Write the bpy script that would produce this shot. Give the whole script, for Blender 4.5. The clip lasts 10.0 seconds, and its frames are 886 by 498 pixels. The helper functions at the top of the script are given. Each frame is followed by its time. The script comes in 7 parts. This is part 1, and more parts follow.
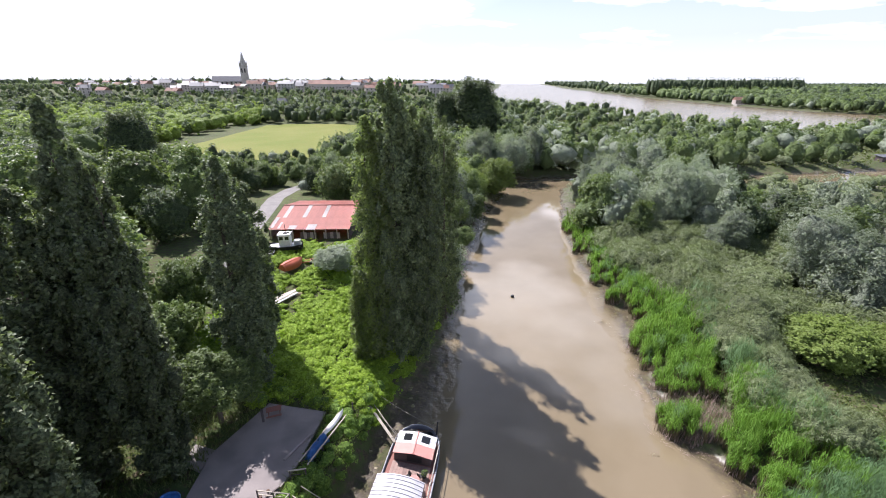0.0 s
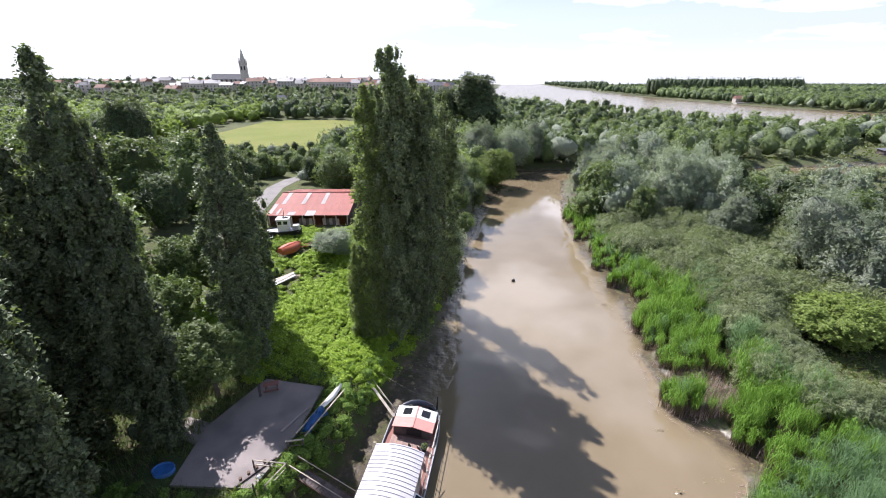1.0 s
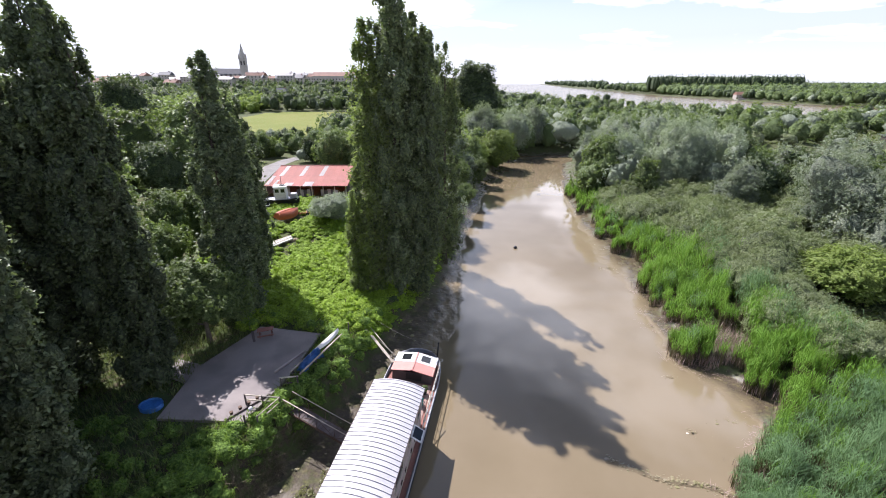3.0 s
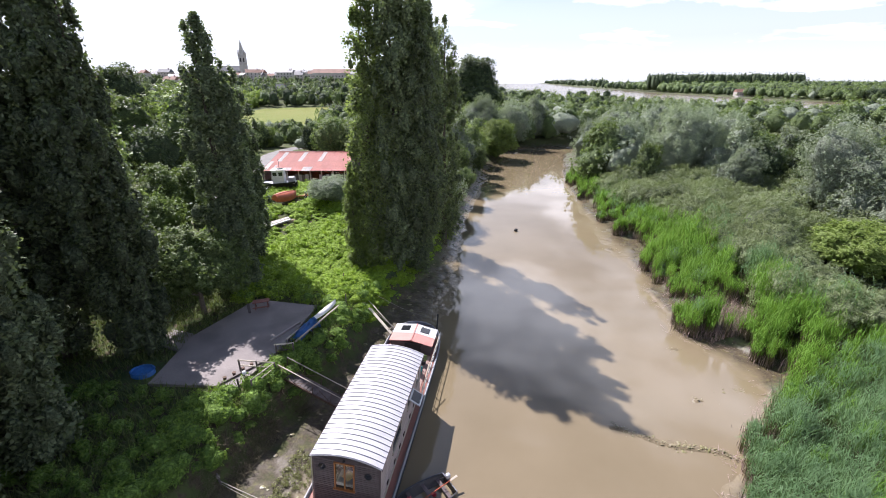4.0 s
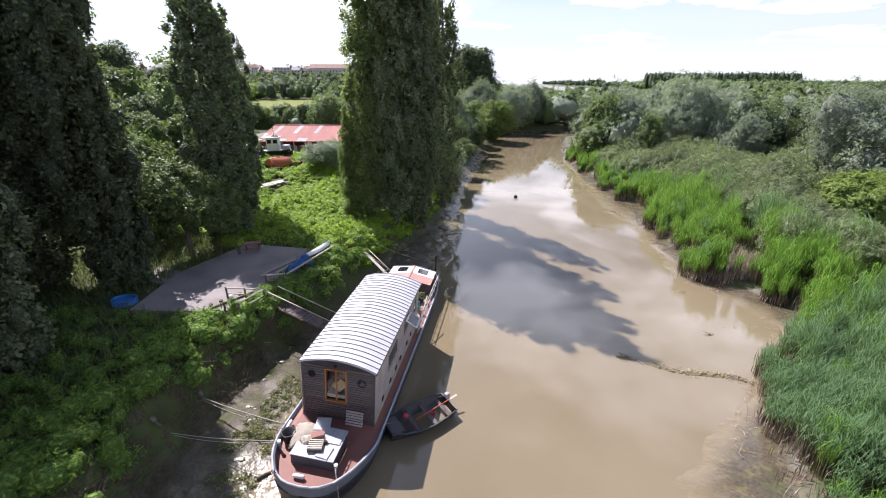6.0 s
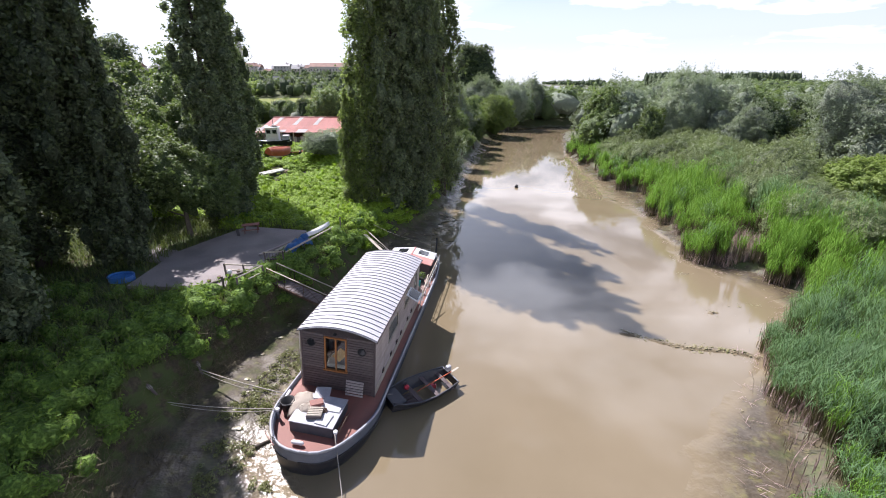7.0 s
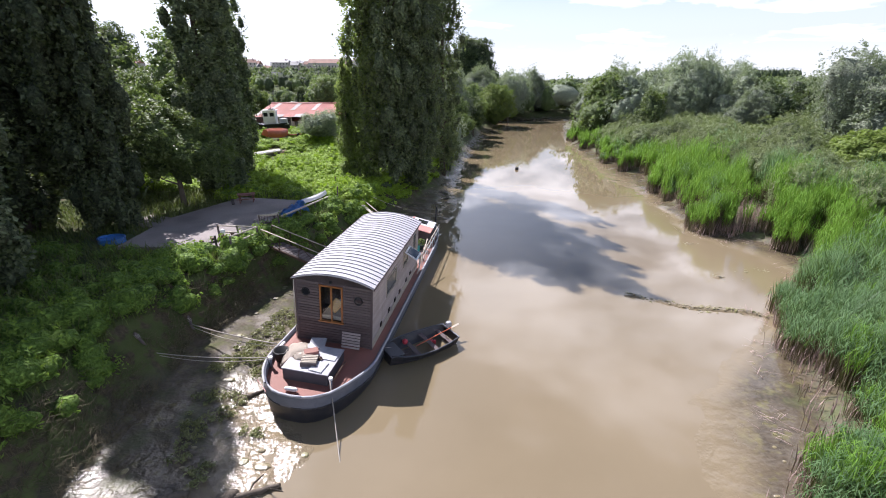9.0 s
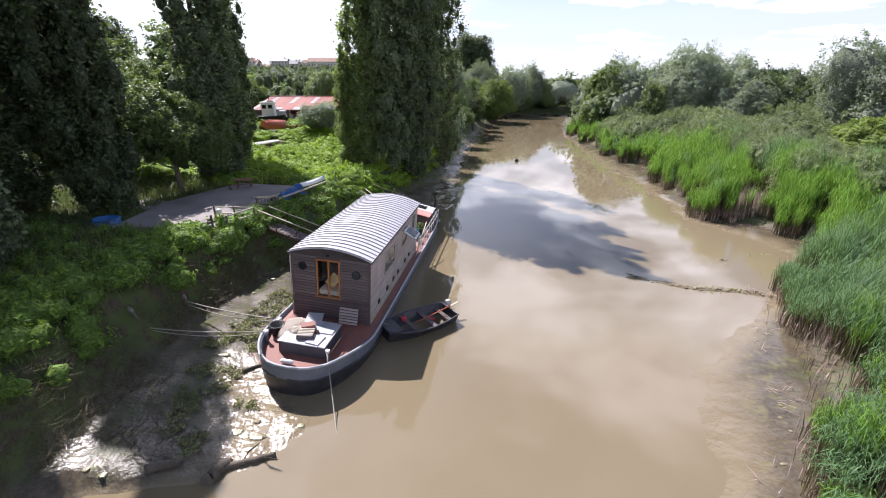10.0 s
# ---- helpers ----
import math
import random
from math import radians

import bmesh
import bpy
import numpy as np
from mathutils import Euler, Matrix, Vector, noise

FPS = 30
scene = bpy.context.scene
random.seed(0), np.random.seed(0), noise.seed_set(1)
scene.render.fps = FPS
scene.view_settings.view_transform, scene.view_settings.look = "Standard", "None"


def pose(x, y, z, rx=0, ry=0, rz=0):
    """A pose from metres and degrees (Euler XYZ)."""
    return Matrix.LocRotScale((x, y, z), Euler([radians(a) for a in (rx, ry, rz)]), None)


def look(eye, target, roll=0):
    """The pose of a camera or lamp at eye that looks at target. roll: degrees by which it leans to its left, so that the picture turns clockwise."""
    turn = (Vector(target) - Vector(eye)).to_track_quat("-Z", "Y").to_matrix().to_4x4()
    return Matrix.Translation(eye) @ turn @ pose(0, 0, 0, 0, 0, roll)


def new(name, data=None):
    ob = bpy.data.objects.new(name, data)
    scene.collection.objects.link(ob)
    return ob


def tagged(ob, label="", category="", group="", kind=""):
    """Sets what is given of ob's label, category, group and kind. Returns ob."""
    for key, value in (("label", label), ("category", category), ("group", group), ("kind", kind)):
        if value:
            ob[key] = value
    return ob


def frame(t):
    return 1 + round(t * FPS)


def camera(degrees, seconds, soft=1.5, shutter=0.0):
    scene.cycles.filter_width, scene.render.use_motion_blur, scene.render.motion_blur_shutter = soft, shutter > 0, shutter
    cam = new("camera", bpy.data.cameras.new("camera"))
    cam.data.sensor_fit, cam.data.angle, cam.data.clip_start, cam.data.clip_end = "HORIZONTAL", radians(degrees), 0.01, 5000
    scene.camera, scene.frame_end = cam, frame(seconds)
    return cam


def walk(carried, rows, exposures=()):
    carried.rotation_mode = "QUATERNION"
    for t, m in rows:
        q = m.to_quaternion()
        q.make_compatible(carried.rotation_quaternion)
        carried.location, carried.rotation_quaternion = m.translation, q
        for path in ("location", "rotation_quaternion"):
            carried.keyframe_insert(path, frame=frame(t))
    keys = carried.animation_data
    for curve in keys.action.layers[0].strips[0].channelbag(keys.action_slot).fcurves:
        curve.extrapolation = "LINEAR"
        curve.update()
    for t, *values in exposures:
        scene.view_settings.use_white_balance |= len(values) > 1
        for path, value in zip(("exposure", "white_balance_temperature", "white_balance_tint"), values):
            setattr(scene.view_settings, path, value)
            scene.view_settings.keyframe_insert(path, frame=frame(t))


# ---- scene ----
# ---- camera: a drone that sinks almost straight down over the creek ----
cam = camera(92.3, 10.0, 1.0)
METRES, EYE, TILT, LEAN, TURN = 24.0, 36.0, -21.6, 0.0, 0.0
ROWS = [
    (0.0, 0.0, 0.0, 0.0, 0.0, 0.0, -0.0),
    (0.5, -0.002, 0.0157, -0.0624, -0.02, 0.06, -0.01),
    (1.0, -0.0022, 0.0325, -0.1236, -0.02, 0.07, -0.01),
    (1.5, -0.0024, 0.0489, -0.1861, -0.02, 0.12, 0.0),
    (2.0, -0.0037, 0.064, -0.2495, -0.02, 0.16, -0.02),
    (2.5, -0.0058, 0.0807, -0.31, -0.03, 0.14, -0.04),
    (4.0, -0.0027, 0.1365, -0.4901, 0.0, 0.08, 0.04),
    (4.5, -0.0021, 0.1545, -0.554, -0.1, 0.17, 0.05),
    (5.0, -0.0028, 0.1721, -0.6159, -0.22, 0.22, 0.06),
    (5.5, -0.0034, 0.1901, -0.6767, -0.26, 0.2, 0.06),
    (7.0, -0.0087, 0.2197, -0.7991, -0.3, 0.26, 0.06),
    (7.5, -0.0089, 0.2262, -0.8262, -0.29, 0.24, 0.07),
    (8.0, -0.0102, 0.2365, -0.8537, -0.31, 0.14, 0.09),
    (8.5, -0.0109, 0.2464, -0.8815, -0.33, 0.11, 0.1),
    (9.0, -0.0091, 0.2548, -0.909, -0.36, 0.14, 0.15),
    (9.5, -0.0082, 0.2626, -0.9364, -0.41, 0.16, 0.13),
    (10.0, -0.0086, 0.2694, -0.9621, -0.44, 0.14, 0.16),
]
walk(cam, [(t, pose(0, 0, EYE, TILT, LEAN, TURN) @ pose(METRES * x, METRES * y, METRES * z, 90 + pitch, roll, yaw)) for t, x, y, z, yaw, pitch, roll in ROWS])

# ---- world and sun ----
SUN_EL, SUN_AZ = 49.5, -39.0   # degrees; azimuth from +y towards +x
SKY, SUN_POWER = 0.058, 5.0

world = bpy.data.worlds.new("world")
scene.world = world
world.use_nodes = True
wt = world.node_tree
wt.nodes.clear()


def node(tree, kind, **inputs):
    n = tree.nodes.new(kind)
    for key, value in inputs.items():
        n.inputs[key.replace("_", " ")].default_value = value
    return n


def build_sky():
    lk = wt.links.new
    out = wt.nodes.new("ShaderNodeOutputWorld")
    back = wt.nodes.new("ShaderNodeBackground")
    back.inputs["Strength"].default_value = SKY
    sky = wt.nodes.new("ShaderNodeTexSky")
    sky.sky_type = "NISHITA"
    sky.sun_disc = False
    sky.sun_elevation = radians(SUN_EL)
    sky.sun_rotation = radians(SUN_AZ)
    sky.air_density, sky.dust_density, sky.ozone_density = 1.0, 0.4, 3.0
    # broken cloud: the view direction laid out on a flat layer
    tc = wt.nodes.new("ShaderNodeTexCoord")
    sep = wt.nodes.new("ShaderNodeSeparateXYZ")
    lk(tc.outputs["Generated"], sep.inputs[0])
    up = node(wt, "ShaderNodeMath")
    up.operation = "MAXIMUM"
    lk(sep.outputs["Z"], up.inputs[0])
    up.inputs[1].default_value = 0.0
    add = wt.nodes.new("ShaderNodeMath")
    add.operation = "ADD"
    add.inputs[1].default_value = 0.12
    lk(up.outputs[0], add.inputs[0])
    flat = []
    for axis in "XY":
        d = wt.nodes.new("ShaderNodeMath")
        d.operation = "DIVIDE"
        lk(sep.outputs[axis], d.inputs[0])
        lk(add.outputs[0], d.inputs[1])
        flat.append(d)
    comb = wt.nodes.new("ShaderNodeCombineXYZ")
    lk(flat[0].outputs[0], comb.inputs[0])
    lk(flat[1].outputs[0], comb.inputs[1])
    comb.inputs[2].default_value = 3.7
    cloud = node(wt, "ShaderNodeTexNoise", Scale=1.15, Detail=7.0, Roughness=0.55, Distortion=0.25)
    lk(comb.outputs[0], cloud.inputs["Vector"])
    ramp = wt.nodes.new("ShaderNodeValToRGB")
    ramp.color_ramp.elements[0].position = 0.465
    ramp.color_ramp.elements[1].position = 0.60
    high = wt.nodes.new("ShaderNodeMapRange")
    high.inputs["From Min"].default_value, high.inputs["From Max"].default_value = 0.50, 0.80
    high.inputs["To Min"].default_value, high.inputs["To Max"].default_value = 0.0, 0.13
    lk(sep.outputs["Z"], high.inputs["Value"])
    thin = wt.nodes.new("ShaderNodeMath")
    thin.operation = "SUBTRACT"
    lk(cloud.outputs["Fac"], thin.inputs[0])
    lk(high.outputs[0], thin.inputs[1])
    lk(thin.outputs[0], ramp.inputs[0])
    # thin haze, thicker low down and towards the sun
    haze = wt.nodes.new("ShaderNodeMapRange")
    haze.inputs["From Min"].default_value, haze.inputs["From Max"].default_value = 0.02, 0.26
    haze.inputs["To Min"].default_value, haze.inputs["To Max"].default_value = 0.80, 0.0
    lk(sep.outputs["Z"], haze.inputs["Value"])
    dot = wt.nodes.new("ShaderNodeVectorMath")
    dot.operation = "DOT_PRODUCT"
    az = radians(SUN_AZ)
    dot.inputs[1].default_value = (math.sin(az), math.cos(az), 0)
    lk(tc.outputs["Generated"], dot.inputs[0])
    glare = wt.nodes.new("ShaderNodeMapRange")
    glare.inputs["From Min"].default_value, glare.inputs["From Max"].default_value = 0.45, 0.95
    glare.inputs["To Max"].default_value = 0.8
    lk(dot.outputs["Value"], glare.inputs["Value"])
    m1 = wt.nodes.new("ShaderNodeMath")
    m1.operation = "MAXIMUM"
    lk(ramp.outputs[0], m1.inputs[0])
    lk(haze.outputs[0], m1.inputs[1])
    m2 = wt.nodes.new("ShaderNodeMath")
    m2.operation = "MAXIMUM"
    lk(m1.outputs[0], m2.inputs[0])
    lk(glare.outputs[0], m2.inputs[1])
    mix = wt.nodes.new("ShaderNodeMix")
    mix.data_type = "RGBA"
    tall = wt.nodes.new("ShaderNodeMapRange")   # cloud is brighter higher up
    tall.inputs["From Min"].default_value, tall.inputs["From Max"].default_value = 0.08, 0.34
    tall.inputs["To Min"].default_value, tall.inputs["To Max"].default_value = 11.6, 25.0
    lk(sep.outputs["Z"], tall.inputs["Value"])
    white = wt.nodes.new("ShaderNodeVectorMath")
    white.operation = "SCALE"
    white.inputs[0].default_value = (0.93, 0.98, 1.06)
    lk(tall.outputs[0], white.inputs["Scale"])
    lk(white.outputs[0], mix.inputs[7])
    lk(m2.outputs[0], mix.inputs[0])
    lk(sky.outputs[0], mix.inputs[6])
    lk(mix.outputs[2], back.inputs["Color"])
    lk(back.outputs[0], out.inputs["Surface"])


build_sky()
sun_data = bpy.data.lights.new("sun", "SUN")
sun_data.energy, sun_data.angle, sun_data.color = SUN_POWER, radians(0.55), (1.0, 0.965, 0.915)
sun = new("sun", sun_data)
az, el = radians(SUN_AZ), radians(SUN_EL)
SUN_DIR = Vector((math.sin(az) * math.cos(el), math.cos(az) * math.cos(el), math.sin(el)))
sun.matrix_world = look(SUN_DIR * 200, (0, 0, 0))
scene.view_settings.exposure = 0.90
scene.view_settings.use_white_balance = True
scene.view_settings.white_balance_temperature, scene.view_settings.white_balance_tint = 6200, 19

# ---- materials ----
def tree_of(name):
    m = bpy.data.materials.new(name)
    m.use_nodes = True
    nt = m.node_tree
    return m, nt, nt.nodes["Principled BSDF"], nt.links.new


def mixed(nt, fac, a, b):
    """A colour mix node; fac, a, b are sockets or values. Returns its output."""
    m = nt.nodes.new("ShaderNodeMix")
    m.data_type = "RGBA"
    for slot, value in ((0, fac), (6, a), (7, b)):
        if hasattr(value, "is_linked"):
            nt.links.new(value, m.inputs[slot])
        elif slot:
            m.inputs[slot].default_value = (*value, 1)
        else:
            m.inputs[slot].default_value = value
    return m.outputs[2]


def noise_of(nt, scale, detail=4.0, vec=None, low=0.35, high=0.65):
    n = node(nt, "ShaderNodeTexNoise", Scale=scale, Detail=detail)
    if vec is None:
        tc = nt.nodes.new("ShaderNodeNewGeometry")
        vec = tc.outputs["Position"]
    nt.links.new(vec, n.inputs["Vector"])
    r = nt.nodes.new("ShaderNodeMapRange")
    r.inputs["From Min"].default_value, r.inputs["From Max"].default_value = low, high
    nt.links.new(n.outputs["Fac"], r.inputs["Value"])
    return r.outputs[0]


def bumped(nt, bsdf, height, strength=0.3, distance=0.02):
    b = node(nt, "ShaderNodeBump", Strength=strength, Distance=distance)
    nt.links.new(height, b.inputs["Height"])
    nt.links.new(b.outputs[0], bsdf.inputs["Normal"])


def solid(name, colour, rough=0.6, metal=0.0, dark=0.7, stain=None, scale=2.5, grain=40.0, bump=0.15, spec=0.5, piece=0.0):
    """A painted or natural surface: large stains, fine grain, slight relief."""
    m, nt, p, lk = tree_of(name)
    obj = nt.nodes.new("ShaderNodeTexCoord").outputs["Object"]
    stain = stain or tuple(c * dark for c in colour)
    big = noise_of(nt, scale, 5, obj, 0.42, 0.72)
    fine = noise_of(nt, grain, 3, obj, 0.3, 0.7)
    c = mixed(nt, big, colour, stain)
    low = mixed(nt, 0.5, c, tuple(s * 0.6 for s in stain))
    c = mixed(nt, fine, c, low)
    if piece:
        info = nt.nodes.new("ShaderNodeObjectInfo")
        hsv = nt.nodes.new("ShaderNodeHueSaturation")
        r = nt.nodes.new("ShaderNodeMapRange")
        r.inputs["To Min"].default_value, r.inputs["To Max"].default_value = 1 - piece, 1 + piece
        lk(info.outputs["Random"], r.inputs["Value"])
        lk(r.outputs[0], hsv.inputs["Value"])
        lk(c, hsv.inputs["Color"])
        c = hsv.outputs[0]
    lk(c, p.inputs["Base Color"])
    p.inputs["Roughness"].default_value = rough
    p.inputs["Metallic"].default_value = metal
    p.inputs["Specular IOR Level"].default_value = spec
    bumped(nt, p, fine, bump, 0.01)
    return m


def leafy(name, a, b, through_=0.35, rough=0.5, tone=0.25):
    """Leaves: colour differs from leaf to leaf and from plant to plant; some light comes through."""
    m, nt, p, lk = tree_of(name)
    geo = nt.nodes.new("ShaderNodeNewGeometry")
    info = nt.nodes.new("ShaderNodeObjectInfo")
    c = mixed(nt, geo.outputs["Random Per Island"], a, b)
    patch = noise_of(nt, 0.22, 3, geo.outputs["Position"], 0.35, 0.65)
    c = mixed(nt, patch, c, mixed(nt, 0.45, c, tuple(x * 1.25 for x in b)))
    hsv = nt.nodes.new("ShaderNodeHueSaturation")
    r = nt.nodes.new("ShaderNodeMapRange")
    r.inputs["To Min"].default_value, r.inputs["To Max"].default_value = 1 - tone, 1 + tone
    lk(info.outputs["Random"], r.inputs["Value"])
    lk(r.outputs[0], hsv.inputs["Value"])
    lk(c, hsv.inputs["Color"])
    lk(hsv.outputs[0], p.inputs["Base Color"])
    p.inputs["Roughness"].default_value = rough
    p.inputs["Specular IOR Level"].default_value = 0.35
    tr = nt.nodes.new("ShaderNodeBsdfTranslucent")
    warm = mixed(nt, 0.5, hsv.outputs[0], (0.22, 0.32, 0.03))
    lk(warm, tr.inputs["Color"])
    mx = nt.nodes.new("ShaderNodeMixShader")
    mx.inputs[0].default_value = through_
    lk(p.outputs[0], mx.inputs[1])
    lk(tr.outputs[0], mx.inputs[2])
    lk(mx.outputs[0], nt.nodes["Material Output"].inputs["Surface"])
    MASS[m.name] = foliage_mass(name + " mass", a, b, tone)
    return m


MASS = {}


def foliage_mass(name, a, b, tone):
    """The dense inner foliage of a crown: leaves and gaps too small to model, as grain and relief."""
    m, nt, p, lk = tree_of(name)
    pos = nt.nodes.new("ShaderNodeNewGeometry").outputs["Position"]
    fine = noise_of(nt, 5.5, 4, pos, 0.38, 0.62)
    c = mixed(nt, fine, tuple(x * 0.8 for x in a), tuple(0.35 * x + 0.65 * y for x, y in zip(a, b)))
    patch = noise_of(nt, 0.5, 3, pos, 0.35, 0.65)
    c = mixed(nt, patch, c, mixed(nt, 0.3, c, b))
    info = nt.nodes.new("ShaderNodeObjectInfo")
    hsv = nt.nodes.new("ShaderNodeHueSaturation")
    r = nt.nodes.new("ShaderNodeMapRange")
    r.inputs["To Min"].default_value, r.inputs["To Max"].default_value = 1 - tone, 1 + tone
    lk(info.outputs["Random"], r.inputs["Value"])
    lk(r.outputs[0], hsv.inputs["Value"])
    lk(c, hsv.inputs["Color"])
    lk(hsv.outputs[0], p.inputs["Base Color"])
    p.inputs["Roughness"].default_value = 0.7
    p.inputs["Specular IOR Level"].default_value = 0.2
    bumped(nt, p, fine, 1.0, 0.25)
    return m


def ground_material():
    """Turf and soil above, wet brown mud near the waterline."""
    m, nt, p, lk = tree_of("ground")
    geo = nt.nodes.new("ShaderNodeNewGeometry")
    pos = geo.outputs["Position"]
    sep = nt.nodes.new("ShaderNodeSeparateXYZ")
    lk(pos, sep.inputs[0])
    big = noise_of(nt, 0.05, 4, pos)
    mid = noise_of(nt, 0.6, 5, pos)
    fine = noise_of(nt, 7.0, 4, pos)
    turf = mixed(nt, mid, (0.035, 0.058, 0.017), (0.066, 0.092, 0.028))
    turf = mixed(nt, big, turf, mixed(nt, 0.35, turf, (0.13, 0.14, 0.04)))
    soil = mixed(nt, fine, (0.05, 0.04, 0.026), (0.10, 0.078, 0.047))
    land = mixed(nt, noise_of(nt, 1.7, 4, pos, 0.5, 0.62), turf, soil)
    mud = mixed(nt, mid, (0.080, 0.062, 0.041), (0.046, 0.037, 0.025))
    mud = mixed(nt, noise_of(nt, 2.3, 5, pos, 0.52, 0.7), mud, (0.125, 0.112, 0.045))
    mud = mixed(nt, fine, mud, mixed(nt, 0.4, mud, (0.14, 0.115, 0.08)))
    edge = nt.nodes.new("ShaderNodeMapRange")
    edge.inputs["From Min"].default_value, edge.inputs["From Max"].default_value = 0.75, 1.5
    wob = nt.nodes.new("ShaderNodeMath")
    wob.operation = "MULTIPLY_ADD"
    lk(mid, wob.inputs[0])
    wob.inputs[1].default_value = 0.7
    lk(sep.outputs["Z"], wob.inputs[2])
    lk(wob.outputs[0], edge.inputs["Value"])
    film = nt.nodes.new("ShaderNodeMapRange")
    film.inputs["From Min"].default_value, film.inputs["From Max"].default_value = 0.02, 0.22
    lk(sep.outputs["Z"], film.inputs["Value"])
    mud = mixed(nt, film.outputs[0], (0.19, 0.152, 0.096), mud)
    lk(mixed(nt, edge.outputs[0], mud, land), p.inputs["Base Color"])
    wet = nt.nodes.new("ShaderNodeMapRange")
    wet.inputs["From Min"].default_value, wet.inputs["From Max"].default_value = 0.55, 1.5
    wet.inputs["To Min"].default_value, wet.inputs["To Max"].default_value = 0.15, 0.85
    p.inputs["Specular IOR Level"].default_value = 0.36
    lk(wob.outputs[0], wet.inputs["Value"])
    # the west bank dries out away from the spit
    dry = nt.nodes.new("ShaderNodeMapRange")
    dry.inputs["From Min"].default_value, dry.inputs["From Max"].default_value = 12.5, 16.0
    dry.inputs["To Max"].default_value = 0.4
    lk(sep.outputs["Y"], dry.inputs["Value"])
    west = nt.nodes.new("ShaderNodeMapRange")
    west.inputs["From Min"].default_value, west.inputs["From Max"].default_value = 0.0, -4.0
    lk(sep.outputs["X"], west.inputs["Value"])
    part_dry = nt.nodes.new("ShaderNodeMath")
    part_dry.operation = "MULTIPLY"
    lk(dry.outputs[0], part_dry.inputs[0])
    lk(west.outputs[0], part_dry.inputs[1])
    rough = nt.nodes.new("ShaderNodeMath")
    rough.operation = "ADD"
    lk(wet.outputs[0], rough.inputs[0])
    lk(part_dry.outputs[0], rough.inputs[1])
    lk(rough.outputs[0], p.inputs["Roughness"])
    h = mixed(nt, 0.10, noise_of(nt, 0.9, 4, pos), fine)
    bumped(nt, p, h, 0.7, 0.16)
    flat = nt.nodes.new("ShaderNodeMapRange")    # the silt of the east shore settles smooth
    flat.inputs["From Min"].default_value, flat.inputs["From Max"].default_value = 2.0, 12.0
    flat.inputs["To Min"].default_value, flat.inputs["To Max"].default_value = 0.55, 0.2
    lk(sep.outputs["X"], flat.inputs["Value"])
    lk(flat.outputs[0], p.inputs["Normal"].links[0].from_node.inputs["Strength"])
    return m


def water_material():
    m, nt, p, lk = tree_of("water")
    pos = nt.nodes.new("ShaderNodeNewGeometry").outputs["Position"]
    c = mixed(nt, noise_of(nt, 0.12, 4, pos), (0.205, 0.163, 0.103), (0.178, 0.141, 0.086))
    lk(c, p.inputs["Base Color"])
    sep = nt.nodes.new("ShaderNodeSeparateXYZ")
    lk(pos, sep.inputs[0])
    wind = nt.nodes.new("ShaderNodeMapRange")    # the open river is ruffled, the creek is still
    wind.inputs["From Min"].default_value, wind.inputs["From Max"].default_value = 200, 420
    wind.inputs["To Min"].default_value, wind.inputs["To Max"].default_value = 0.03, 0.22
    lk(sep.outputs["Y"], wind.inputs["Value"])
    lk(wind.outputs[0], p.inputs["Roughness"])
    p.inputs["IOR"].default_value = 1.55
    bumped(nt, p, noise_of(nt, 1.1, 2, pos, 0, 1), 0.05, 0.02)
    return m


GROUND = ground_material()
WATER = water_material()
# Shade in the colour: POPLAR_LEAF darkened for shaded trees, POPLAR_MID lightened for the bank.
POPLAR_LEAF = leafy("poplar leaves", (0.072, 0.098, 0.054), (0.16, 0.192, 0.104), 0.33)
# Paler leaves put the sunlit left flank of the bank group into colour.
POPLAR_LIGHT = leafy("young sunlit poplar leaves", (0.12, 0.165, 0.06), (0.25, 0.30, 0.12), 0.62)
POPLAR_MID = leafy("lit grey green poplar leaves", (0.092, 0.124, 0.062), (0.2, 0.236, 0.122), 0.40)
BROAD_LEAF = leafy("broad leaves", (0.074, 0.115, 0.042), (0.155, 0.205, 0.075), 0.40)
DARK_LEAF = leafy("dark leaves", (0.046, 0.072, 0.036), (0.092, 0.124, 0.058), 0.30)
LIME_LEAF = leafy("light green leaves", (0.125, 0.185, 0.042), (0.21, 0.27, 0.07), 0.42)
YOUNG_LEAF = leafy("young wood leaves", (0.16, 0.245, 0.04), (0.27, 0.36, 0.07), 0.5)
WILLOW_LEAF = leafy("willow leaves", (0.195, 0.235, 0.168), (0.315, 0.355, 0.26), 0.36, 0.6)
SHRUB_LEAF = leafy("osier leaves", (0.145, 0.178, 0.088), (0.225, 0.262, 0.138), 0.34)
WEED_LEAF = leafy("weed leaves", (0.095, 0.185, 0.028), (0.215, 0.34, 0.06), 0.48, 0.55, 0.0)
MEADOW_LEAF = leafy("meadow leaves", (0.15, 0.26, 0.016), (0.31, 0.46, 0.04), 0.40, 0.55, 0.0)
GRASS_LEAF = leafy("grass blades", (0.056, 0.092, 0.02), (0.135, 0.152, 0.052), 0.25, 0.6, 0.0)
REED_LEAF = leafy("reed blades", (0.085, 0.205, 0.022), (0.175, 0.325, 0.05), 0.42, 0.5, 0.0)
REED_GREY = leafy("blue green reed blades", (0.062, 0.135, 0.055), (0.135, 0.22, 0.10), 0.3, 0.45, 0.0)
ALGAE = leafy("yellow green weed", (0.115, 0.125, 0.04), (0.22, 0.225, 0.09), 0.2, 0.4, 0.0)
REED_STEM = leafy("reed stems", (0.05, 0.045, 0.022), (0.15, 0.12, 0.075), 0.1, 0.8, 0.0)
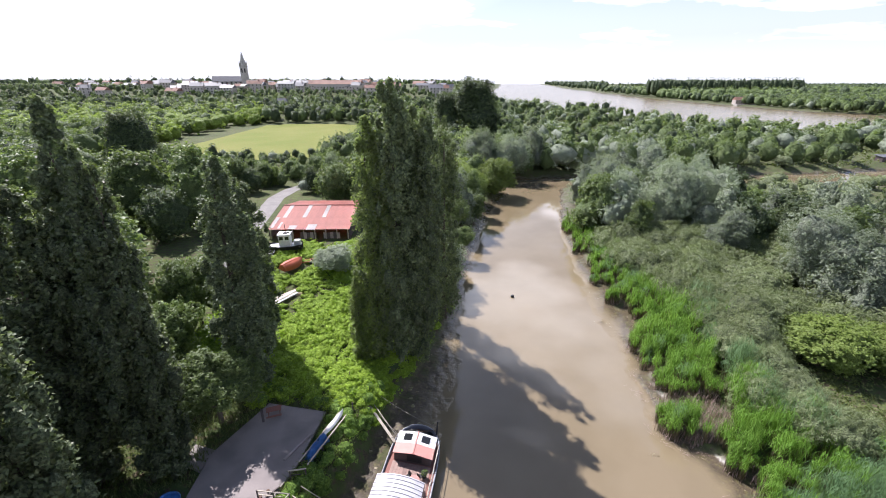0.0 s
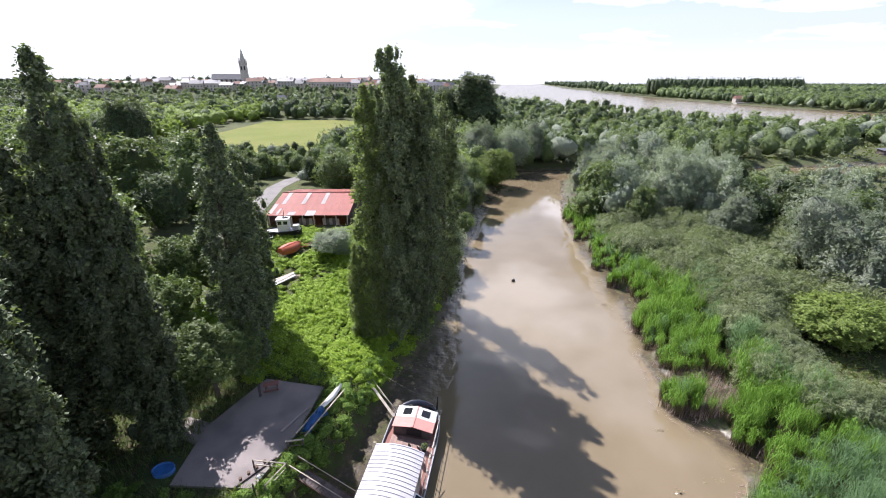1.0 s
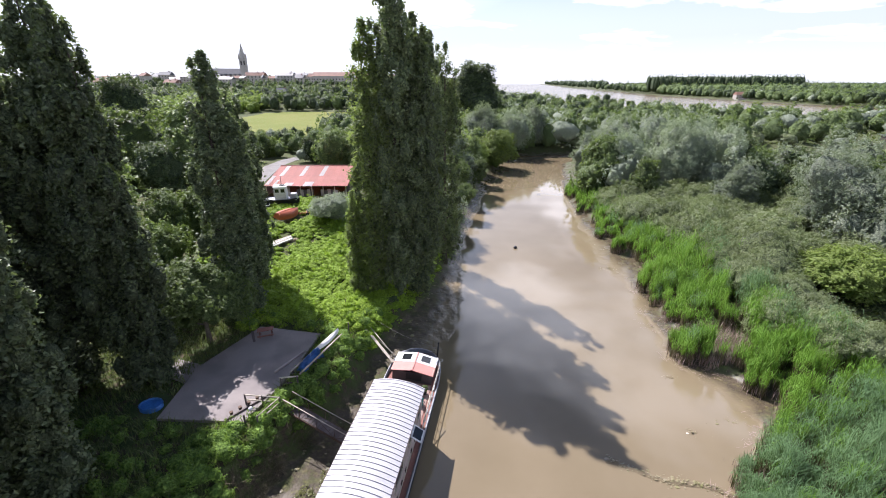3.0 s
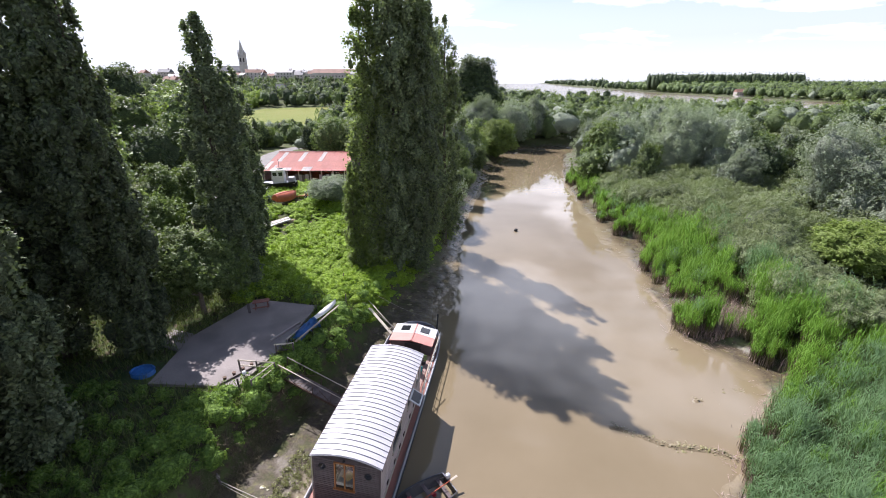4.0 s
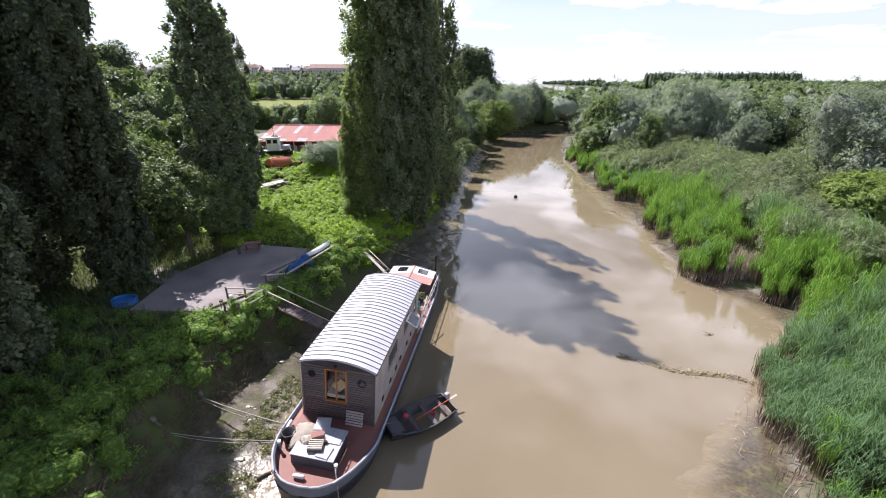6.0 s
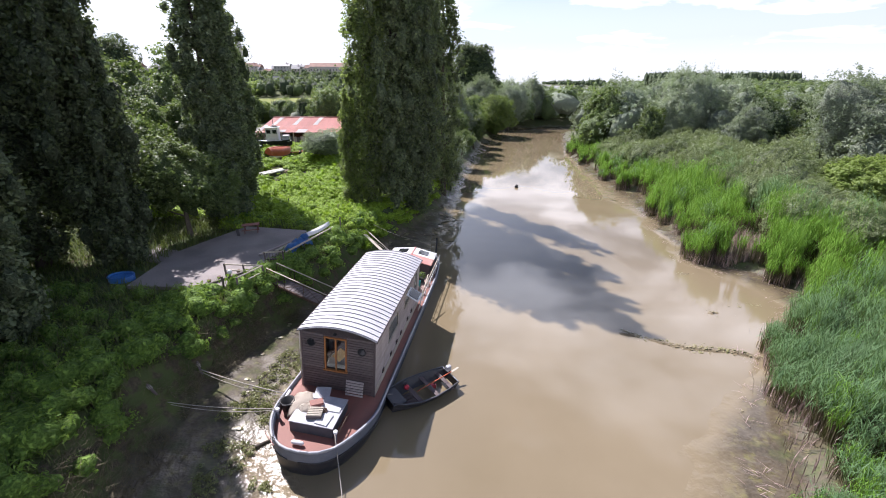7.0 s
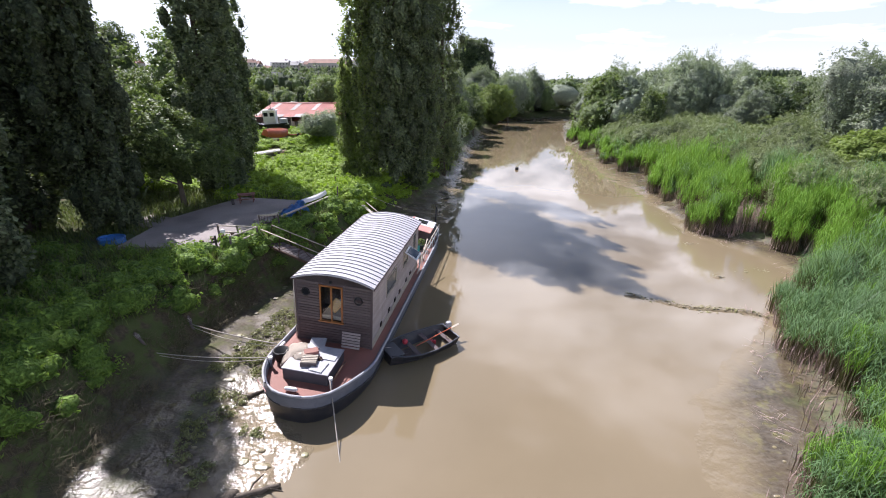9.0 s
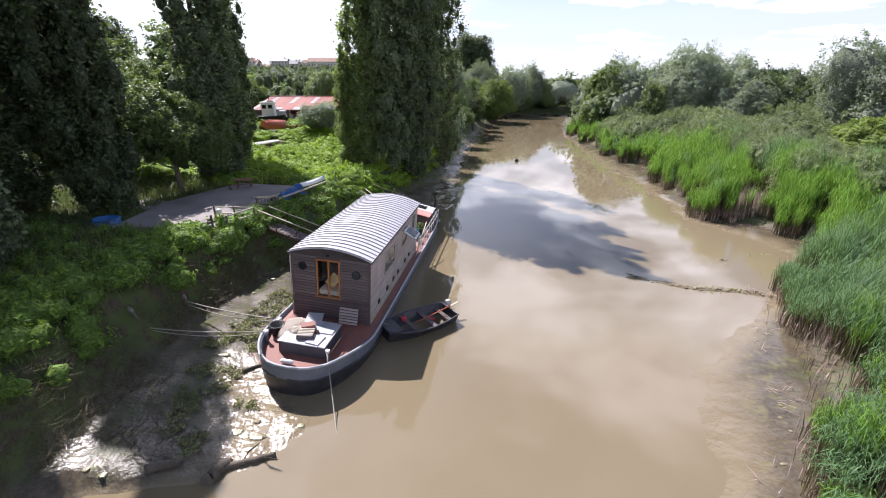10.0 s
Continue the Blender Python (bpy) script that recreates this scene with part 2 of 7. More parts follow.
REED_DRY = leafy("dry reed stems", (0.186, 0.126, 0.114), (0.407, 0.298, 0.276), 0.1, 0.8, 0.0)
BARK = solid("bark", (0.13, 0.105, 0.08), 0.9, dark=0.55, grain=18, bump=0.5)
HULL_BLACK = solid("black hull paint", (0.022, 0.024, 0.032), 0.4, dark=0.6, stain=(0.05, 0.045, 0.045), bump=0.1)
HULL_GREY = solid("blue grey hull paint", (0.16, 0.175, 0.215), 0.45, dark=0.75, bump=0.1)
HATCH_SIDE = solid("dark grey steel", (0.07, 0.072, 0.085), 0.5, dark=0.75)
RIM_PAINT = solid("pale grey rim paint", (0.43, 0.43, 0.465), 0.5, dark=0.75, bump=0.1)
DECK_RED = solid("red oxide deck paint", (0.27, 0.105, 0.08), 0.65, stain=(0.22, 0.1, 0.075), scale=1.4)
PINK_RED = solid("faded red paint", (0.60, 0.27, 0.235), 0.6, stain=(0.50, 0.22, 0.19), scale=1.2)
ROOF_METAL = solid("pale roof sheet", (0.56, 0.55, 0.58), 0.42, metal=0.0, dark=0.85, scale=0.8, bump=0.05)
ROOF_SEAM = solid("grey roof seam", (0.30, 0.295, 0.32), 0.45, dark=0.8, scale=0.8, bump=0.05)
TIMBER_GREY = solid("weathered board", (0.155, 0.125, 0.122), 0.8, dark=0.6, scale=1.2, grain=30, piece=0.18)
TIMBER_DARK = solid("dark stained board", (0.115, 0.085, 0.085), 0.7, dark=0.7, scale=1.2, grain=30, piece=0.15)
TIMBER_SIDE = solid("pale board", (0.46, 0.39, 0.37), 0.75, dark=0.75, scale=1.0, grain=25, piece=0.12)
TIMBER_PALE = solid("pale timber", (0.5, 0.44, 0.36), 0.75, dark=0.7)
VARNISH = solid("orange varnished wood", (0.42, 0.17, 0.05), 0.4, dark=0.75)
WHITE = solid("white paint", (0.74, 0.74, 0.74), 0.5, dark=0.85)
BLUE = solid("blue tarpaulin", (0.05, 0.2, 0.55), 0.45, dark=0.6)
TEAL = solid("teal plastic", (0.03, 0.36, 0.36), 0.4, dark=0.8)
RED = solid("red plastic", (0.5, 0.04, 0.06), 0.4, dark=0.8)
ORANGE = solid("orange red paint", (0.58, 0.13, 0.06), 0.5, dark=0.75, scale=1.2)
BLACK = solid("black rubber", (0.015, 0.015, 0.017), 0.6, dark=0.7)
ROPE = solid("rope", (0.42, 0.38, 0.33), 0.9, dark=0.75)
IRON = solid("rusty iron", (0.14, 0.085, 0.06), 0.75, metal=0.3, dark=0.6)
CANVAS = solid("pale canvas", (0.72, 0.64, 0.55), 0.85, dark=0.85, scale=1.5)
CONCRETE = solid("grey concrete", (0.285, 0.25, 0.238), 0.85, stain=(0.17, 0.148, 0.144), scale=0.35, grain=12)
STONE = solid("pale stone", (0.48, 0.45, 0.41), 0.85, dark=0.75, scale=0.3, grain=4)
SLATE = solid("slate roof", (0.13, 0.135, 0.155), 0.6, dark=0.75, scale=0.5)
TILE = solid("red tile roof", (0.31, 0.17, 0.125), 0.8, dark=0.7, scale=0.3, grain=3)
RENDER_WALL = solid("cream wall", (0.50, 0.455, 0.41), 0.85, dark=0.85, scale=0.3, grain=3)
BARN_RED = solid("red corrugated sheet", (0.66, 0.25, 0.20), 0.5, stain=(0.55, 0.20, 0.16), scale=0.5, piece=0.07)
BARN_PALE = solid("clear corrugated sheet", (0.72, 0.66, 0.64), 0.45, dark=0.85)
ROAD_GREY = solid("worn asphalt", (0.24, 0.225, 0.215), 0.9, dark=0.75, scale=0.4, grain=6)


def glass_material():
    m, nt, p, lk = tree_of("window glass")
    p.inputs["Base Color"].default_value = (0.02, 0.022, 0.025, 1)
    p.inputs["Roughness"].default_value = 0.04
    p.inputs["IOR"].default_value = 1.5
    bumped(nt, p, noise_of(nt, 3, 2, None, 0, 1), 0.05, 0.01)
    return m


GLASS = glass_material()

# ---- mesh helpers ----
RNG = np.random.default_rng(7)


def part(name, bm, material, parent=None, label=""):
    """One mesh object from a bmesh, under a thing or a part."""
    me = bpy.data.meshes.new(name)
    bm.to_mesh(me)
    bm.free()
    for m in material if isinstance(material, (list, tuple)) else (material,):
        me.materials.append(m)
    ob = new(name, me)
    ob.parent = parent
    return tagged(ob, label)


def empty(name, m, label, category, group=""):
    ob = new(name)
    ob.empty_display_size = 0.2
    ob.matrix_world = m
    return tagged(ob, label, category, group)


def add_box(bm, size, m=Matrix(), bevel=0.0, mat_index=0):
    r = bmesh.ops.create_cube(bm, size=1.0)
    vs = r["verts"]
    bmesh.ops.transform(bm, matrix=m @ Matrix.Diagonal((*size, 1)), verts=vs)
    if bevel:
        es = list({e for v in vs for e in v.link_edges})
        bmesh.ops.bevel(bm, geom=es, offset=bevel, segments=2, affect="EDGES", profile=0.6)
    return bm


def box(size, m=Matrix(), bevel=0.0):
    return add_box(bmesh.new(), size, m, bevel)


def at(x, y, z, rx=0, ry=0, rz=0):
    return pose(x, y, z, rx, ry, rz)


def add_tube(bm, points, radii, sides=8, caps=True):
    """A tapering tube along points."""
    pts = [Vector(p) for p in points]
    if not isinstance(radii, (list, tuple, np.ndarray)):
        radii = [radii] * len(pts)
    rings = []
    for i, p in enumerate(pts):
        d = (pts[min(i + 1, len(pts) - 1)] - pts[max(i - 1, 0)]).normalized()
        a = d.orthogonal().normalized() if abs(d.z) < 0.9 else d.cross(Vector((0, 1, 0))).normalized()
        b = d.cross(a)
        rings.append([bm.verts.new(p + radii[i] * (math.cos(k * math.tau / sides) * a + math.sin(k * math.tau / sides) * b)) for k in range(sides)])
    for r0, r1 in zip(rings, rings[1:]):
        for k in range(sides):
            f = bm.faces.new((r0[k], r0[(k + 1) % sides], r1[(k + 1) % sides], r1[k]))
            f.smooth = True
    if caps:
        bm.faces.new(rings[0][::-1])
        bm.faces.new(rings[-1])
    return bm


def tube(points, radii, sides=8):
    return add_tube(bmesh.new(), points, radii, sides)


def sagging(a, b, sag, n=14):
    a, b = Vector(a), Vector(b)
    return [a.lerp(b, i / n) - Vector((0, 0, sag * 4 * (i / n) * (1 - i / n))) for i in range(n + 1)]


CUBE = [(x, y, z) for x in (-1, 0, 1) for y in (-1, 0, 1) for z in (-1, 0, 1) if (x, y, z) != (0, 0, 0)]


def ball(coarse):
    """Unit ball as a few quads: points and faces."""
    pts = [c for c in CUBE if not coarse or 0 not in c]
    at_ = {c: i for i, c in enumerate(pts)}
    faces = []
    step = 2 if coarse else 1
    for axis in range(3):
        u, v = [k for k in range(3) if k != axis]
        for side in (-1, 1):
            for i in range(-1, 1, step):
                for j in range(-1, 1, step):
                    f = []
                    for di, dj in ((0, 0), (step, 0), (step, step), (0, step)):
                        c = [0, 0, 0]
                        c[axis], c[u], c[v] = side, i + di, j + dj
                        f.append(at_[tuple(c)])
                    flip = (side < 0) != (axis == 1)
                    faces.append(f[::-1] if flip else f)
    p = np.array(pts, float)
    return p / np.linalg.norm(p, axis=1)[:, None], np.array(faces)


def rhombic():
    """Rhombic dodecahedron: points and faces."""
    corners = [c for c in CUBE if 0 not in c]
    tips = [c for c in CUBE if abs(c[0]) + abs(c[1]) + abs(c[2]) == 1]
    faces = []
    for i, a in enumerate(tips):
        for j in range(i + 1, 6):
            b = tips[j]
            if a[0] * b[0] + a[1] * b[1] + a[2] * b[2] == 0:
                s = [p + q for p, q in zip(a, b)]
                k = s.index(0)
                ends = [corners.index(tuple(v if v else side for v in s)) for side in (-1, 1)]
                f = [8 + i, ends[0], 8 + j, ends[1]]
                n = np.cross(np.subtract(b, a), [1.0 if m == k else 0.0 for m in range(3)])
                faces.append(f if np.dot(n, s) < 0 else f[::-1])
    p = np.array(corners + tips, float)
    return p / np.linalg.norm(p, axis=1)[:, None], np.array(faces)


FINE_BALL, COARSE_BALL = ball(False), rhombic()


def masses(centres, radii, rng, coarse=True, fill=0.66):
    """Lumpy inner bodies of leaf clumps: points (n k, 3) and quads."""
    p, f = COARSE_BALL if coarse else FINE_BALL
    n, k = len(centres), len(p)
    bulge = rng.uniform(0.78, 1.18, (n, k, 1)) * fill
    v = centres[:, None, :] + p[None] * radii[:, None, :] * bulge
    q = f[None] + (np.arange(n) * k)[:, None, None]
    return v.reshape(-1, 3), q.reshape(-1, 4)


def crown_mesh(name, crown, leaf_mat, parent=None):
    """One mesh of leaf quads (leaf material) and inner masses (mass material). crown: (leaf points, (mass points, mass quads))."""
    leaf, (mv, mq) = crown
    nl, n = len(leaf) // 4, len(leaf) // 4 + len(mq)
    me = bpy.data.meshes.new(name)
    v = np.concatenate([leaf, mv])
    me.vertices.add(len(v))
    me.vertices.foreach_set("co", np.ascontiguousarray(v, dtype=np.float32).ravel())
    idx = np.concatenate([np.arange(4 * nl), mq.ravel() + 4 * nl]).astype(np.int32)
    me.loops.add(4 * n)
    me.loops.foreach_set("vertex_index", idx)
    me.polygons.add(n)
    me.polygons.foreach_set("loop_start", np.arange(0, 4 * n, 4, dtype=np.int32))
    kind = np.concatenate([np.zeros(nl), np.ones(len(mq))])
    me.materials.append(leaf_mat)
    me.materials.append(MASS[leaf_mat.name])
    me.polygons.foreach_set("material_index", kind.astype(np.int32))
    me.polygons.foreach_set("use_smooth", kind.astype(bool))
    me.update(calc_edges=True)
    ob = new(name, me)
    ob.parent = parent
    return ob


def quads_mesh(name, verts, material, parent=None, index=None):
    """A mesh of separate quads; verts is (4 n, 3)."""
    n = len(verts) // 4
    me = bpy.data.meshes.new(name)
    me.vertices.add(4 * n)
    me.vertices.foreach_set("co", np.ascontiguousarray(verts, dtype=np.float32).ravel())
    me.loops.add(4 * n)
    me.loops.foreach_set("vertex_index", np.arange(4 * n, dtype=np.int32))
    me.polygons.add(n)
    me.polygons.foreach_set("loop_start", np.arange(0, 4 * n, 4, dtype=np.int32))
    for m in material if isinstance(material, (list, tuple)) else (material,):
        me.materials.append(m)
    if index is not None:
        me.polygons.foreach_set("material_index", np.asarray(index, dtype=np.int32))
    me.update(calc_edges=True)
    ob = new(name, me)
    ob.parent = parent
    return ob


def lattice(x, y, seed=0):
    """Smooth value noise in 0..1."""
    xi, yi = np.floor(x).astype(np.int64), np.floor(y).astype(np.int64)
    fx, fy = x - xi, y - yi
    fx, fy = fx * fx * (3 - 2 * fx), fy * fy * (3 - 2 * fy)

    def h(a, b):
        n = (a * 374761393 + b * 668265263 + seed * 982451653) & 0x7FFFFFFF
        n = ((n ^ (n >> 13)) * 1274126177) & 0x7FFFFFFF
        return ((n ^ (n >> 16)) & 0xFFFF) / 65535.0

    return (h(xi, yi) * (1 - fx) + h(xi + 1, yi) * fx) * (1 - fy) + (h(xi, yi + 1) * (1 - fx) + h(xi + 1, yi + 1) * fx) * fy


def fractal(x, y, scale, octaves=4, seed=0):
    total, amp, norm = 0.0, 1.0, 0.0
    for o in range(octaves):
        total = total + amp * lattice(x * scale * 2 ** o, y * scale * 2 ** o, seed + 17 * o)
        norm += amp
        amp *= 0.5
    return total / norm


def smooth(a, b, v):
    t = np.clip((v - a) / (b - a), 0, 1)
    return t * t * (3 - 2 * t)


# ---- the lie of the land ----
CREEK_Y = [-40, 4, 7.2, 7.7, 8.8, 10.6, 13, 18, 22, 27, 31, 36, 42, 49, 61, 79, 103, 125, 140, 156]
CREEK_L = [-14, -13.5, -11.5, -7.6, -6.1, -5.8, -7.3, -7.2, -6.5, -5.0, -3.0, -0.6, 0.8, 1.9, 2.4, 4.9, 9.8, 16, 23, 31]
CREEK_R = [6, 7, 8.6, 9.5, 9.9, 10.4, 11.2, 17.5, 22.5, 26.5, 25.0, 23.2, 24.5, 25.2, 25.4, 27, 30, 35.5, 40, 42]
BANK_L = [-18, -15.4, -15.3, -15.2, -15.2, -15.25, -15.3, -15.0, -13.8, -11.2, -9.8, -8.6, -6.8, -3.8, -0.5, 1.6, 6, 10, 15, 26]
REED_Y = [-40, 3, 7, 10.5, 14.3, 17.4, 21.5, 26, 29.8, 31, 35.3, 40, 48, 58.6, 71, 81, 100, 130, 150]
REED_X = [8, 10.5, 12.5, 14.7, 17.0, 19.9, 21.8, 27, 30.5, 29.0, 25.0, 25.4, 27.6, 30.8, 30.8, 29.9, 30.6, 37, 43]
RIVER_Y = [-600, 0, 150, 230, 298, 370, 449, 530, 645, 830, 1140, 2050, 4700]
RIVER_N = [2200, 1100, 600, 400, 298, 219, 207, 178, 86, 60, 80, 250, 600]
RIVER_F = [2600, 1550, 1100, 850, 690, 565, 480, 450, 442, 440, 455, 555, 1010]


# small banks of mud and weed that break the surface
SHOALS = [(20.4, 25.9, 0.9, 0.35), (23.6, 27.2, 0.9, 0.3), (25.3, 59.0, 1.2, 0.35), (22.0, 33.0, 0.8, 0.4)]


def reed_edge(x, y):
    """How far the ragged front of the reed bed stands back or forward."""
    return 6.0 * (fractal(x, y, 0.2, 3, 44) - 0.5) * smooth(22, 30, y) + 1.6 * (fractal(x, y, 0.35, 3, 48) - 0.5)


def height(x, y):
    """Height of the ground at x, y (arrays)."""
    x, y = np.asarray(x, float), np.asarray(y, float)
    wob = (fractal(x, y, 0.35, 3, 5) - 0.5)
    top = 2.6 + 1.0 * (fractal(x, y, 0.02, 3, 2) - 0.5)
    hill = 20 * smooth(300, 520, y + 0.05 * x) * smooth(60, -60, x - 0.06 * y) + 1.7 * smooth(50, 76, y) * smooth(-6, -18, x)
    top = np.where(x < 0, 3.1 + 0.4 * (fractal(x, y, 0.05, 3, 3) - 0.5), top) + hill
    # the creek
    cl, cr = np.interp(y, CREEK_Y, CREEK_L) + 0.7 * wob, np.interp(y, CREEK_Y, CREEK_R) + 1.6 * wob
    bl, rr = np.interp(y, CREEK_Y, BANK_L) + 0.8 * wob, np.interp(y, REED_Y, REED_X) + reed_edge(x, y)
    lumps = 0.22 * (fractal(x, y, 0.9, 3, 11) - 0.45)
    mid = 0.5 * (cl + cr)
    left = np.where(x > cl, -0.9 * smooth(cl, cl + 4, x), 0.5 * smooth(cl, bl + 2.0, x) + (top - 0.5) * smooth(bl + 2.2, bl - 0.5, x))
    left = left + np.where((x < cl + 0.8) & (x > bl), lumps, 0)
    flat = 0.40 * smooth(cr, np.maximum(rr, cr + 0.5), x)
    right = np.where(x < cr, -0.9 * smooth(cr, cr - 5, x), flat + (top - 0.4) * (0.22 * smooth(rr, rr + 1.3, x) + 0.78 * smooth(rr + 2, rr + 13, x)))
    right = right + np.where((x > cr - 0.8) & (x < rr + 1.0), 0.3 * lumps, 0)
    creek = np.where(x < mid, left, right)
    # a low ridge of mud across the flat
    ridge_y = 22.8 + 0.25 * np.sin(x * 1.1) - 0.36 * (x - 13)
    rise = np.exp(-((y - ridge_y) / 0.55) ** 2) * smooth(10.5, 13.0, x) * smooth(25, 22, x) * (0.45 + 0.9 * fractal(x, y, 1.1, 3, 9))
    for ix, iy, rx, ry in SHOALS:
        rise = np.maximum(rise, np.exp(-((x - ix) / rx) ** 2 - ((y - iy) / ry) ** 2) * (0.5 + 0.8 * fractal(x, y, 1.6, 2, 19)))
    creek = np.where(rise > 0.2, np.maximum(creek, -0.27 + 0.42 * rise), creek)
    z = np.where(y < 148, creek, top)
    # the arm that leads off to the right at the bend
    t = x - 20
    arm_mid = 152 + 0.11 * np.clip(t, 0, 400) + 4 * np.sin(x * 0.03)
    arm = np.abs(y - arm_mid)
    arm_half = 8 + 4 * smooth(80, 160, x)
    z_arm = np.where(arm < arm_half, -0.9 * smooth(arm_half, arm_half - 4, arm), top * smooth(arm_half, arm_half + 7, arm))
    z = np.where((x > 16) & (y > 120), np.minimum(z, z_arm), z)
    # the wide river
    rn, rf = np.interp(y, RIVER_Y, RIVER_N), np.interp(y, RIVER_Y, RIVER_F)
    d = np.minimum(x - rn, rf - x)
    z = np.where(d > -14, np.minimum(z, np.where(d > 0, -1.5, -d / 14 * 2.6)), z)
    return z


def ground_at(x, y):
    return float(height(np.array([x]), np.array([y]))[0])


def graded(fine_lo, fine_hi, step, lo, hi, growth=1.13):
    mid = np.arange(fine_lo, fine_hi + 1e-6, step)
    out, s, v = [], step, fine_hi
    while v < hi:
        s *= growth
        v += s
        out.append(min(v, hi))
    back, s, v = [], step, fine_lo
    while v > lo:
        s *= growth
        v -= s
        back.append(max(v, lo))
    return np.concatenate([back[::-1], mid, out])


def build_ground():
    xs = graded(-17, 33, 0.33, -4600, 4600, 1.1)
    ys = graded(4, 52, 0.36, -300, 4800, 1.07)
    X, Y = np.meshgrid(xs, ys)
    Z = height(X, Y)
    nx, ny = len(xs), len(ys)
    me = bpy.data.meshes.new("ground")
    me.vertices.add(nx * ny)
    me.vertices.foreach_set("co", np.stack([X, Y, Z], -1).astype(np.float32).ravel())
    i = np.arange(nx * ny).reshape(ny, nx)
    q = np.stack([i[:-1, :-1], i[:-1, 1:], i[1:, 1:], i[1:, :-1]], -1).reshape(-1, 4)
    me.loops.add(q.size)
    me.loops.foreach_set("vertex_index", q.astype(np.int32).ravel())
    me.polygons.add(len(q))
    me.polygons.foreach_set("loop_start", np.arange(0, q.size, 4, dtype=np.int32))
    me.polygons.foreach_set("use_smooth", np.ones(len(q), dtype=bool))
    me.materials.append(GROUND)
    me.update(calc_edges=True)
    tagged(new("ground", me), "green and muddy low-lying ground with a tidal creek", "ground", kind="structure")
    bm = bmesh.new()
    bm.faces.new([bm.verts.new(v) for v in ((-400, -290, 0), (4500, -290, 0), (4500, 4790, 0), (-400, 4790, 0))])
    tagged(part("water", bm, WATER), "still muddy brown water of the creek and the river", "water", kind="structure")


build_ground()

# ---- plants: leaf clouds ----
def leaves_on(centres, normals, length, width, rng, spread=0.8):
    """Pointed leaf quads at centres, facing roughly along normals."""
    n = len(centres)
    nor = normals * 0.75 + np.array([0, 0, 0.55]) + spread * rng.normal(size=(n, 3)) * 0.8
    nor /= np.linalg.norm(nor, axis=1)[:, None] + 1e-9
    ref = rng.normal(size=(n, 3))
    u = np.cross(nor, ref)
    u /= np.linalg.norm(u, axis=1)[:, None] + 1e-9
    v = np.cross(nor, u)
    ln = (length * rng.uniform(0.65, 1.35, n))[:, None]
    wd = (width * rng.uniform(0.7, 1.3, n))[:, None]
    out = np.empty((n, 4, 3))
    out[:, 0] = centres - u * ln
    out[:, 1] = centres + v * wd + nor * 0.15 * ln - u * 0.15 * ln
    out[:, 2] = centres + u * ln - nor * 0.12 * ln
    out[:, 3] = centres - v * wd + nor * 0.15 * ln - u * 0.15 * ln
    return out.reshape(-1, 3)


def clump_cloud(centres, radii, per, length, width, rng, spread=0.8, low=-0.35, inner=0.55, outer=1.22):
    """Leaves over ellipsoid clumps. radii: (n, 3)."""
    n = len(centres)
    d = rng.normal(size=(n, per, 3))
    d /= np.linalg.norm(d, axis=2)[:, :, None]
    flip = d[:, :, 2] < low
    d[:, :, 2] = np.where(flip, -d[:, :, 2] * 0.7, d[:, :, 2])
    r = rng.uniform(inner, outer, (n, per, 1))
    pts = centres[:, None, :] + d * r * radii[:, None, :]
    return leaves_on(pts.reshape(-1, 3), d.reshape(-1, 3), length, width, rng, spread)


def poplar_crown(seed, h=33.0, r=3.0, clumps=460, per=44, leaf=0.2, start=0.03, fill=0.66, leaders=8):
    """Columnar crown: a bundle of upright leaders, each a narrow flame of leafy shoots."""
    rng = np.random.default_rng(seed)
    tops = np.concatenate([[1.0], rng.uniform(0.74, 0.98, leaders - 1)])
    swing = rng.uniform(0, 1) * math.tau + np.arange(leaders) * 2.4
    off = np.concatenate([[0.0], rng.uniform(0.34, 0.62, leaders - 1)]) * r
    girth = np.concatenate([[0.62], rng.uniform(0.42, 0.60, leaders - 1)]) * r
    k = rng.choice(leaders, clumps, p=np.concatenate([[2.0], np.ones(leaders - 1)]) / (leaders + 1.0))
    k[:12] = np.arange(12) % leaders
    s = rng.uniform(start / tops[k], 1.0)
    s[:12] = 1.0
    flame = np.interp(s, [0, 0.06, 0.18, 0.4, 0.65, 0.85, 0.95, 1.0], [0.5, 0.72, 0.95, 1.0, 0.88, 0.58, 0.32, 0.05])
    lean = np.interp(s, [0, 0.3, 0.75, 1.0], [0.55, 1.0, 1.0, 0.72])
    a = rng.uniform(0, math.tau, clumps)
    rad = girth[k] * flame * np.sqrt(rng.uniform(0.12, 1.0, clumps))
    c = np.stack([off[k] * lean * np.cos(swing[k]) + rad * np.cos(a), off[k] * lean * np.sin(swing[k]) + rad * np.sin(a), s * tops[k] * h], 1)
    size = (0.26 + 0.40 * flame) * rng.uniform(0.65, 1.3, clumps)
    radii = np.stack([size, size, size * rng.uniform(1.5, 2.5, clumps)], 1)
    c[:, 2] = np.minimum(c[:, 2], h - radii[:, 2])
    return clump_cloud(c, radii, per, leaf, leaf * 0.72, rng, 0.9, -0.9, 0.6, 1.35), masses(c, radii, rng, True, fill)


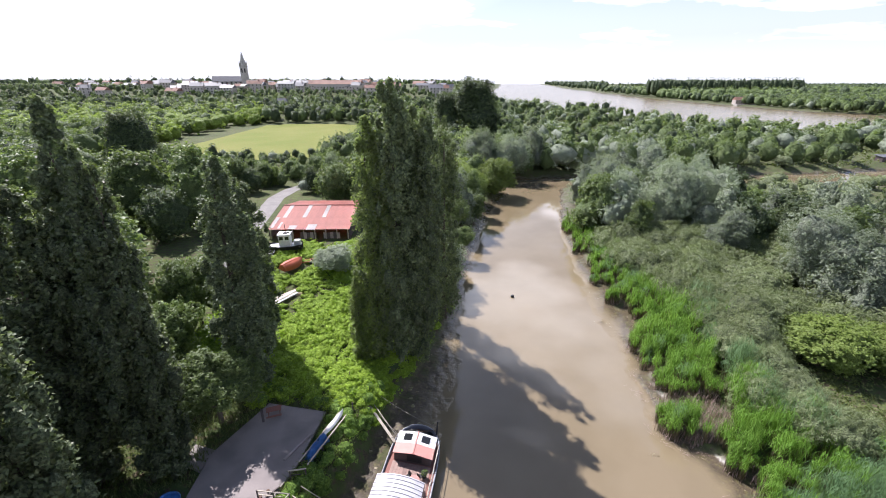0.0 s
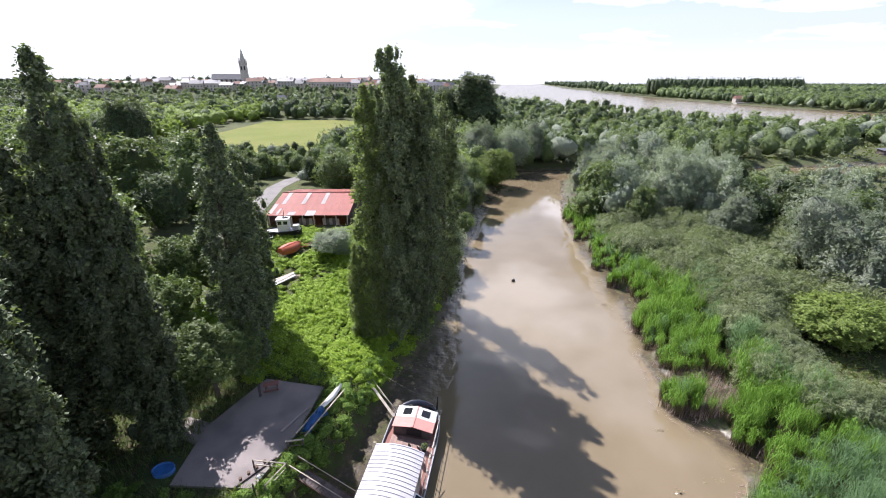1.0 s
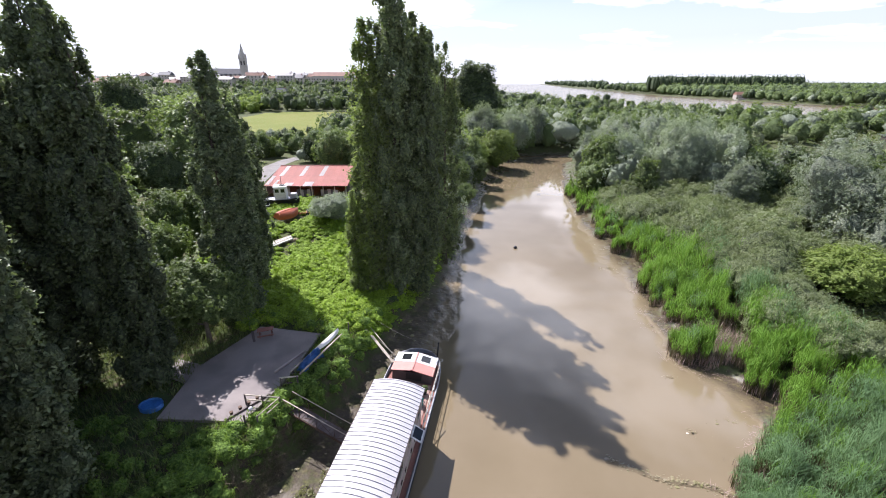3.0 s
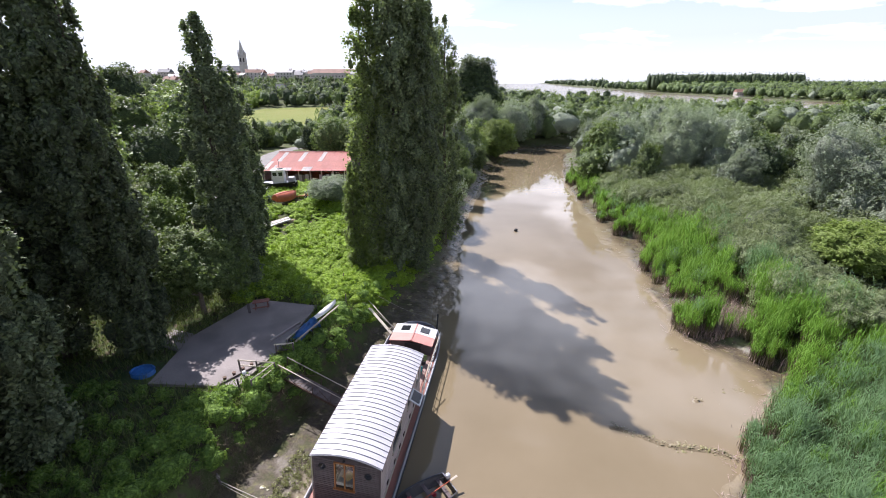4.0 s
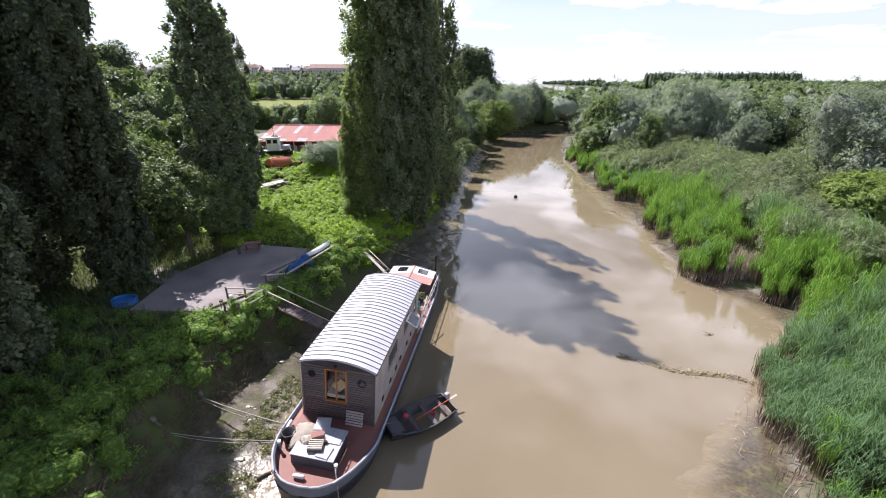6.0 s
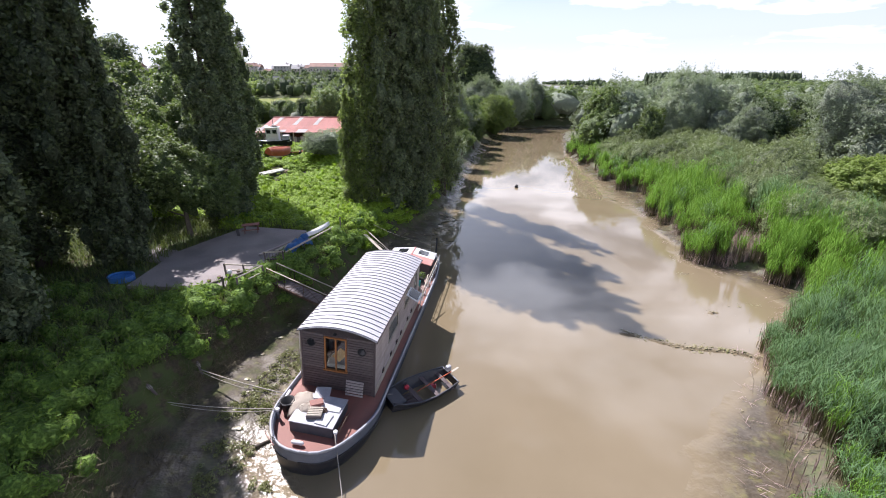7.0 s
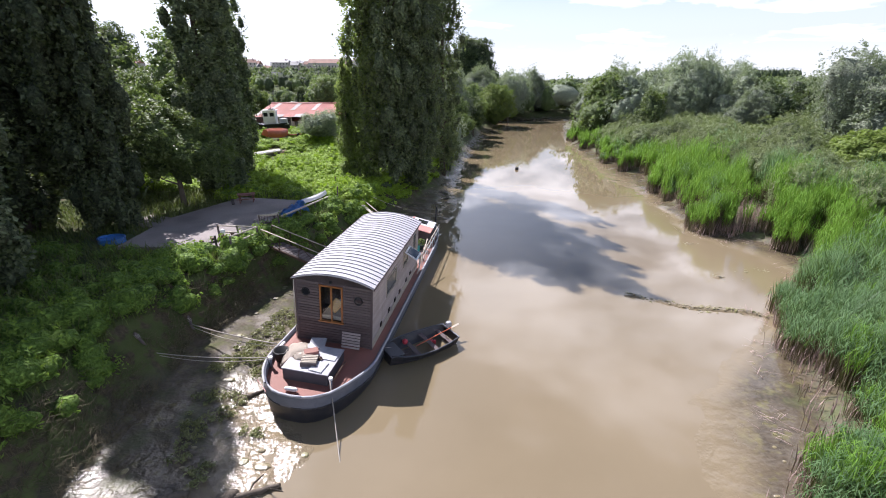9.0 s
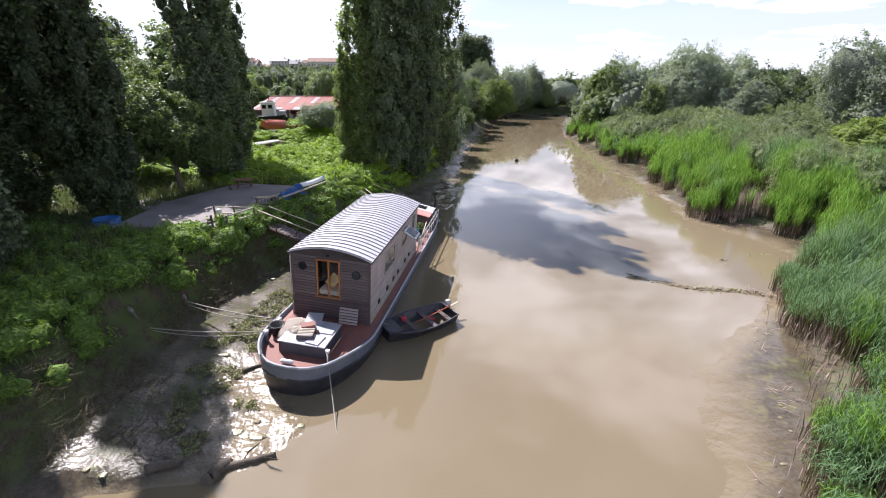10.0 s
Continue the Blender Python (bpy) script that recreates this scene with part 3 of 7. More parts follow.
def cube_sphere(n):
    """Unit sphere of 6 n n quads: points and faces."""
    where, pts, faces = {}, [], []
    for axis in range(3):
        u, v = (axis + 1) % 3, (axis + 2) % 3
        for side in (-1, 1):
            for i in range(n):
                for j in range(n):
                    f = []
                    for di, dj in ((0, 0), (1, 0), (1, 1), (0, 1)):
                        c = [0, 0, 0]
                        c[axis], c[u], c[v] = side * n, 2 * (i + di) - n, 2 * (j + dj) - n
                        c = tuple(c)
                        if c not in where:
                            where[c] = len(pts)
                            pts.append([math.tan(k / n * math.pi / 4) for k in c])
                        f.append(where[c])
                    faces.append(f if side > 0 else f[::-1])
    p = np.array(pts)
    return p / np.linalg.norm(p, axis=1)[:, None], np.array(faces)


SPHERES = {n: cube_sphere(n) for n in (2, 3, 5, 7, 8, 12)}


def round_crown(seed, r=4.0, h=8.0, base=2.0, billows=70, leaves=7000, leaf=0.26, aspect=0.6, wide=1.0, droop=0.0, lumpy=0.35, cells=5, shell=0.9, relief=0.36, feather=0.09):
    """Domed crown whose boughs swell into many soft billows, from base to h."""
    rng = np.random.default_rng(seed)
    levels = []      # boughs, billows and tufts
    for count, wide_, share in ((6, 0.55, 0.9), (billows, 4.6 / billows, 1.0), (4 * billows, 1.15 / billows, 0.42)):
        b = rng.normal(size=(count, 3))
        b /= np.linalg.norm(b, axis=1)[:, None]
        levels.append((b, rng.uniform(0.45, 1.0, count), wide_ * rng.uniform(0.6, 1.5, count), share * relief))
    waves = [(rng.normal(size=3) * 2.2, rng.uniform(0, 6)) for _ in range(4)]
    half = (h - base) / 2

    def surface(d):
        rad = 1.0 + lumpy * 0.22 * sum(np.sin(d @ k + p) for k, p in waves)
        for b, amp, wid, share in levels:
            swell = (amp * np.sqrt(np.maximum(0.0, 1 - (1 - d @ b.T) / wid))).max(1)
            rad = rad + share * (swell - 0.72)
        return rad

    def put(d, rad):
        p = d * rad[:, None] * np.array([r * wide, r, half]) + np.array([0, 0, base + half])
        p[:, 2] -= droop * (p[:, 0] ** 2 + p[:, 1] ** 2) / r
        return p

    tufts_, per = max(leaves // 9, 1), 9
    d = rng.normal(size=(tufts_, 3))
    d /= np.linalg.norm(d, axis=1)[:, None]
    d[:, 2] = np.where(d[:, 2] < -0.75, -d[:, 2], d[:, 2])
    stray = rng.uniform(0, 1, tufts_) ** 3
    heart = put(d, surface(d) * (shell - 0.02 + 0.08 * rng.uniform(0, 1, tufts_) + feather * stray))
    e = rng.normal(size=(tufts_, per, 3))
    e /= np.linalg.norm(e, axis=2)[:, :, None]
    e += 0.55 * d[:, None, :]
    reach = leaf * rng.uniform(1.2, 2.6, (tufts_, 1, 1)) * rng.uniform(0.45, 1.0, (tufts_, per, 1))
    centres = (heart[:, None, :] + e * reach).reshape(-1, 3)
    facing = (0.8 * e + 0.35 * d[:, None, :]).reshape(-1, 3)
    q, faces = SPHERES[cells]
    body = put(q, surface(q) * shell * 0.92 * rng.uniform(0.93, 1.05, len(q)))
    return leaves_on(centres, facing, leaf, leaf * aspect, rng, 0.6), (body, faces)


def bush_crown(seed, r=2.5, h=3.5, billows=40, leaves=4000, leaf=0.16, aspect=0.4, cells=5):
    return round_crown(seed, r, h, -0.5, billows, leaves, leaf, aspect, 1.1, 0.08, 0.6, cells, 0.86, 0.42, 0.24)


def trunk_mesh(seed, h, r, crown_r, start, limbs=6, sides=9):
    rng = random.Random(seed)
    bm = bmesh.new()
    lean = [rng.uniform(-0.02, 0.02) * h for _ in range(2)]
    pts = [(lean[0] * (k / 7) ** 2, lean[1] * (k / 7) ** 2, -0.4 + (h + 0.4) * k / 7) for k in range(8)]
    rad = [r * (1.25 if k == 0 else 1) * (1 - 0.13 * k) + 0.01 for k in range(8)]
    add_tube(bm, pts, rad, sides)
    for i in range(limbs):
        z = h * (start + (0.85 - start) * i / max(limbs - 1, 1))
        a = i * 2.4 + rng.uniform(-0.4, 0.4)
        out = crown_r * rng.uniform(0.5, 0.8)
        up = out * rng.uniform(0.6, 1.2)
        q = z / h
        p0 = Vector((lean[0] * q * q, lean[1] * q * q, z))
        e = Vector((math.cos(a) * out, math.sin(a) * out, up))
        add_tube(bm, [p0, p0 + e * 0.4 + Vector((0, 0, -0.04 * up)), p0 + e * 0.75, p0 + e], [r * 0.45 * (1 - 0.7 * q), r * 0.3 * (1 - 0.7 * q), r * 0.18 * (1 - 0.6 * q), 0.02], 6)
    return bm


def mesh_of(ob):
    me = ob.data
    bpy.data.objects.remove(ob)
    return me


TREE_KINDS = {}


def tree_kind(key, crown, material, trunk):
    """Registers a kind of tree: shared crown and trunk meshes, and the raw crown for distant woods."""
    TREE_KINDS[key] = (mesh_of(crown_mesh("crown", crown, material)), mesh_of(part("trunk", trunk, BARK)) if trunk else None)


def plant(name, key, x, y, scale, turn, label, category="tree", group="", sink=0.1, lean=(0, 0), zscale=1.0, z=None):
    crown, trunk = TREE_KINDS[key]
    e = empty(name, pose(x, y, (ground_at(x, y) if z is None else z) - sink, lean[0], lean[1], turn) @ Matrix.Diagonal((scale, scale, scale * zscale, 1)), label, category, group)
    new("crown", crown).parent = e
    if trunk:
        new("trunk", trunk).parent = e
    return e


for k in range(3):
    tree_kind("poplar%d" % k, poplar_crown(11 + k, 33.0, 3.3, 480, 44, 0.165), POPLAR_LEAF, trunk_mesh(21 + k, 30, 0.45, 2.0, 0.1, 9))
tree_kind("poplar_high", poplar_crown(17, 33.0, 3.3, 480, 48, 0.16, 0.11), POPLAR_LEAF, trunk_mesh(27, 30, 0.5, 2.0, 0.12, 9))
tree_kind("tall", round_crown(401, 10.5, 34, 1.0, 90, 9000, 0.42, 0.6, 1.0, 0.0, 0.3, 12), DARK_LEAF, trunk_mesh(401, 26, 0.8, 7, 0.25, 8))
for k in range(2):
    tree_kind("bank_poplar%d" % k, poplar_crown(61 + k, 33.0, 3.3, 520, 46, 0.16, 0.02, 0.66, 9), POPLAR_MID, trunk_mesh(61 + k, 30, 0.45, 2.0, 0.1, 9))
tree_kind("poplar_ragged", poplar_crown(18, 33.0, 3.0, 330, 50, 0.15, 0.03, 0.4), POPLAR_MID, trunk_mesh(28, 30, 0.42, 2.0, 0.08, 10))
tree_kind("poplar_slim", poplar_crown(15, 30.0, 2.3, 330, 60, 0.135, 0.03, 0.4, 6), POPLAR_LIGHT, trunk_mesh(25, 27, 0.36, 1.4, 0.08, 8))
for k in range(3):
    # near kinds, and "mid" kinds with fewer, larger leaf sprays
    tree_kind("broad%d" % k, round_crown(31 + k, 4.7, 11.5, 1.0, 60, 13000, 0.155, 0.6, 1.0, 0.0, 0.35, 12, 0.88, 0.46, 0.16), BROAD_LEAF, trunk_mesh(31 + k, 8.5, 0.28, 3.2, 0.3, 7))
    tree_kind("willow%d" % k, round_crown(41 + k, 4.8, 10.5, 0.0, 55, 15000, 0.15, 0.36, 1.05, 0.06, 0.5, 12, 0.88, 0.5, 0.2), WILLOW_LEAF, trunk_mesh(41 + k, 7.5, 0.26, 3.2, 0.2, 8))
    tree_kind("shrub%d" % k, bush_crown(51 + k, 2.9, 4.4, 26, 6000, 0.14, 0.26, 7), SHRUB_LEAF, None)
    tree_kind("mid_broad%d" % k, round_crown(131 + k, 4.8, 11.0, -1.5, 42, 3400, 0.25, 0.6, 1.0, 0.0, 0.4, 8, 0.88, 0.46, 0.16), BROAD_LEAF, trunk_mesh(131 + k, 8.5, 0.28, 3.2, 0.3, 4, 6))
    tree_kind("mid_willow%d" % k, round_crown(141 + k, 4.7, 10.0, -1.5, 42, 4000, 0.25, 0.4, 1.05, 0.05, 0.5, 8, 0.88, 0.5, 0.2), WILLOW_LEAF, trunk_mesh(141 + k, 7.5, 0.26, 3.2, 0.2, 4, 6))
    tree_kind("mid_shrub%d" % k, bush_crown(151 + k, 3.1, 4.2, 26, 2600, 0.2, 0.3, 5), SHRUB_LEAF, None)
for k in range(2):
    tree_kind("lime%d" % k, round_crown(71 + k, 4.5, 9.0, 0.0, 70, 12000, 0.155, 0.55, 1.0, 0.0, 0.35, 12, 0.88, 0.42, 0.16), LIME_LEAF, trunk_mesh(71 + k, 6.5, 0.25, 3.0, 0.25, 7))
    tree_kind("dark%d" % k, round_crown(81 + k, 4.3, 10.0, 0.0, 60, 6000, 0.22, 0.55, 1.0, 0.0, 0.35, 7, 0.88, 0.42, 0.16), DARK_LEAF, trunk_mesh(81 + k, 7.5, 0.25, 3.0, 0.25, 7))
    tree_kind("mid_lime%d" % k, round_crown(171 + k, 4.5, 9.0, -1.5, 60, 3400, 0.25, 0.55, 1.0, 0.0, 0.35, 7, 0.88, 0.42, 0.16), LIME_LEAF, trunk_mesh(171 + k, 6.5, 0.25, 3.0, 0.25, 4, 6))
    tree_kind("mid_dark%d" % k, round_crown(181 + k, 4.3, 10.5, -1.5, 60, 3400, 0.25, 0.55, 1.0, 0.0, 0.35, 7, 0.88, 0.42, 0.16), DARK_LEAF, trunk_mesh(181 + k, 7.5, 0.25, 3.0, 0.25, 4, 6))

# rows of poplars on the left bank
ROW = "row of poplars on the bank"
for key, x, y, scale, turn, zs, lean, words in (
    ("bank_poplar0", -5.5, 46.9, 1.02, 10, 0.99, (0, 0), "tall dark columnar poplar on the creek bank"),
    ("bank_poplar1", -3.3, 48.2, 0.95, 80, 1.02, (0, 0.4), "tall dark columnar poplar on the creek bank"),
    ("bank_poplar0", -2.4, 53.2, 0.92, 220, 1.0, (0, 0), "tall dark columnar poplar on the creek bank"),
    ("poplar_slim", -8.1, 45.7, 1.1, 30, 0.9, (0, 0), "slim lighter green poplar beside taller poplars"),
    ("poplar_slim", -10.2, 45.0, 0.5, 130, 0.85, (0, 0), "young light green poplar at the meadow's edge"),
    ("poplar_ragged", 0.1, 59.2, 1.0, 50, 0.93, (0, 0), "grey green poplar with a ragged crown near the water"),
    ("poplar1", -22.2, 40.0, 1.0, 200, 0.8, (0, -1.5), "tall dark columnar poplar behind the concrete pad"),
    ("poplar2", -23.4, 47.2, 0.82, 260, 0.85, (0, 0), "dark columnar poplar at the meadow's edge"),
    ("poplar_high", -26.9, 29.9, 0.98, 120, 0.99, (0, -0.6), "tall dark columnar poplar with dense foliage"),
    ("poplar2", -24.4, 28.7, 0.84, 15, 1.05, (0, -0.5), "dark columnar poplar behind the concrete pad"),
    ("poplar0", -30.2, 27.6, 1.0, 75, 0.9, (0, 0), "dark columnar poplar behind the concrete pad"),
    ("poplar1", -23.4, 17.4, 0.90, 40, 0.96, (0, -1.0), "dark columnar poplar beside the weedy bank"),
    # next two stand out of view, added to deepen the bank's shade
    ("poplar0", -25.5, 14.0, 0.95, 140, 0.9, (0, 0), "dark columnar poplar beside the weedy bank"),
    ("poplar2", -21.0, 9.5, 0.9, 240, 0.9, (0, 0), "dark columnar poplar beside the weedy bank"),
):
    plant("poplar", key, x, y, scale, turn, words, "poplar", ROW, 0.2, lean, zs)

# ---- trees and shrubs placed one by one ----
TAKEN = []
for name, key, x, y, scale, zs, words, cat in (
    ("round_tree", "broad0", -22.9, 34.4, 0.92, 0.9, "round dark green tree beside the concrete pad", "tree"),
    ("round_tree", "broad1", -31.5, 40, 1.0, 1.0, "dense green broadleaf tree behind the poplars", "tree"),
    ("round_tree", "broad2", -34, 52, 1.05, 1.0, "dense green broadleaf tree behind the poplars", "tree"),
    # next three stand out of view, added to cut sky light on the bank
    ("round_tree", "broad0", -33.0, 13, 1.1, 1.0, "dense green broadleaf tree behind the poplars", "tree"),
    ("round_tree", "broad2", -31.5, 4, 1.1, 1.0, "dense green broadleaf tree behind the poplars", "tree"),
    ("round_tree", "broad1", -29.5, -5, 1.1, 1.0, "dense green broadleaf tree behind the poplars", "tree"),
    ("willow_tree", "willow0", 42, 111, 1.3, 1.05, "silver green willow with a domed crown", "willow"),
    ("willow_tree", "willow1", 53, 95, 1.4, 1.1, "large silver green willow with billowing crown", "willow"),
    ("willow_tree", "willow2", 62, 62, 1.4, 1.05, "large pale silver willow with billowing crown", "willow"),
    ("willow_tree", "willow0", 70, 55, 1.2, 1.1, "large pale silver willow with billowing crown", "willow"),
    ("dark_tree", "dark0", 73, 82, 1.1, 1.0, "dark green tree between silver willows", "tree"),
    ("willow_tree", "willow0", 57, 80, 1.0, 0.9, "silver green willow with a domed crown", "willow"),
    ("willow_tree", "willow1", 66, 100, 1.3, 1.05, "silver green willow with a domed crown", "willow"),
    ("lime_tree", "lime0", 47.2, 45.5, 1.15, 0.62, "round yellow green bushy tree", "tree"),
    ("lime_tree", "lime1", 56, 44.5, 1.1, 0.6, "round yellow green bushy tree", "tree"),
    ("lime_tree", "lime1", 17.0, 139.5, 1.5, 0.95, "bright yellow green tree on the creek bank", "tree"),
    ("lime_tree", "lime0", 9.5, 128, 1.1, 0.95, "bright yellow green tree on the creek bank", "tree"),
    ("willow_tree", "willow1", 25, 163, 1.6, 1.0, "grey green willow at the creek bend", "willow"),
    ("round_tree", "broad2", 8.0, 106, 0.9, 0.85, "green tree overhanging the creek", "tree"),
    ("round_tree", "broad0", 3.5, 84, 0.7, 0.8, "low green tree overhanging the creek", "tree"),
    ("tall_tree", "tall", 20.5, 266, 1.45, 0.73, "very tall dark tree with a rounded crown", "tree"),
    ("tall_tree", "tall", 3, 274, 0.9, 0.9, "very tall dark tree with a rounded crown", "tree"),
    ("round_tree", "broad1", 3.0, 97, 0.85, 0.9, "green tree overhanging the creek", "tree"),
    ("round_tree", "broad2", 6.5, 118, 1.0, 0.95, "green tree on the creek bank", "tree"),
    ("lime_tree", "lime1", 2, 132, 1.1, 1.1, "light green tree on the creek bank", "tree"),
    ("willow_tree", "willow2", 14, 165, 1.5, 1.05, "grey green willow at the creek bend", "willow"),
    ("willow_tree", "willow0", 36, 174, 1.45, 0.95, "grey green willow at the creek bend", "willow"),
    ("tall_tree", "tall", -93, 128, 0.72, 1.0, "tall dark tree above the broadleaf woods", "tree"),
    ("willow_bush", "willow1", -19.6, 69.0, 0.8, 0.56, "grey green willow bush in the meadow", "bush"),
):
    plant(name, key, x, y, scale, RNG.uniform(0, 360), words, cat, "", 0.15, (0, 0), zs)
    TAKEN.append((x, y, 3.4 * scale))


def free_of(x, y, r):
    """Which spots are free of the creek, the yard, the road, the field and other plants (arrays)."""
    x, y, r = np.asarray(x, float), np.asarray(y, float), np.asarray(r, float)
    z = height(x, y)
    ok = z > np.where((x > 0) & (y < 100), 1.05, 1.6)
    ok &= ~((x > -52) & (x < -12) & (y > 58) & (y < 117) & ((x + 40) * 0.1 + y > 62))     # boatyard
    ok &= ~((x > -27.5) & (x < -8) & (y > 4) & (y < 72))                                  # bank, pad and meadow
    track = np.interp(y, [90, 105, 126, 137, 150, 190], [-45, -46, -48, -42, -37, -30])
    ok &= ~((np.abs(x - track) < 4.5) & (y > 88) & (y < 165))
    ok &= ~((x > -150) & (x < -48) & (y > 176 + 0.5 * np.abs(x + 72)) & (y < 335 - 0.2 * np.abs(x + 95)))
    ok &= ~((x > -39) & (x < -24) & (y > 18) & (y < 38))                                  # open grass behind the poplars
    for a, b, c in TAKEN:
        ok &= (x - a) ** 2 + (y - b) ** 2 > (c + r * 0.6) ** 2
    return ok, z


WORDS = {
    "mid_broad": ("broadleaf_tree", "green broadleaf tree in dense riverside woods", "tree"),
    "broad": ("broadleaf_tree", "green broadleaf tree in dense riverside woods", "tree"),
    "mid_willow": ("willow_tree", "silvery grey green willow in riverside scrub", "willow"),
    "willow": ("willow_tree", "silvery grey green willow in riverside scrub", "willow"),
    "mid_shrub": ("willow_shrub", "low olive green osier shrub behind the reeds", "shrub"),
    "shrub": ("willow_shrub", "low olive green osier shrub behind the reeds", "shrub"),
    "mid_lime": ("light_green_tree", "light green tree among darker trees", "tree"),
    "mid_dark": ("dark_tree", "dark green tree among paler willows", "tree"),
}


def strew(x0, x1, y0, y1, step, mix, scale, group, seed):
    """Plants kinds from mix (kind, weight) over a jittered grid."""
    rng = random.Random(seed)
    names, weights = [m[0] for m in mix], [m[1] for m in mix]
    spots = []
    for y in np.arange(y0, y1, step):
        for x in np.arange(x0, x1, step):
            k = rng.choices(names, weights)[0]
            spots.append((x + rng.uniform(-0.45, 0.45) * step, y + rng.uniform(-0.45, 0.45) * step, rng.uniform(*scale), rng.uniform(0, 360), rng.randrange(2 if k in ("mid_lime", "mid_dark") else 3), rng.uniform(0.85, 1.15), k))
    ok, z = free_of([p[0] for p in spots], [p[1] for p in spots], [2 * p[2] for p in spots])
    for (x, y, s, turn, v, zs, k), good, zz in zip(spots, ok, z):
        if good:
            name, words, cat = WORDS[k]
            plant(name, k + str(v), x, y, s, turn, words, cat, group, 0.2, (0, 0), zs, zz)


# osier scrub behind the reeds, willows farther back
def right_scrub():
    rng = random.Random(5)
    spots = []
    for y in np.arange(31, 92, 3.5):
        edge = np.interp(y, REED_Y, REED_X)
        for x in np.arange(edge + (10 if y < 62 else 7), 60 + 0.2 * y, 3.7):
            a, b = x + rng.uniform(-1.5, 1.5), y + rng.uniform(-1.5, 1.5)
            if not (a > 40 and b < 41):
                spots.append((a, b, rng.uniform(0.75, 1.2) * (0.85 if b < 45 else 1.1), rng.uniform(0, 360), rng.randrange(3), rng.uniform(0.8, 1.2)))
    ok, z = free_of([p[0] for p in spots], [p[1] for p in spots], [1.2] * len(spots))
    for (x, y, s, turn, v, zs), good, zz in zip(spots, ok, z):
        if good:
            kind = "shrub" if y < 56 and x < 46 else "mid_shrub"
            plant("willow_shrub", kind + str(v), x, y, s, turn, WORDS["shrub"][1], "shrub", "osier scrub", 0.2, (0, 0), zs, zz)


right_scrub()
strew(34, 76, 92, 142, 7.8, (("mid_willow", 6), ("mid_dark", 1.2), ("mid_shrub", 2), ("mid_broad", 1)), (0.85, 1.35), "willow woods", 6)
strew(62, 120, 45, 92, 7.6, (("mid_willow", 5), ("mid_dark", 2), ("mid_broad", 2)), (0.85, 1.3), "willow woods", 7)
# out-of-view woods, added to block sky light from the left
strew(-105, -34, -12, 22, 9.2, (("mid_broad", 6), ("mid_dark", 2)), (1.0, 1.5), "left woods", 48)
strew(-110, -29, 22, 96, 10.2, (("mid_broad", 6), ("mid_dark", 2.0), ("mid_lime", 1.0)), (0.85, 1.75), "left woods", 8)
strew(-110, -29, 96, 140, 7.0, (("mid_broad", 5), ("mid_dark", 2), ("mid_lime", 0.8)), (0.5, 0.95), "left woods", 50)
strew(-30, 12, 102, 140, 7.0, (("mid_broad", 5), ("mid_willow", 2), ("mid_lime", 1)), (0.7, 1.1), "left woods", 9)
strew(-12, 3, 62, 102, 5.5, (("mid_broad", 4), ("mid_shrub", 3), ("mid_willow", 1)), (0.45, 0.75), "creekside scrub", 10)


# distant woods and scrub, one mesh a kind
def far_kind(seed, leaf, r, h, base=-0.8, aspect=0.6):
    """Three shapes for each of three distances."""
    out = []
    for cells, leaves, size in ((3, 270, 0.52), (2, 81, 0.85), (2, 9, 1.1)):
        out += [round_crown(seed + k, r * 1.12, h, base, 14, leaves, leaf * size, aspect, 1.0, 0.03, 0.4, cells) for k in range(3)]
    return out


FAR = {
    "woods": (far_kind(301, 0.75, 4.6, 10.5), BROAD_LEAF, "dense green broadleaf woods"),
    "willows": (far_kind(311, 0.7, 4.6, 9.0, -0.8, 0.5), WILLOW_LEAF, "silvery willow scrub on the flat"),
    "bushes": (far_kind(321, 0.6, 3.6, 4.2), SHRUB_LEAF, "low olive green scrub on the flat"),
    "plantation": (far_kind(351, 0.55, 5.2, 40.0, -1.0), DARK_LEAF, "tall dark plantation on the far shore"),
    "dark_woods": (far_kind(331, 0.75, 4.2, 11.5), DARK_LEAF, "dark green woods and single dark trees"),
    "light_woods": (far_kind(341, 0.7, 4.6, 9.5), YOUNG_LEAF, "bright light green young woods"),
}
FAR_TREES = {k: [] for k in FAR}


def seen(x, y):
    """Within the wedge that the flight overlooks."""
    return np.abs(x) < 1.12 * y + 30


def strew_far(x0, x1, y0, y1, step, mix, scale, seed, where=seen):
    rng = np.random.default_rng(seed)
    X, Y = np.meshgrid(np.arange(x0, x1, step), np.arange(y0, y1, step))
    x = X.ravel() + rng.uniform(-0.45, 0.45, X.size) * step
    y = Y.ravel() + rng.uniform(-0.45, 0.45, X.size) * step
    w = np.array([m[1] for m in mix], float)
    kind = rng.choice(len(mix), X.size, p=w / w.sum())
    s, turn, v = rng.uniform(*scale, X.size), rng.uniform(0, math.tau, X.size), rng.integers(0, 3, X.size)
    ok, z = free_of(x, y, 0 * x)
    ok &= where(x, y) & seen(x, y)
    v = v + 3 * (y > 215) + 3 * (y > 620)
    for i in np.flatnonzero(ok):
        FAR_TREES[mix[kind[i]][0]].append((x[i], y[i], z[i], s[i], turn[i], v[i]))


def patchy(lo, scale, seed):
    return lambda x, y: fractal(x, y, scale, 3, seed) > lo



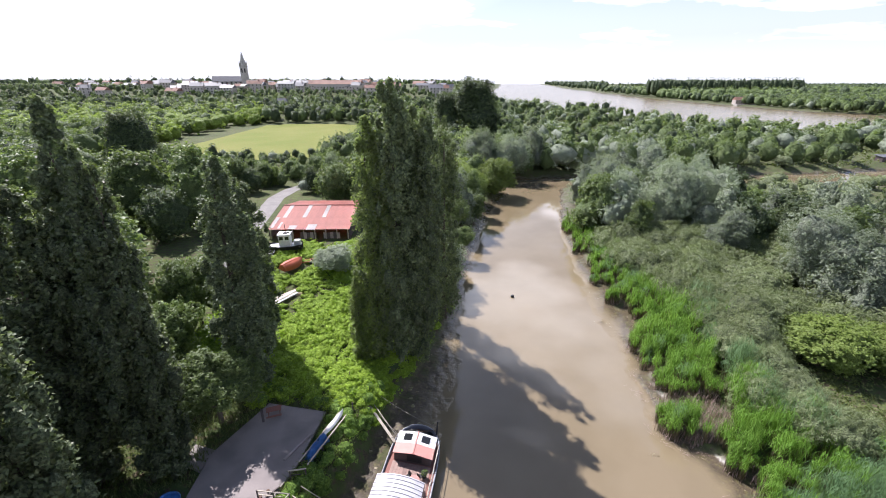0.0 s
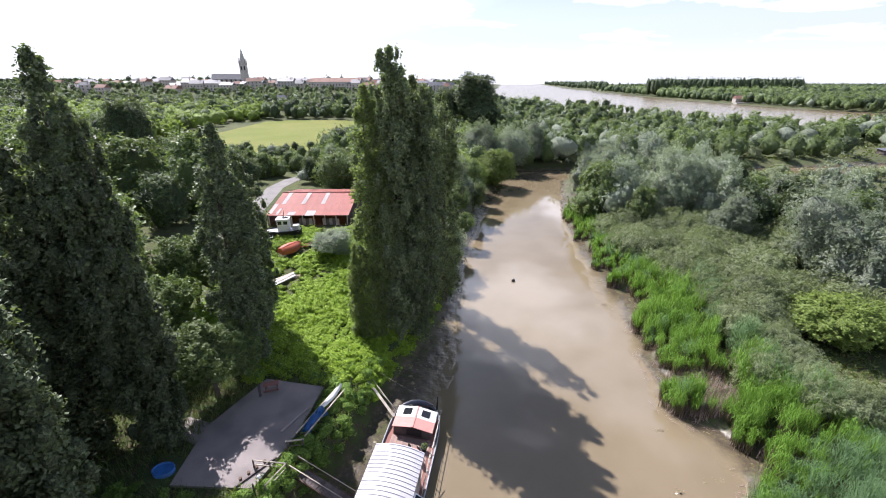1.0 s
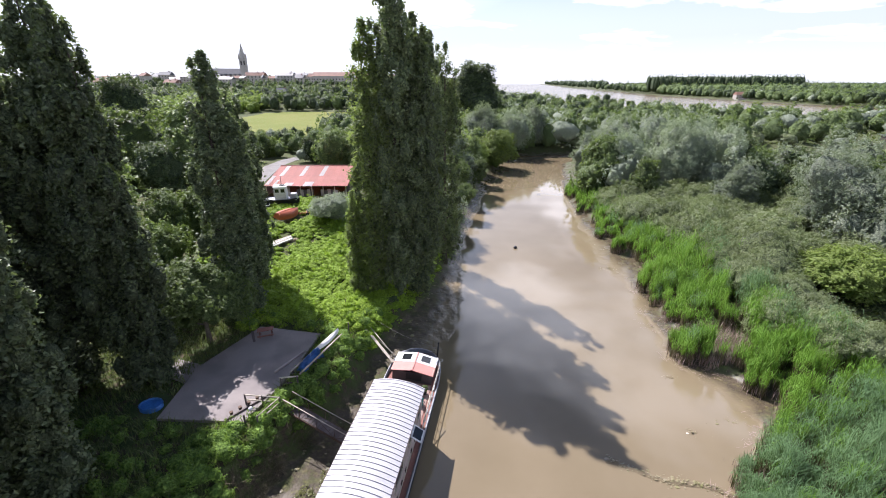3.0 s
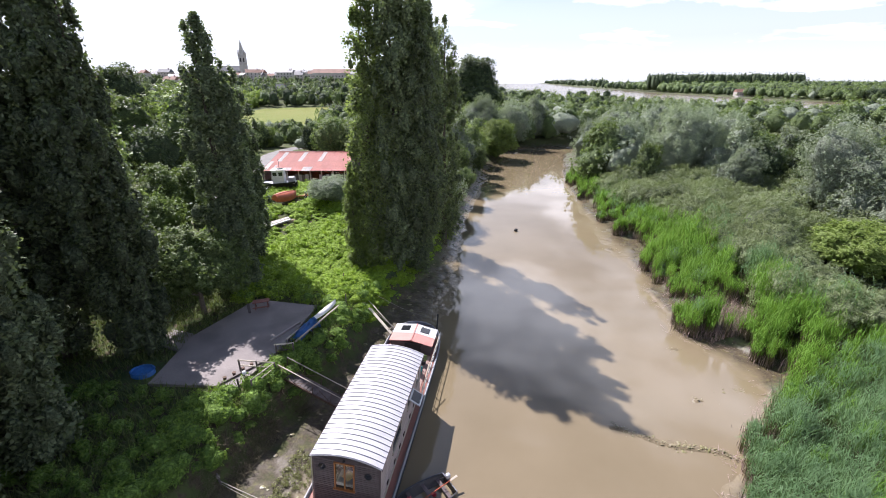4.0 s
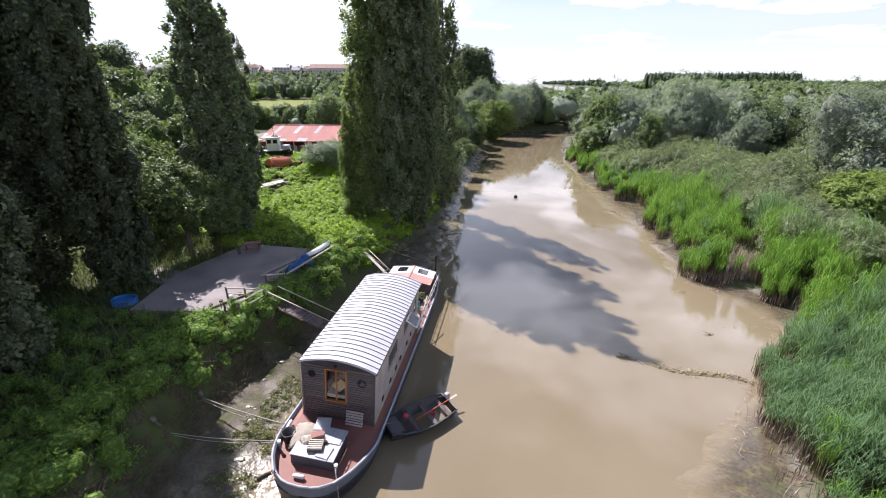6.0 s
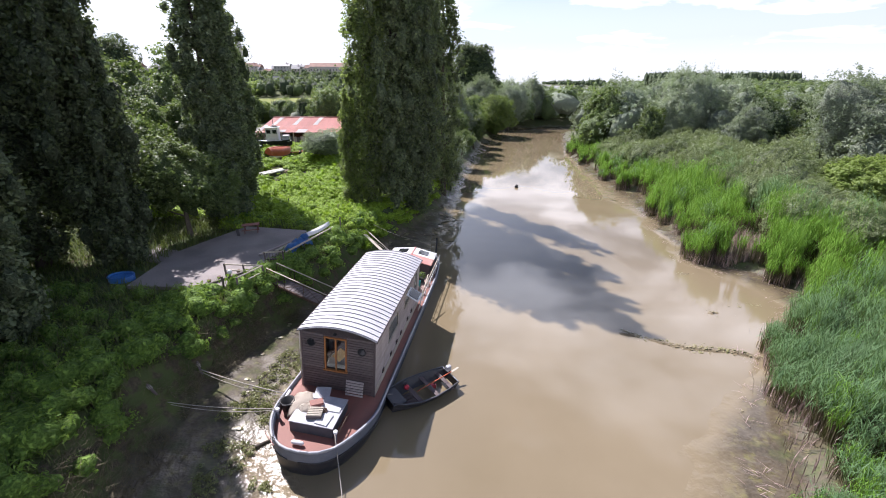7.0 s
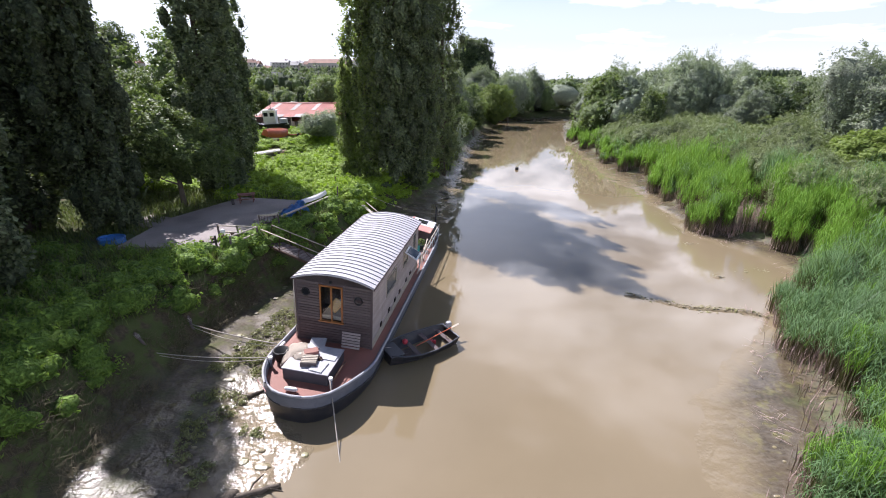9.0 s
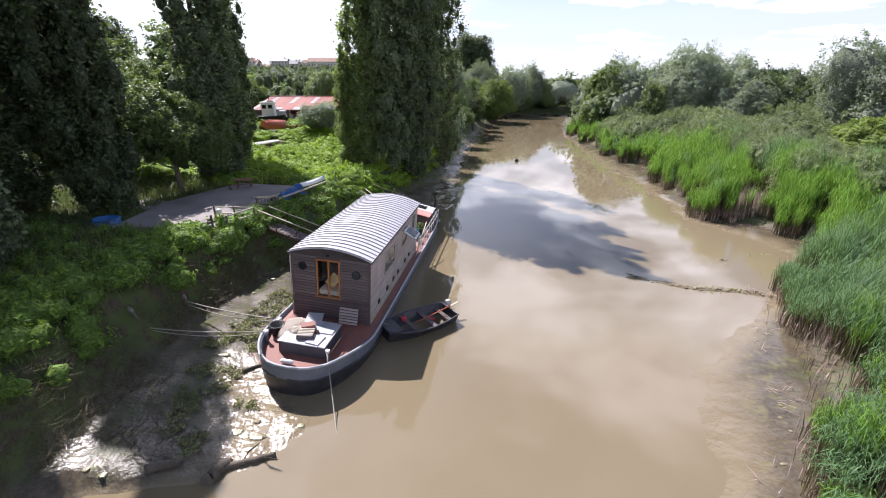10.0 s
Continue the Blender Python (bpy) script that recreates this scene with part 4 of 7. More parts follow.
MIXED = (("woods", 6), ("dark_woods", 2.4), ("light_woods", 0.4), ("willows", 1))
strew_far(-230, -105, 40, 150, 9.5, MIXED, (0.8, 1.25), 20, seen)
strew_far(-330, -130, 145, 228, 10.0, MIXED, (0.9, 1.6), 21)
strew_far(-130, -42, 145, 262, 6.0, MIXED, (0.35, 0.55), 43)
strew_far(-42, 14, 140, 262, 6.2, MIXED, (0.65, 1.05), 45)
strew_far(-50, -8, 125, 146, 5.0, (('woods', 4), ('dark_woods', 2), ('willows', 1)), (0.45, 0.85), 46)
strew_far(-330, -125, 228, 385, 8.2, (("light_woods", 8), ("woods", 1)), (0.9, 1.25), 22, lambda x, y: x < -125 - 0.35 * (y - 300))
strew_far(-480, 30, 345, 415, 9.0, (("woods", 5), ("dark_woods", 4), ("willows", 0.6)), (0.7, 1.2), 23, patchy(0.24, 0.02, 31))
strew_far(-480, 30, 415, 500, 8.0, (("woods", 5), ("dark_woods", 4)), (0.35, 0.62), 51, patchy(0.3, 0.02, 31))
strew_far(-125, 45, 262, 345, 9.5, MIXED, (0.8, 1.2), 24, seen)
strew_far(-950, 90, 500, 900, 17.0, (("woods", 4), ("dark_woods", 4)), (0.45, 0.85), 25, patchy(0.42, 0.012, 32))
strew_far(-2200, 100, 900, 2000, 45.0, (("woods", 3), ("dark_woods", 3)), (1.1, 1.8), 26, patchy(0.45, 0.006, 33))
strew_far(12, 118, 164, 186, 6.0, (("willows", 3), ("woods", 3), ("bushes", 1)), (0.9, 1.35), 44)
strew_far(30, 330, 172, 300, 8.0, (("bushes", 4), ("willows", 1.6), ("woods", 4), ("dark_woods", 1.5)), (0.6, 1.25), 27, patchy(0.34, 0.035, 34))
strew_far(110, 300, 40, 172, 8.5, (("willows", 4), ("bushes", 3), ("woods", 2), ("dark_woods", 1)), (0.8, 1.3), 28, lambda x, y: ~((y > 100) & (x > 88)))
strew_far(88, 240, 100, 150, 7.5, (("bushes", 1),), (0.6, 1.0), 42)
strew_far(30, 600, 300, 480, 10.0, (("bushes", 4), ("willows", 1.2), ("woods", 4), ("dark_woods", 1.5)), (0.6, 1.0), 29, patchy(0.36, 0.03, 35))
strew_far(20, 330, 480, 800, 12.5, (("willows", 2), ("bushes", 1), ("woods", 4), ("dark_woods", 3.5)), (0.7, 1.3), 30, patchy(0.40, 0.02, 36))
strew_far(430, 1150, 430, 900, 9.0, (("woods", 5), ("willows", 0.5), ("dark_woods", 2), ("bushes", 1)), (0.9, 1.5), 37, patchy(0.26, 0.012, 37))
strew_far(440, 1300, 900, 1500, 22.0, (("woods", 4), ("dark_woods", 2)), (1.4, 2.2), 38, patchy(0.36, 0.01, 38))
# the tall plantation on the far shore
strew_far(330, 830, 985, 1030, 7.0, (("plantation", 1),), (1.0, 1.08), 39, lambda x, y: (0.279 * y < x) & (x < 0.79 * y))
strew_far(440, 1000, 860, 960, 15.0, (("woods", 1),), (1.6, 2.2), 40, lambda x, y: (0.45 * y < x) & (x < 0.8 * y))
strew_far(1100, 3600, 1500, 3000, 55.0, (("dark_woods", 1),), (1.6, 2.0), 41, seen)

strew_far(500, 1500, 1600, 4600, 48.0, (("dark_woods", 1),), (2.0, 2.8), 49, lambda x, y: (x > np.interp(y, RIVER_Y, RIVER_F) + 25) & (x < 0.36 * y))


def build_far():
    for key, (shapes, material, words) in FAR.items():
        leaf, mv, mq, base = [], [], [], 0
        for x, y, z, s, turn, v in FAR_TREES[key]:
            c, n = math.cos(turn) * s, math.sin(turn) * s
            put = lambda p: np.stack([p[:, 0] * c - p[:, 1] * n + x, p[:, 0] * n + p[:, 1] * c + y, p[:, 2] * s + z], 1)
            lf, (pts, quads) = shapes[v]
            leaf.append(put(lf))
            mv.append(put(pts))
            mq.append(quads + base)
            base += len(pts)
        tagged(crown_mesh(key, (np.concatenate(leaf), (np.concatenate(mv), np.concatenate(mq))), material), words, "woods", kind="stuff")


build_far()


# ---- reeds, weeds and grass ----
def blades(x, y, z, h, width, rng, lean=0.25, arch=0.3, parts=2, turn=None):
    """Narrow upright blades that arch over at the tip: two quads each."""
    n = len(x)
    a = 9.0 * fractal(x, y, 0.45, 2, 61) + rng.normal(0, 1.8, n) if turn is None else turn
    d = np.stack([np.cos(a), np.sin(a), np.zeros(n)], 1)
    side = np.stack([-np.sin(a), np.cos(a), np.zeros(n)], 1) * (width * rng.uniform(0.7, 1.3, n))[:, None]
    base = np.stack([x, y, z], 1)
    l1, l2 = (rng.uniform(0, lean, n) * h)[:, None], ((rng.uniform(0, lean, n) + rng.uniform(0, arch, n)) * h)[:, None]
    up = np.stack([np.zeros(n), np.zeros(n), h], 1)
    midp, tip = base + 0.55 * up + d * l1 * 0.5, base + 0.97 * up + d * (l1 + l2 * 0.8)
    out = np.empty((n, parts, 4, 3))
    out[:, 0] = np.stack([base - side * 0.6, base + side * 0.6, midp + side, midp - side], 1)
    out[:, 1] = np.stack([midp - side, midp + side, tip + side * 0.1, tip - side * 0.1], 1)
    for k in range(2, parts):
        b = a + rng.uniform(1.0, 5.2, n)
        e = np.stack([np.cos(b), np.sin(b), np.zeros(n)], 1)
        s2 = np.stack([-np.sin(b), np.cos(b), np.zeros(n)], 1) * (width * 0.8)[:, None]
        q = rng.uniform(0.62, 0.92, n)[:, None]
        root, reach = base + q * up + d * l1 * q, (rng.uniform(0.12, 0.26, n) * h)[:, None]
        out[:, k] = np.stack([root, root + e * reach * 0.55 + s2 + up * 0.07, root + e * reach * 1.2 - up * 0.07, root + e * reach * 0.55 - s2 + up * 0.07], 1)
    return out.reshape(-1, 3)


def scatter(x0, x1, y0, y1, n, rng):
    return rng.uniform(x0, x1, n), rng.uniform(y0, y1, n)


# clumps of reeds that stand forward on the mud: x, y, radius
REED_CLUMPS = [(25.6, 36.0, 1.5), (24.9, 37.6, 0.9), (30.0, 32.6, 1.7), (31.8, 34.0, 1.5), (29.2, 65.4, 1.2), (32.2, 61.8, 1.4), (27.6, 47.4, 1.3), (28.8, 73.0, 1.0), (28.6, 30.6, 0.8), (26.9, 43.0, 1.0)]


def build_reeds():
    """Tussocks of reeds: each leans out and droops from its own middle."""
    rng = np.random.default_rng(70)
    cx, cy = scatter(9, 62, 3, 108, 17000, rng)
    clumps = [scatter(a - r, a + r, b - r, b + r, int(14 * r * r), rng) for a, b, r in REED_CLUMPS]
    cx, cy = np.concatenate([cx] + [c[0] for c in clumps]), np.concatenate([cy] + [c[1] for c in clumps])
    clumped = np.zeros(len(cx), bool)
    for a, b, r in REED_CLUMPS:
        clumped |= np.hypot(cx - a, cy - b) < r
    into = cx - np.interp(cy, REED_Y, REED_X) - reed_edge(cx, cy)
    depth = np.where(cy < 30, 22, np.where(cy < 62, 11.5, 6.5))
    tuft = fractal(cx, cy, 0.42, 3, 45)
    ok = (into > -1.2) & (into < depth) & (tuft > np.interp(into, [-1.2, 0, 1.5, 5], [0.6, 0.47, 0.36, 0.28]) - 0.12 * smooth(27, 21, cy))
    # a trampled, open patch in the bed
    ok &= ~((np.hypot((cx - 28.7) / 3.0, (cy - 37.2) / 3.5) < 1) | (np.hypot((cx - 26.2) / 1.0, (cy - 44.5) / 1.6) < 1))
    ok |= clumped
    ok &= rng.uniform(0, 1, len(cx)) < np.interp(np.hypot(cx, cy), [15, 45, 100], [0.8, 0.55, 0.45])
    cx, cy, into, tuft = (v[ok] for v in (cx, cy, into, tuft))
    into = np.where(clumped[ok], np.maximum(into, 0.6), into)
    grey = smooth(30, 22, cy) * 0.75 + smooth(6, 10, into) * 0.7 + 0.7 * (fractal(cx, cy, 0.12, 2, 46) - 0.5)
    is_grey = rng.uniform(0, 1, len(cx)) < grey
    tall = np.interp(into, [-1.2, 0, 1.2, 4], [1.7, 2.3, 2.8, 3.0]) * (0.35 + 1.0 * tuft + 0.35 * (fractal(cx, cy, 0.9, 2, 49) > 0.5)) * rng.uniform(0.8, 1.12, len(cx)) * (1 + 0.25 * smooth(27, 32, cy) * smooth(70, 60, cy))
    far = np.hypot(cx, cy)
    count = np.interp(far, [15, 40, 100], [52, 38, 20]).astype(int)
    k = np.repeat(np.arange(len(cx)), count)
    n = len(k)
    a, rr = rng.uniform(0, math.tau, n), np.sqrt(rng.uniform(0, 1, n))
    girth = np.where(is_grey, 0.46, 0.36)[k] * rng.uniform(0.8, 1.2, len(cx))[k]
    x, y = cx[k] + rr * girth * np.cos(a), cy[k] + rr * girth * np.sin(a)
    h = tall[k] * (1 - 0.28 * rr ** 2) * rng.uniform(0.75, 1.12, n)
    w = np.interp(far[k], [15, 50, 100], [0.018, 0.028, 0.06])
    z = height(x, y) - 0.05
    for name, sel, mat, words in (
        ("reeds", ~is_grey[k], REED_LEAF, "tall bright green reeds along the muddy shore"),
        ("grey_reeds", is_grey[k], REED_GREY, "tall blue green reeds with drooping leaves"),
    ):
        soft = name == "grey_reeds"
        v = blades(x[sel], y[sel], z[sel], h[sel], w[sel], rng, 0.16 if soft else 0.08, 0.24 if soft else 0.10, 4 if soft else 3, a[sel] + rng.normal(0, 0.7, sel.sum()))
        tagged(quads_mesh(name, v, (mat, REED_STEM), None, np.tile([1, 0, 0, 0] if soft else [1, 0, 0], sel.sum())), words, "reeds", kind="stuff")
    into = into[k]
    # dry stems at the foot of the bed
    front = into < 1.6
    xs, ys = x[front], y[front]
    k = rng.uniform(0, 1, len(xs)) < 0.6
    xs, ys = xs[k] + rng.normal(0, 0.25, k.sum()), ys[k] + rng.normal(0, 0.25, k.sum())
    ex, ey = scatter(25.8, 31.6, 33.6, 40.8, 1700, rng)
    gx, gy = scatter(12, 21, 4, 20, 1400, rng)
    gi = gx - np.interp(gy, REED_Y, REED_X)
    g = (gi > -0.6) & (gi < 1.2)
    xs, ys = np.concatenate([xs, ex, gx[g]]), np.concatenate([ys, ey, gy[g]])
    # litter of fallen stems on the mud
    lx, ly = scatter(10, 30, 4, 60, 9000, rng)
    li = lx - np.interp(ly, REED_Y, REED_X) - reed_edge(lx, ly)
    g = (li > -2.6) & (li < 0.6) & (fractal(lx, ly, 0.6, 2, 47) > 0.5)
    v = blades(lx[g], ly[g], height(lx[g], ly[g]) + 0.03, np.full(g.sum(), 0.16), np.full(g.sum(), 0.014), rng, 3.0, 2.0)
    tagged(quads_mesh("reed_litter", v, REED_DRY), "fallen dry reed stems strewn on the mud", "reeds", kind="stuff")
    v = blades(xs, ys, height(xs, ys) - 0.05, rng.uniform(0.6, 1.35, len(xs)), np.full(len(xs), 0.022), rng, 0.14, 0.2)
    tagged(quads_mesh("dry_reeds", v, REED_DRY), "dry brown reed stems at the water's edge", "reeds", kind="stuff")


build_reeds()


def tufts(x, y, rng, per, radius, leaf, tall=1.0, aspect=0.6):
    """Small leafy mounds on the ground."""
    n = len(x)
    c = np.stack([x, y, height(x, y) + 0.1], 1)
    r = radius * rng.uniform(0.6, 1.4, n)
    return clump_cloud(c, np.stack([r, r, r * tall], 1), per, leaf, leaf * aspect, rng, 0.7, -0.05, 0.5)


PAD = [(-21.6, 24.0), (-14.9, 23.7), (-13.3, 29.0), (-12.4, 35.6), (-18.9, 36.9), (-21.8, 30.2)]


def inside(x, y, poly):
    r = np.zeros(len(x), bool)
    for (x0, y0), (x1, y1) in zip(poly, poly[1:] + poly[:1]):
        r ^= ((y0 > y) != (y1 > y)) & (x < (x1 - x0) * (y - y0) / (y1 - y0 + 1e-12) + x0)
    return r


def build_clods():
    """Clods, roots and wrack on the wet mud."""
    rng = np.random.default_rng(90)
    x, y = scatter(-12, 32, 4, 66, 15000, rng)
    z = height(x, y)
    ok = (z > 0.03) & (z < 0.75) & (fractal(x, y, 0.5, 3, 91) > np.where(x < 0, 0.46, 0.53))
    ok &= rng.uniform(0, 1, len(x)) < np.where(x < 0, 0.16, 0.13)
    rx = rng.uniform(12.5, 23, 240)
    ry = 22.8 + 0.25 * np.sin(rx * 1.1) - 0.36 * (rx - 13) + rng.normal(0, 0.3, 240)
    sx = np.concatenate([rng.normal(a, c * 0.7, 12) for a, b, c, d in SHOALS])
    sy = np.concatenate([rng.normal(b, d * 0.7, 12) for a, b, c, d in SHOALS])
    x, y = np.concatenate([x[ok], rx, sx]), np.concatenate([y[ok], ry, sy])
    z = np.maximum(height(x, y), 0.0)
    r = rng.uniform(0.04, 0.15, len(x)) * rng.uniform(0.7, 1.5, len(x))
    r = np.where(x > 3, 0.45 * r, r)
    radii = np.stack([r * rng.uniform(0.8, 2.2, len(x)), r * rng.uniform(0.8, 1.6, len(x)), r * 0.4], 1)
    v, q = masses(np.stack([x, y, z], 1), radii, rng, False, 1.0)
    mat = solid("mud clod", (0.24, 0.195, 0.12), 0.4, stain=(0.20, 0.19, 0.075), scale=0.8, grain=14)
    ob = quads_mesh("mud_clods", v[q.ravel()], mat)
    tagged(ob, "brown and greenish clods of wet mud", "mud", kind="stuff")


build_clods()


def mounds(name, x, y, size, tall, rng, kinds, material, words):
    """Overlapping leafy mounds on the ground, as one mesh."""
    z, leaf, mv, mq, base = height(x, y), [], [], [], 0
    for i in range(len(x)):
        t, s = rng.uniform(0, math.tau), size[i]
        c, n = math.cos(t) * s, math.sin(t) * s
        lf, (pts, quads) = kinds[rng.integers(len(kinds))]
        for p, out in ((lf, leaf), (pts, mv)):
            out.append(np.stack([p[:, 0] * c - p[:, 1] * n + x[i], p[:, 0] * n + p[:, 1] * c + y[i], p[:, 2] * s * tall[i] + z[i]], 1))
        mq.append(quads + base)
        base += len(pts)
    tagged(crown_mesh(name, (np.concatenate(leaf), (np.concatenate(mv), np.concatenate(mq))), material), words, "weeds", kind="stuff")


def build_weeds():
    rng = np.random.default_rng(80)
    x, y = scatter(-34, 3, 2, 82, 6200, rng)
    bl = np.interp(y, CREEK_Y, BANK_L)
    z = height(x, y)
    ok = (z > 1.3) & (x < bl + np.where(y < 24, 0.9, 1.4)) & ~inside(x, y, PAD) & ~((x < -21) & (y > 27) & (y < 40))
    ok &= ~(np.hypot((x + 26.5) / 4.5, (y - 28) / 4) < 1) & ~(np.hypot(x + 22.9, y - 25.4) < 1.9)
    ok &= ~((x < -22) & (y > 54) & (rng.uniform(0, 1, len(x)) < 0.45)) & ~((np.hypot(x + 27, y - 69.5) < 2.8) | (np.hypot(x + 25.2, y - 60.4) < 2.6))
    ok &= ~inside(x + 0.7, y, PAD) & ~inside(x - 0.7, y, PAD) & ~inside(x, y - 0.7, PAD) & ~inside(x, y + 0.7, PAD)
    x, y, bl = x[ok], y[ok], bl[ok]
    rank = np.exp(-((x - bl + 1.2) / 2.0) ** 2)
    near = (y < 40) & (rng.uniform(0, 1, len(x)) < 0.5 + 0.5 * rank)
    kinds = [round_crown(501 + k, 1.0, 1.0, -0.25, 9, 95, 0.11, 0.36, 1.0, 0.05, 0.4, 2, 0.84) for k in range(5)]
    mounds("bank_weeds", x[near], y[near], rng.uniform(0.45, 0.9, near.sum()) * (0.8 + 0.4 * rank[near]), rng.uniform(0.9, 1.6, near.sum()), rng, kinds, WEED_LEAF, "rank green nettles and weeds on the bank")
    far = y >= 36
    kinds = [round_crown(511 + k, 1.0, 1.0, -0.25, 9, 36, 0.165, 0.5, 1.0, 0.05, 0.4, 2, 0.86) for k in range(5)]
    swell = fractal(x[far], y[far], 0.3, 3, 72)
    mounds("meadow_weeds", x[far], y[far], 0.45 + 1.1 * swell * rng.uniform(0.7, 1.2, far.sum()), 0.45 + 0.75 * swell, rng, kinds, MEADOW_LEAF, "bright green meadow of tall weeds")
    x, y = scatter(-34, -8, 2, 40, 26000, rng)
    ok = (height(x, y) > 1.5) & ~inside(x, y, PAD) & (np.hypot(x + 22.9, y - 25.4) > 1.4) & (x < np.interp(y, CREEK_Y, BANK_L) + 0.3)
    x, y = x[ok], y[ok]
    v = blades(x, y, height(x, y), rng.uniform(0.3, 0.9, len(x)), np.full(len(x), 0.025), rng, 0.4, 0.5)
    tagged(quads_mesh("grass", v, GRASS_LEAF), "long green and straw coloured grass", "grass", kind="stuff")
    y = rng.uniform(3, 25, 6500)
    x = np.interp(y, CREEK_Y, BANK_L) + rng.uniform(0.2, 2.3, len(y))
    ok = fractal(x, y, 0.7, 2, 77) > 0.42
    x, y = x[ok], y[ok]
    v = blades(x, y, height(x, y), rng.uniform(0.15, 0.5, len(x)), np.full(len(x), 0.012), rng, 1.6, 1.2)
    tagged(quads_mesh("bank_litter", v, REED_STEM), "dry grass and roots on the eroded bank", "grass", kind="stuff")
    # rough grass and low growth on the open flats
    x, y = scatter(30, 120, 24, 60, 5000, rng)
    ok = height(x, y) > 1.6
    v = tufts(x[ok], y[ok], rng, 9, 0.7, 0.2, 0.7, 0.35)
    tagged(quads_mesh("rough_grass", v, GRASS_LEAF), "rough green marsh grass", "grass", kind="stuff")
    x, y = scatter(25, 420, 172, 460, 9000, rng)
    ok = height(x, y) > 1.2
    v = tufts(x[ok], y[ok], rng, 5, 1.6, 0.6, 0.6, 0.5)
    tagged(quads_mesh("scrub_grass", v, GRASS_LEAF), "rough marsh grass and low scrub", "grass", kind="stuff")


build_weeds()

# ---- the houseboat ----
def boat_outline(n=72):
    """Half-outline of the hull at the rim, from the bow round to the stern: (half width, y)."""
    pts = []
    for i in range(13):
        a = i / 12 * math.pi / 2
        pts.append((2.5 * math.sin(a) ** 0.78, -4.55 + 3.7 * (1 - math.cos(a) ** 1.15)))
    for y in (1, 3, 5, 7, 9, 11, 13, 15):
        pts.append((2.5, y))
    for w, y in ((2.46, 16.2), (2.36, 17.2), (2.15, 18.1), (1.75, 18.9), (1.15, 19.5), (0.5, 19.75), (0.0, 19.8)):
        pts.append((w, y))
    return pts


def sheer(y):
    """Height of the rim above the waterline."""
    return 1.12 + 0.42 * float(smooth(-0.4, -3.6, y)) + 0.35 * float(smooth(14, 19, y))


def ring(scale_w, shrink, level):
    """A closed ring round the hull; level is a function of y."""
    half = boat_outline()
    right = [(w * scale_w, y if y > 6 else 6 - (6 - y) * shrink, level(y)) for w, y in half]
    if shrink != 1:
        right = [(w, y if y < 6 else 6 + (y - 6) * shrink, z) for w, y, z in right]
    return right + [(-w, y, z) for w, y, z in right[-2:0:-1]]


def loft(rings, closed=True, top=False, bottom=False):
    bm = bmesh.new()
    vs = [[bm.verts.new(p) for p in r] for r in rings]
    n = len(rings[0])
    for a, b in zip(vs, vs[1:]):
        for i in range(n if closed else n - 1):
            f = bm.faces.new((a[i], a[(i + 1) % n], b[(i + 1) % n], b[i]))
            f.smooth = True
    if bottom:
        bm.faces.new(vs[0][::-1])
    if top:
        bm.faces.new(vs[-1])
    return bm


def arc_z(x, half=2.08, edge=4.50, crown=4.92):
    return edge + (crown - edge) * (1 - (x / half) ** 2)


def arch_sheet(y0, y1, lift=0.0, thick=0.05, half=2.08, n=16):
    bm = bmesh.new()
    rows = []
    for y in (y0, y1):
        for dz in (lift, lift + thick):
            rows.append([bm.verts.new((-half + 2 * half * i / n, y, arc_z(-half + 2 * half * i / n) + dz)) for i in range(n + 1)])
    a, b, c, d = rows
    for i in range(n):
        for f in ((b[i], b[i + 1], d[i + 1], d[i]), (a[i + 1], a[i], c[i], c[i + 1]), (a[i], a[i + 1], b[i + 1], b[i]), (c[i + 1], c[i], d[i], d[i + 1])):
            bm.faces.new(f)
    bm.faces.new((a[0], b[0], d[0], c[0]))
    bm.faces.new((a[n], c[n], d[n], b[n]))
    return bm


def pane_material():
    m, nt, p, lk = tree_of("clear pane")
    p.inputs["Base Color"].default_value = (0.85, 0.9, 0.9, 1)
    p.inputs["Transmission Weight"].default_value = 1.0
    p.inputs["Roughness"].default_value = 0.02
    p.inputs["IOR"].default_value = 1.45
    bumped(nt, p, noise_of(nt, 2, 2, None, 0, 1), 0.03, 0.01)
    return m


PANE = pane_material()
BOAT = pose(-5.72, 16.2, -0.05, 0, 4.3, -9.8)


def shared(name, me, parent, m, label=""):
    ob = new(name, me)
    ob.parent = parent
    ob.matrix_basis = m
    return tagged(ob, label)


def unit_mesh(name, size, material, bevel=0.0):
    return mesh_of(part(name, box(size, Matrix(), bevel), material))


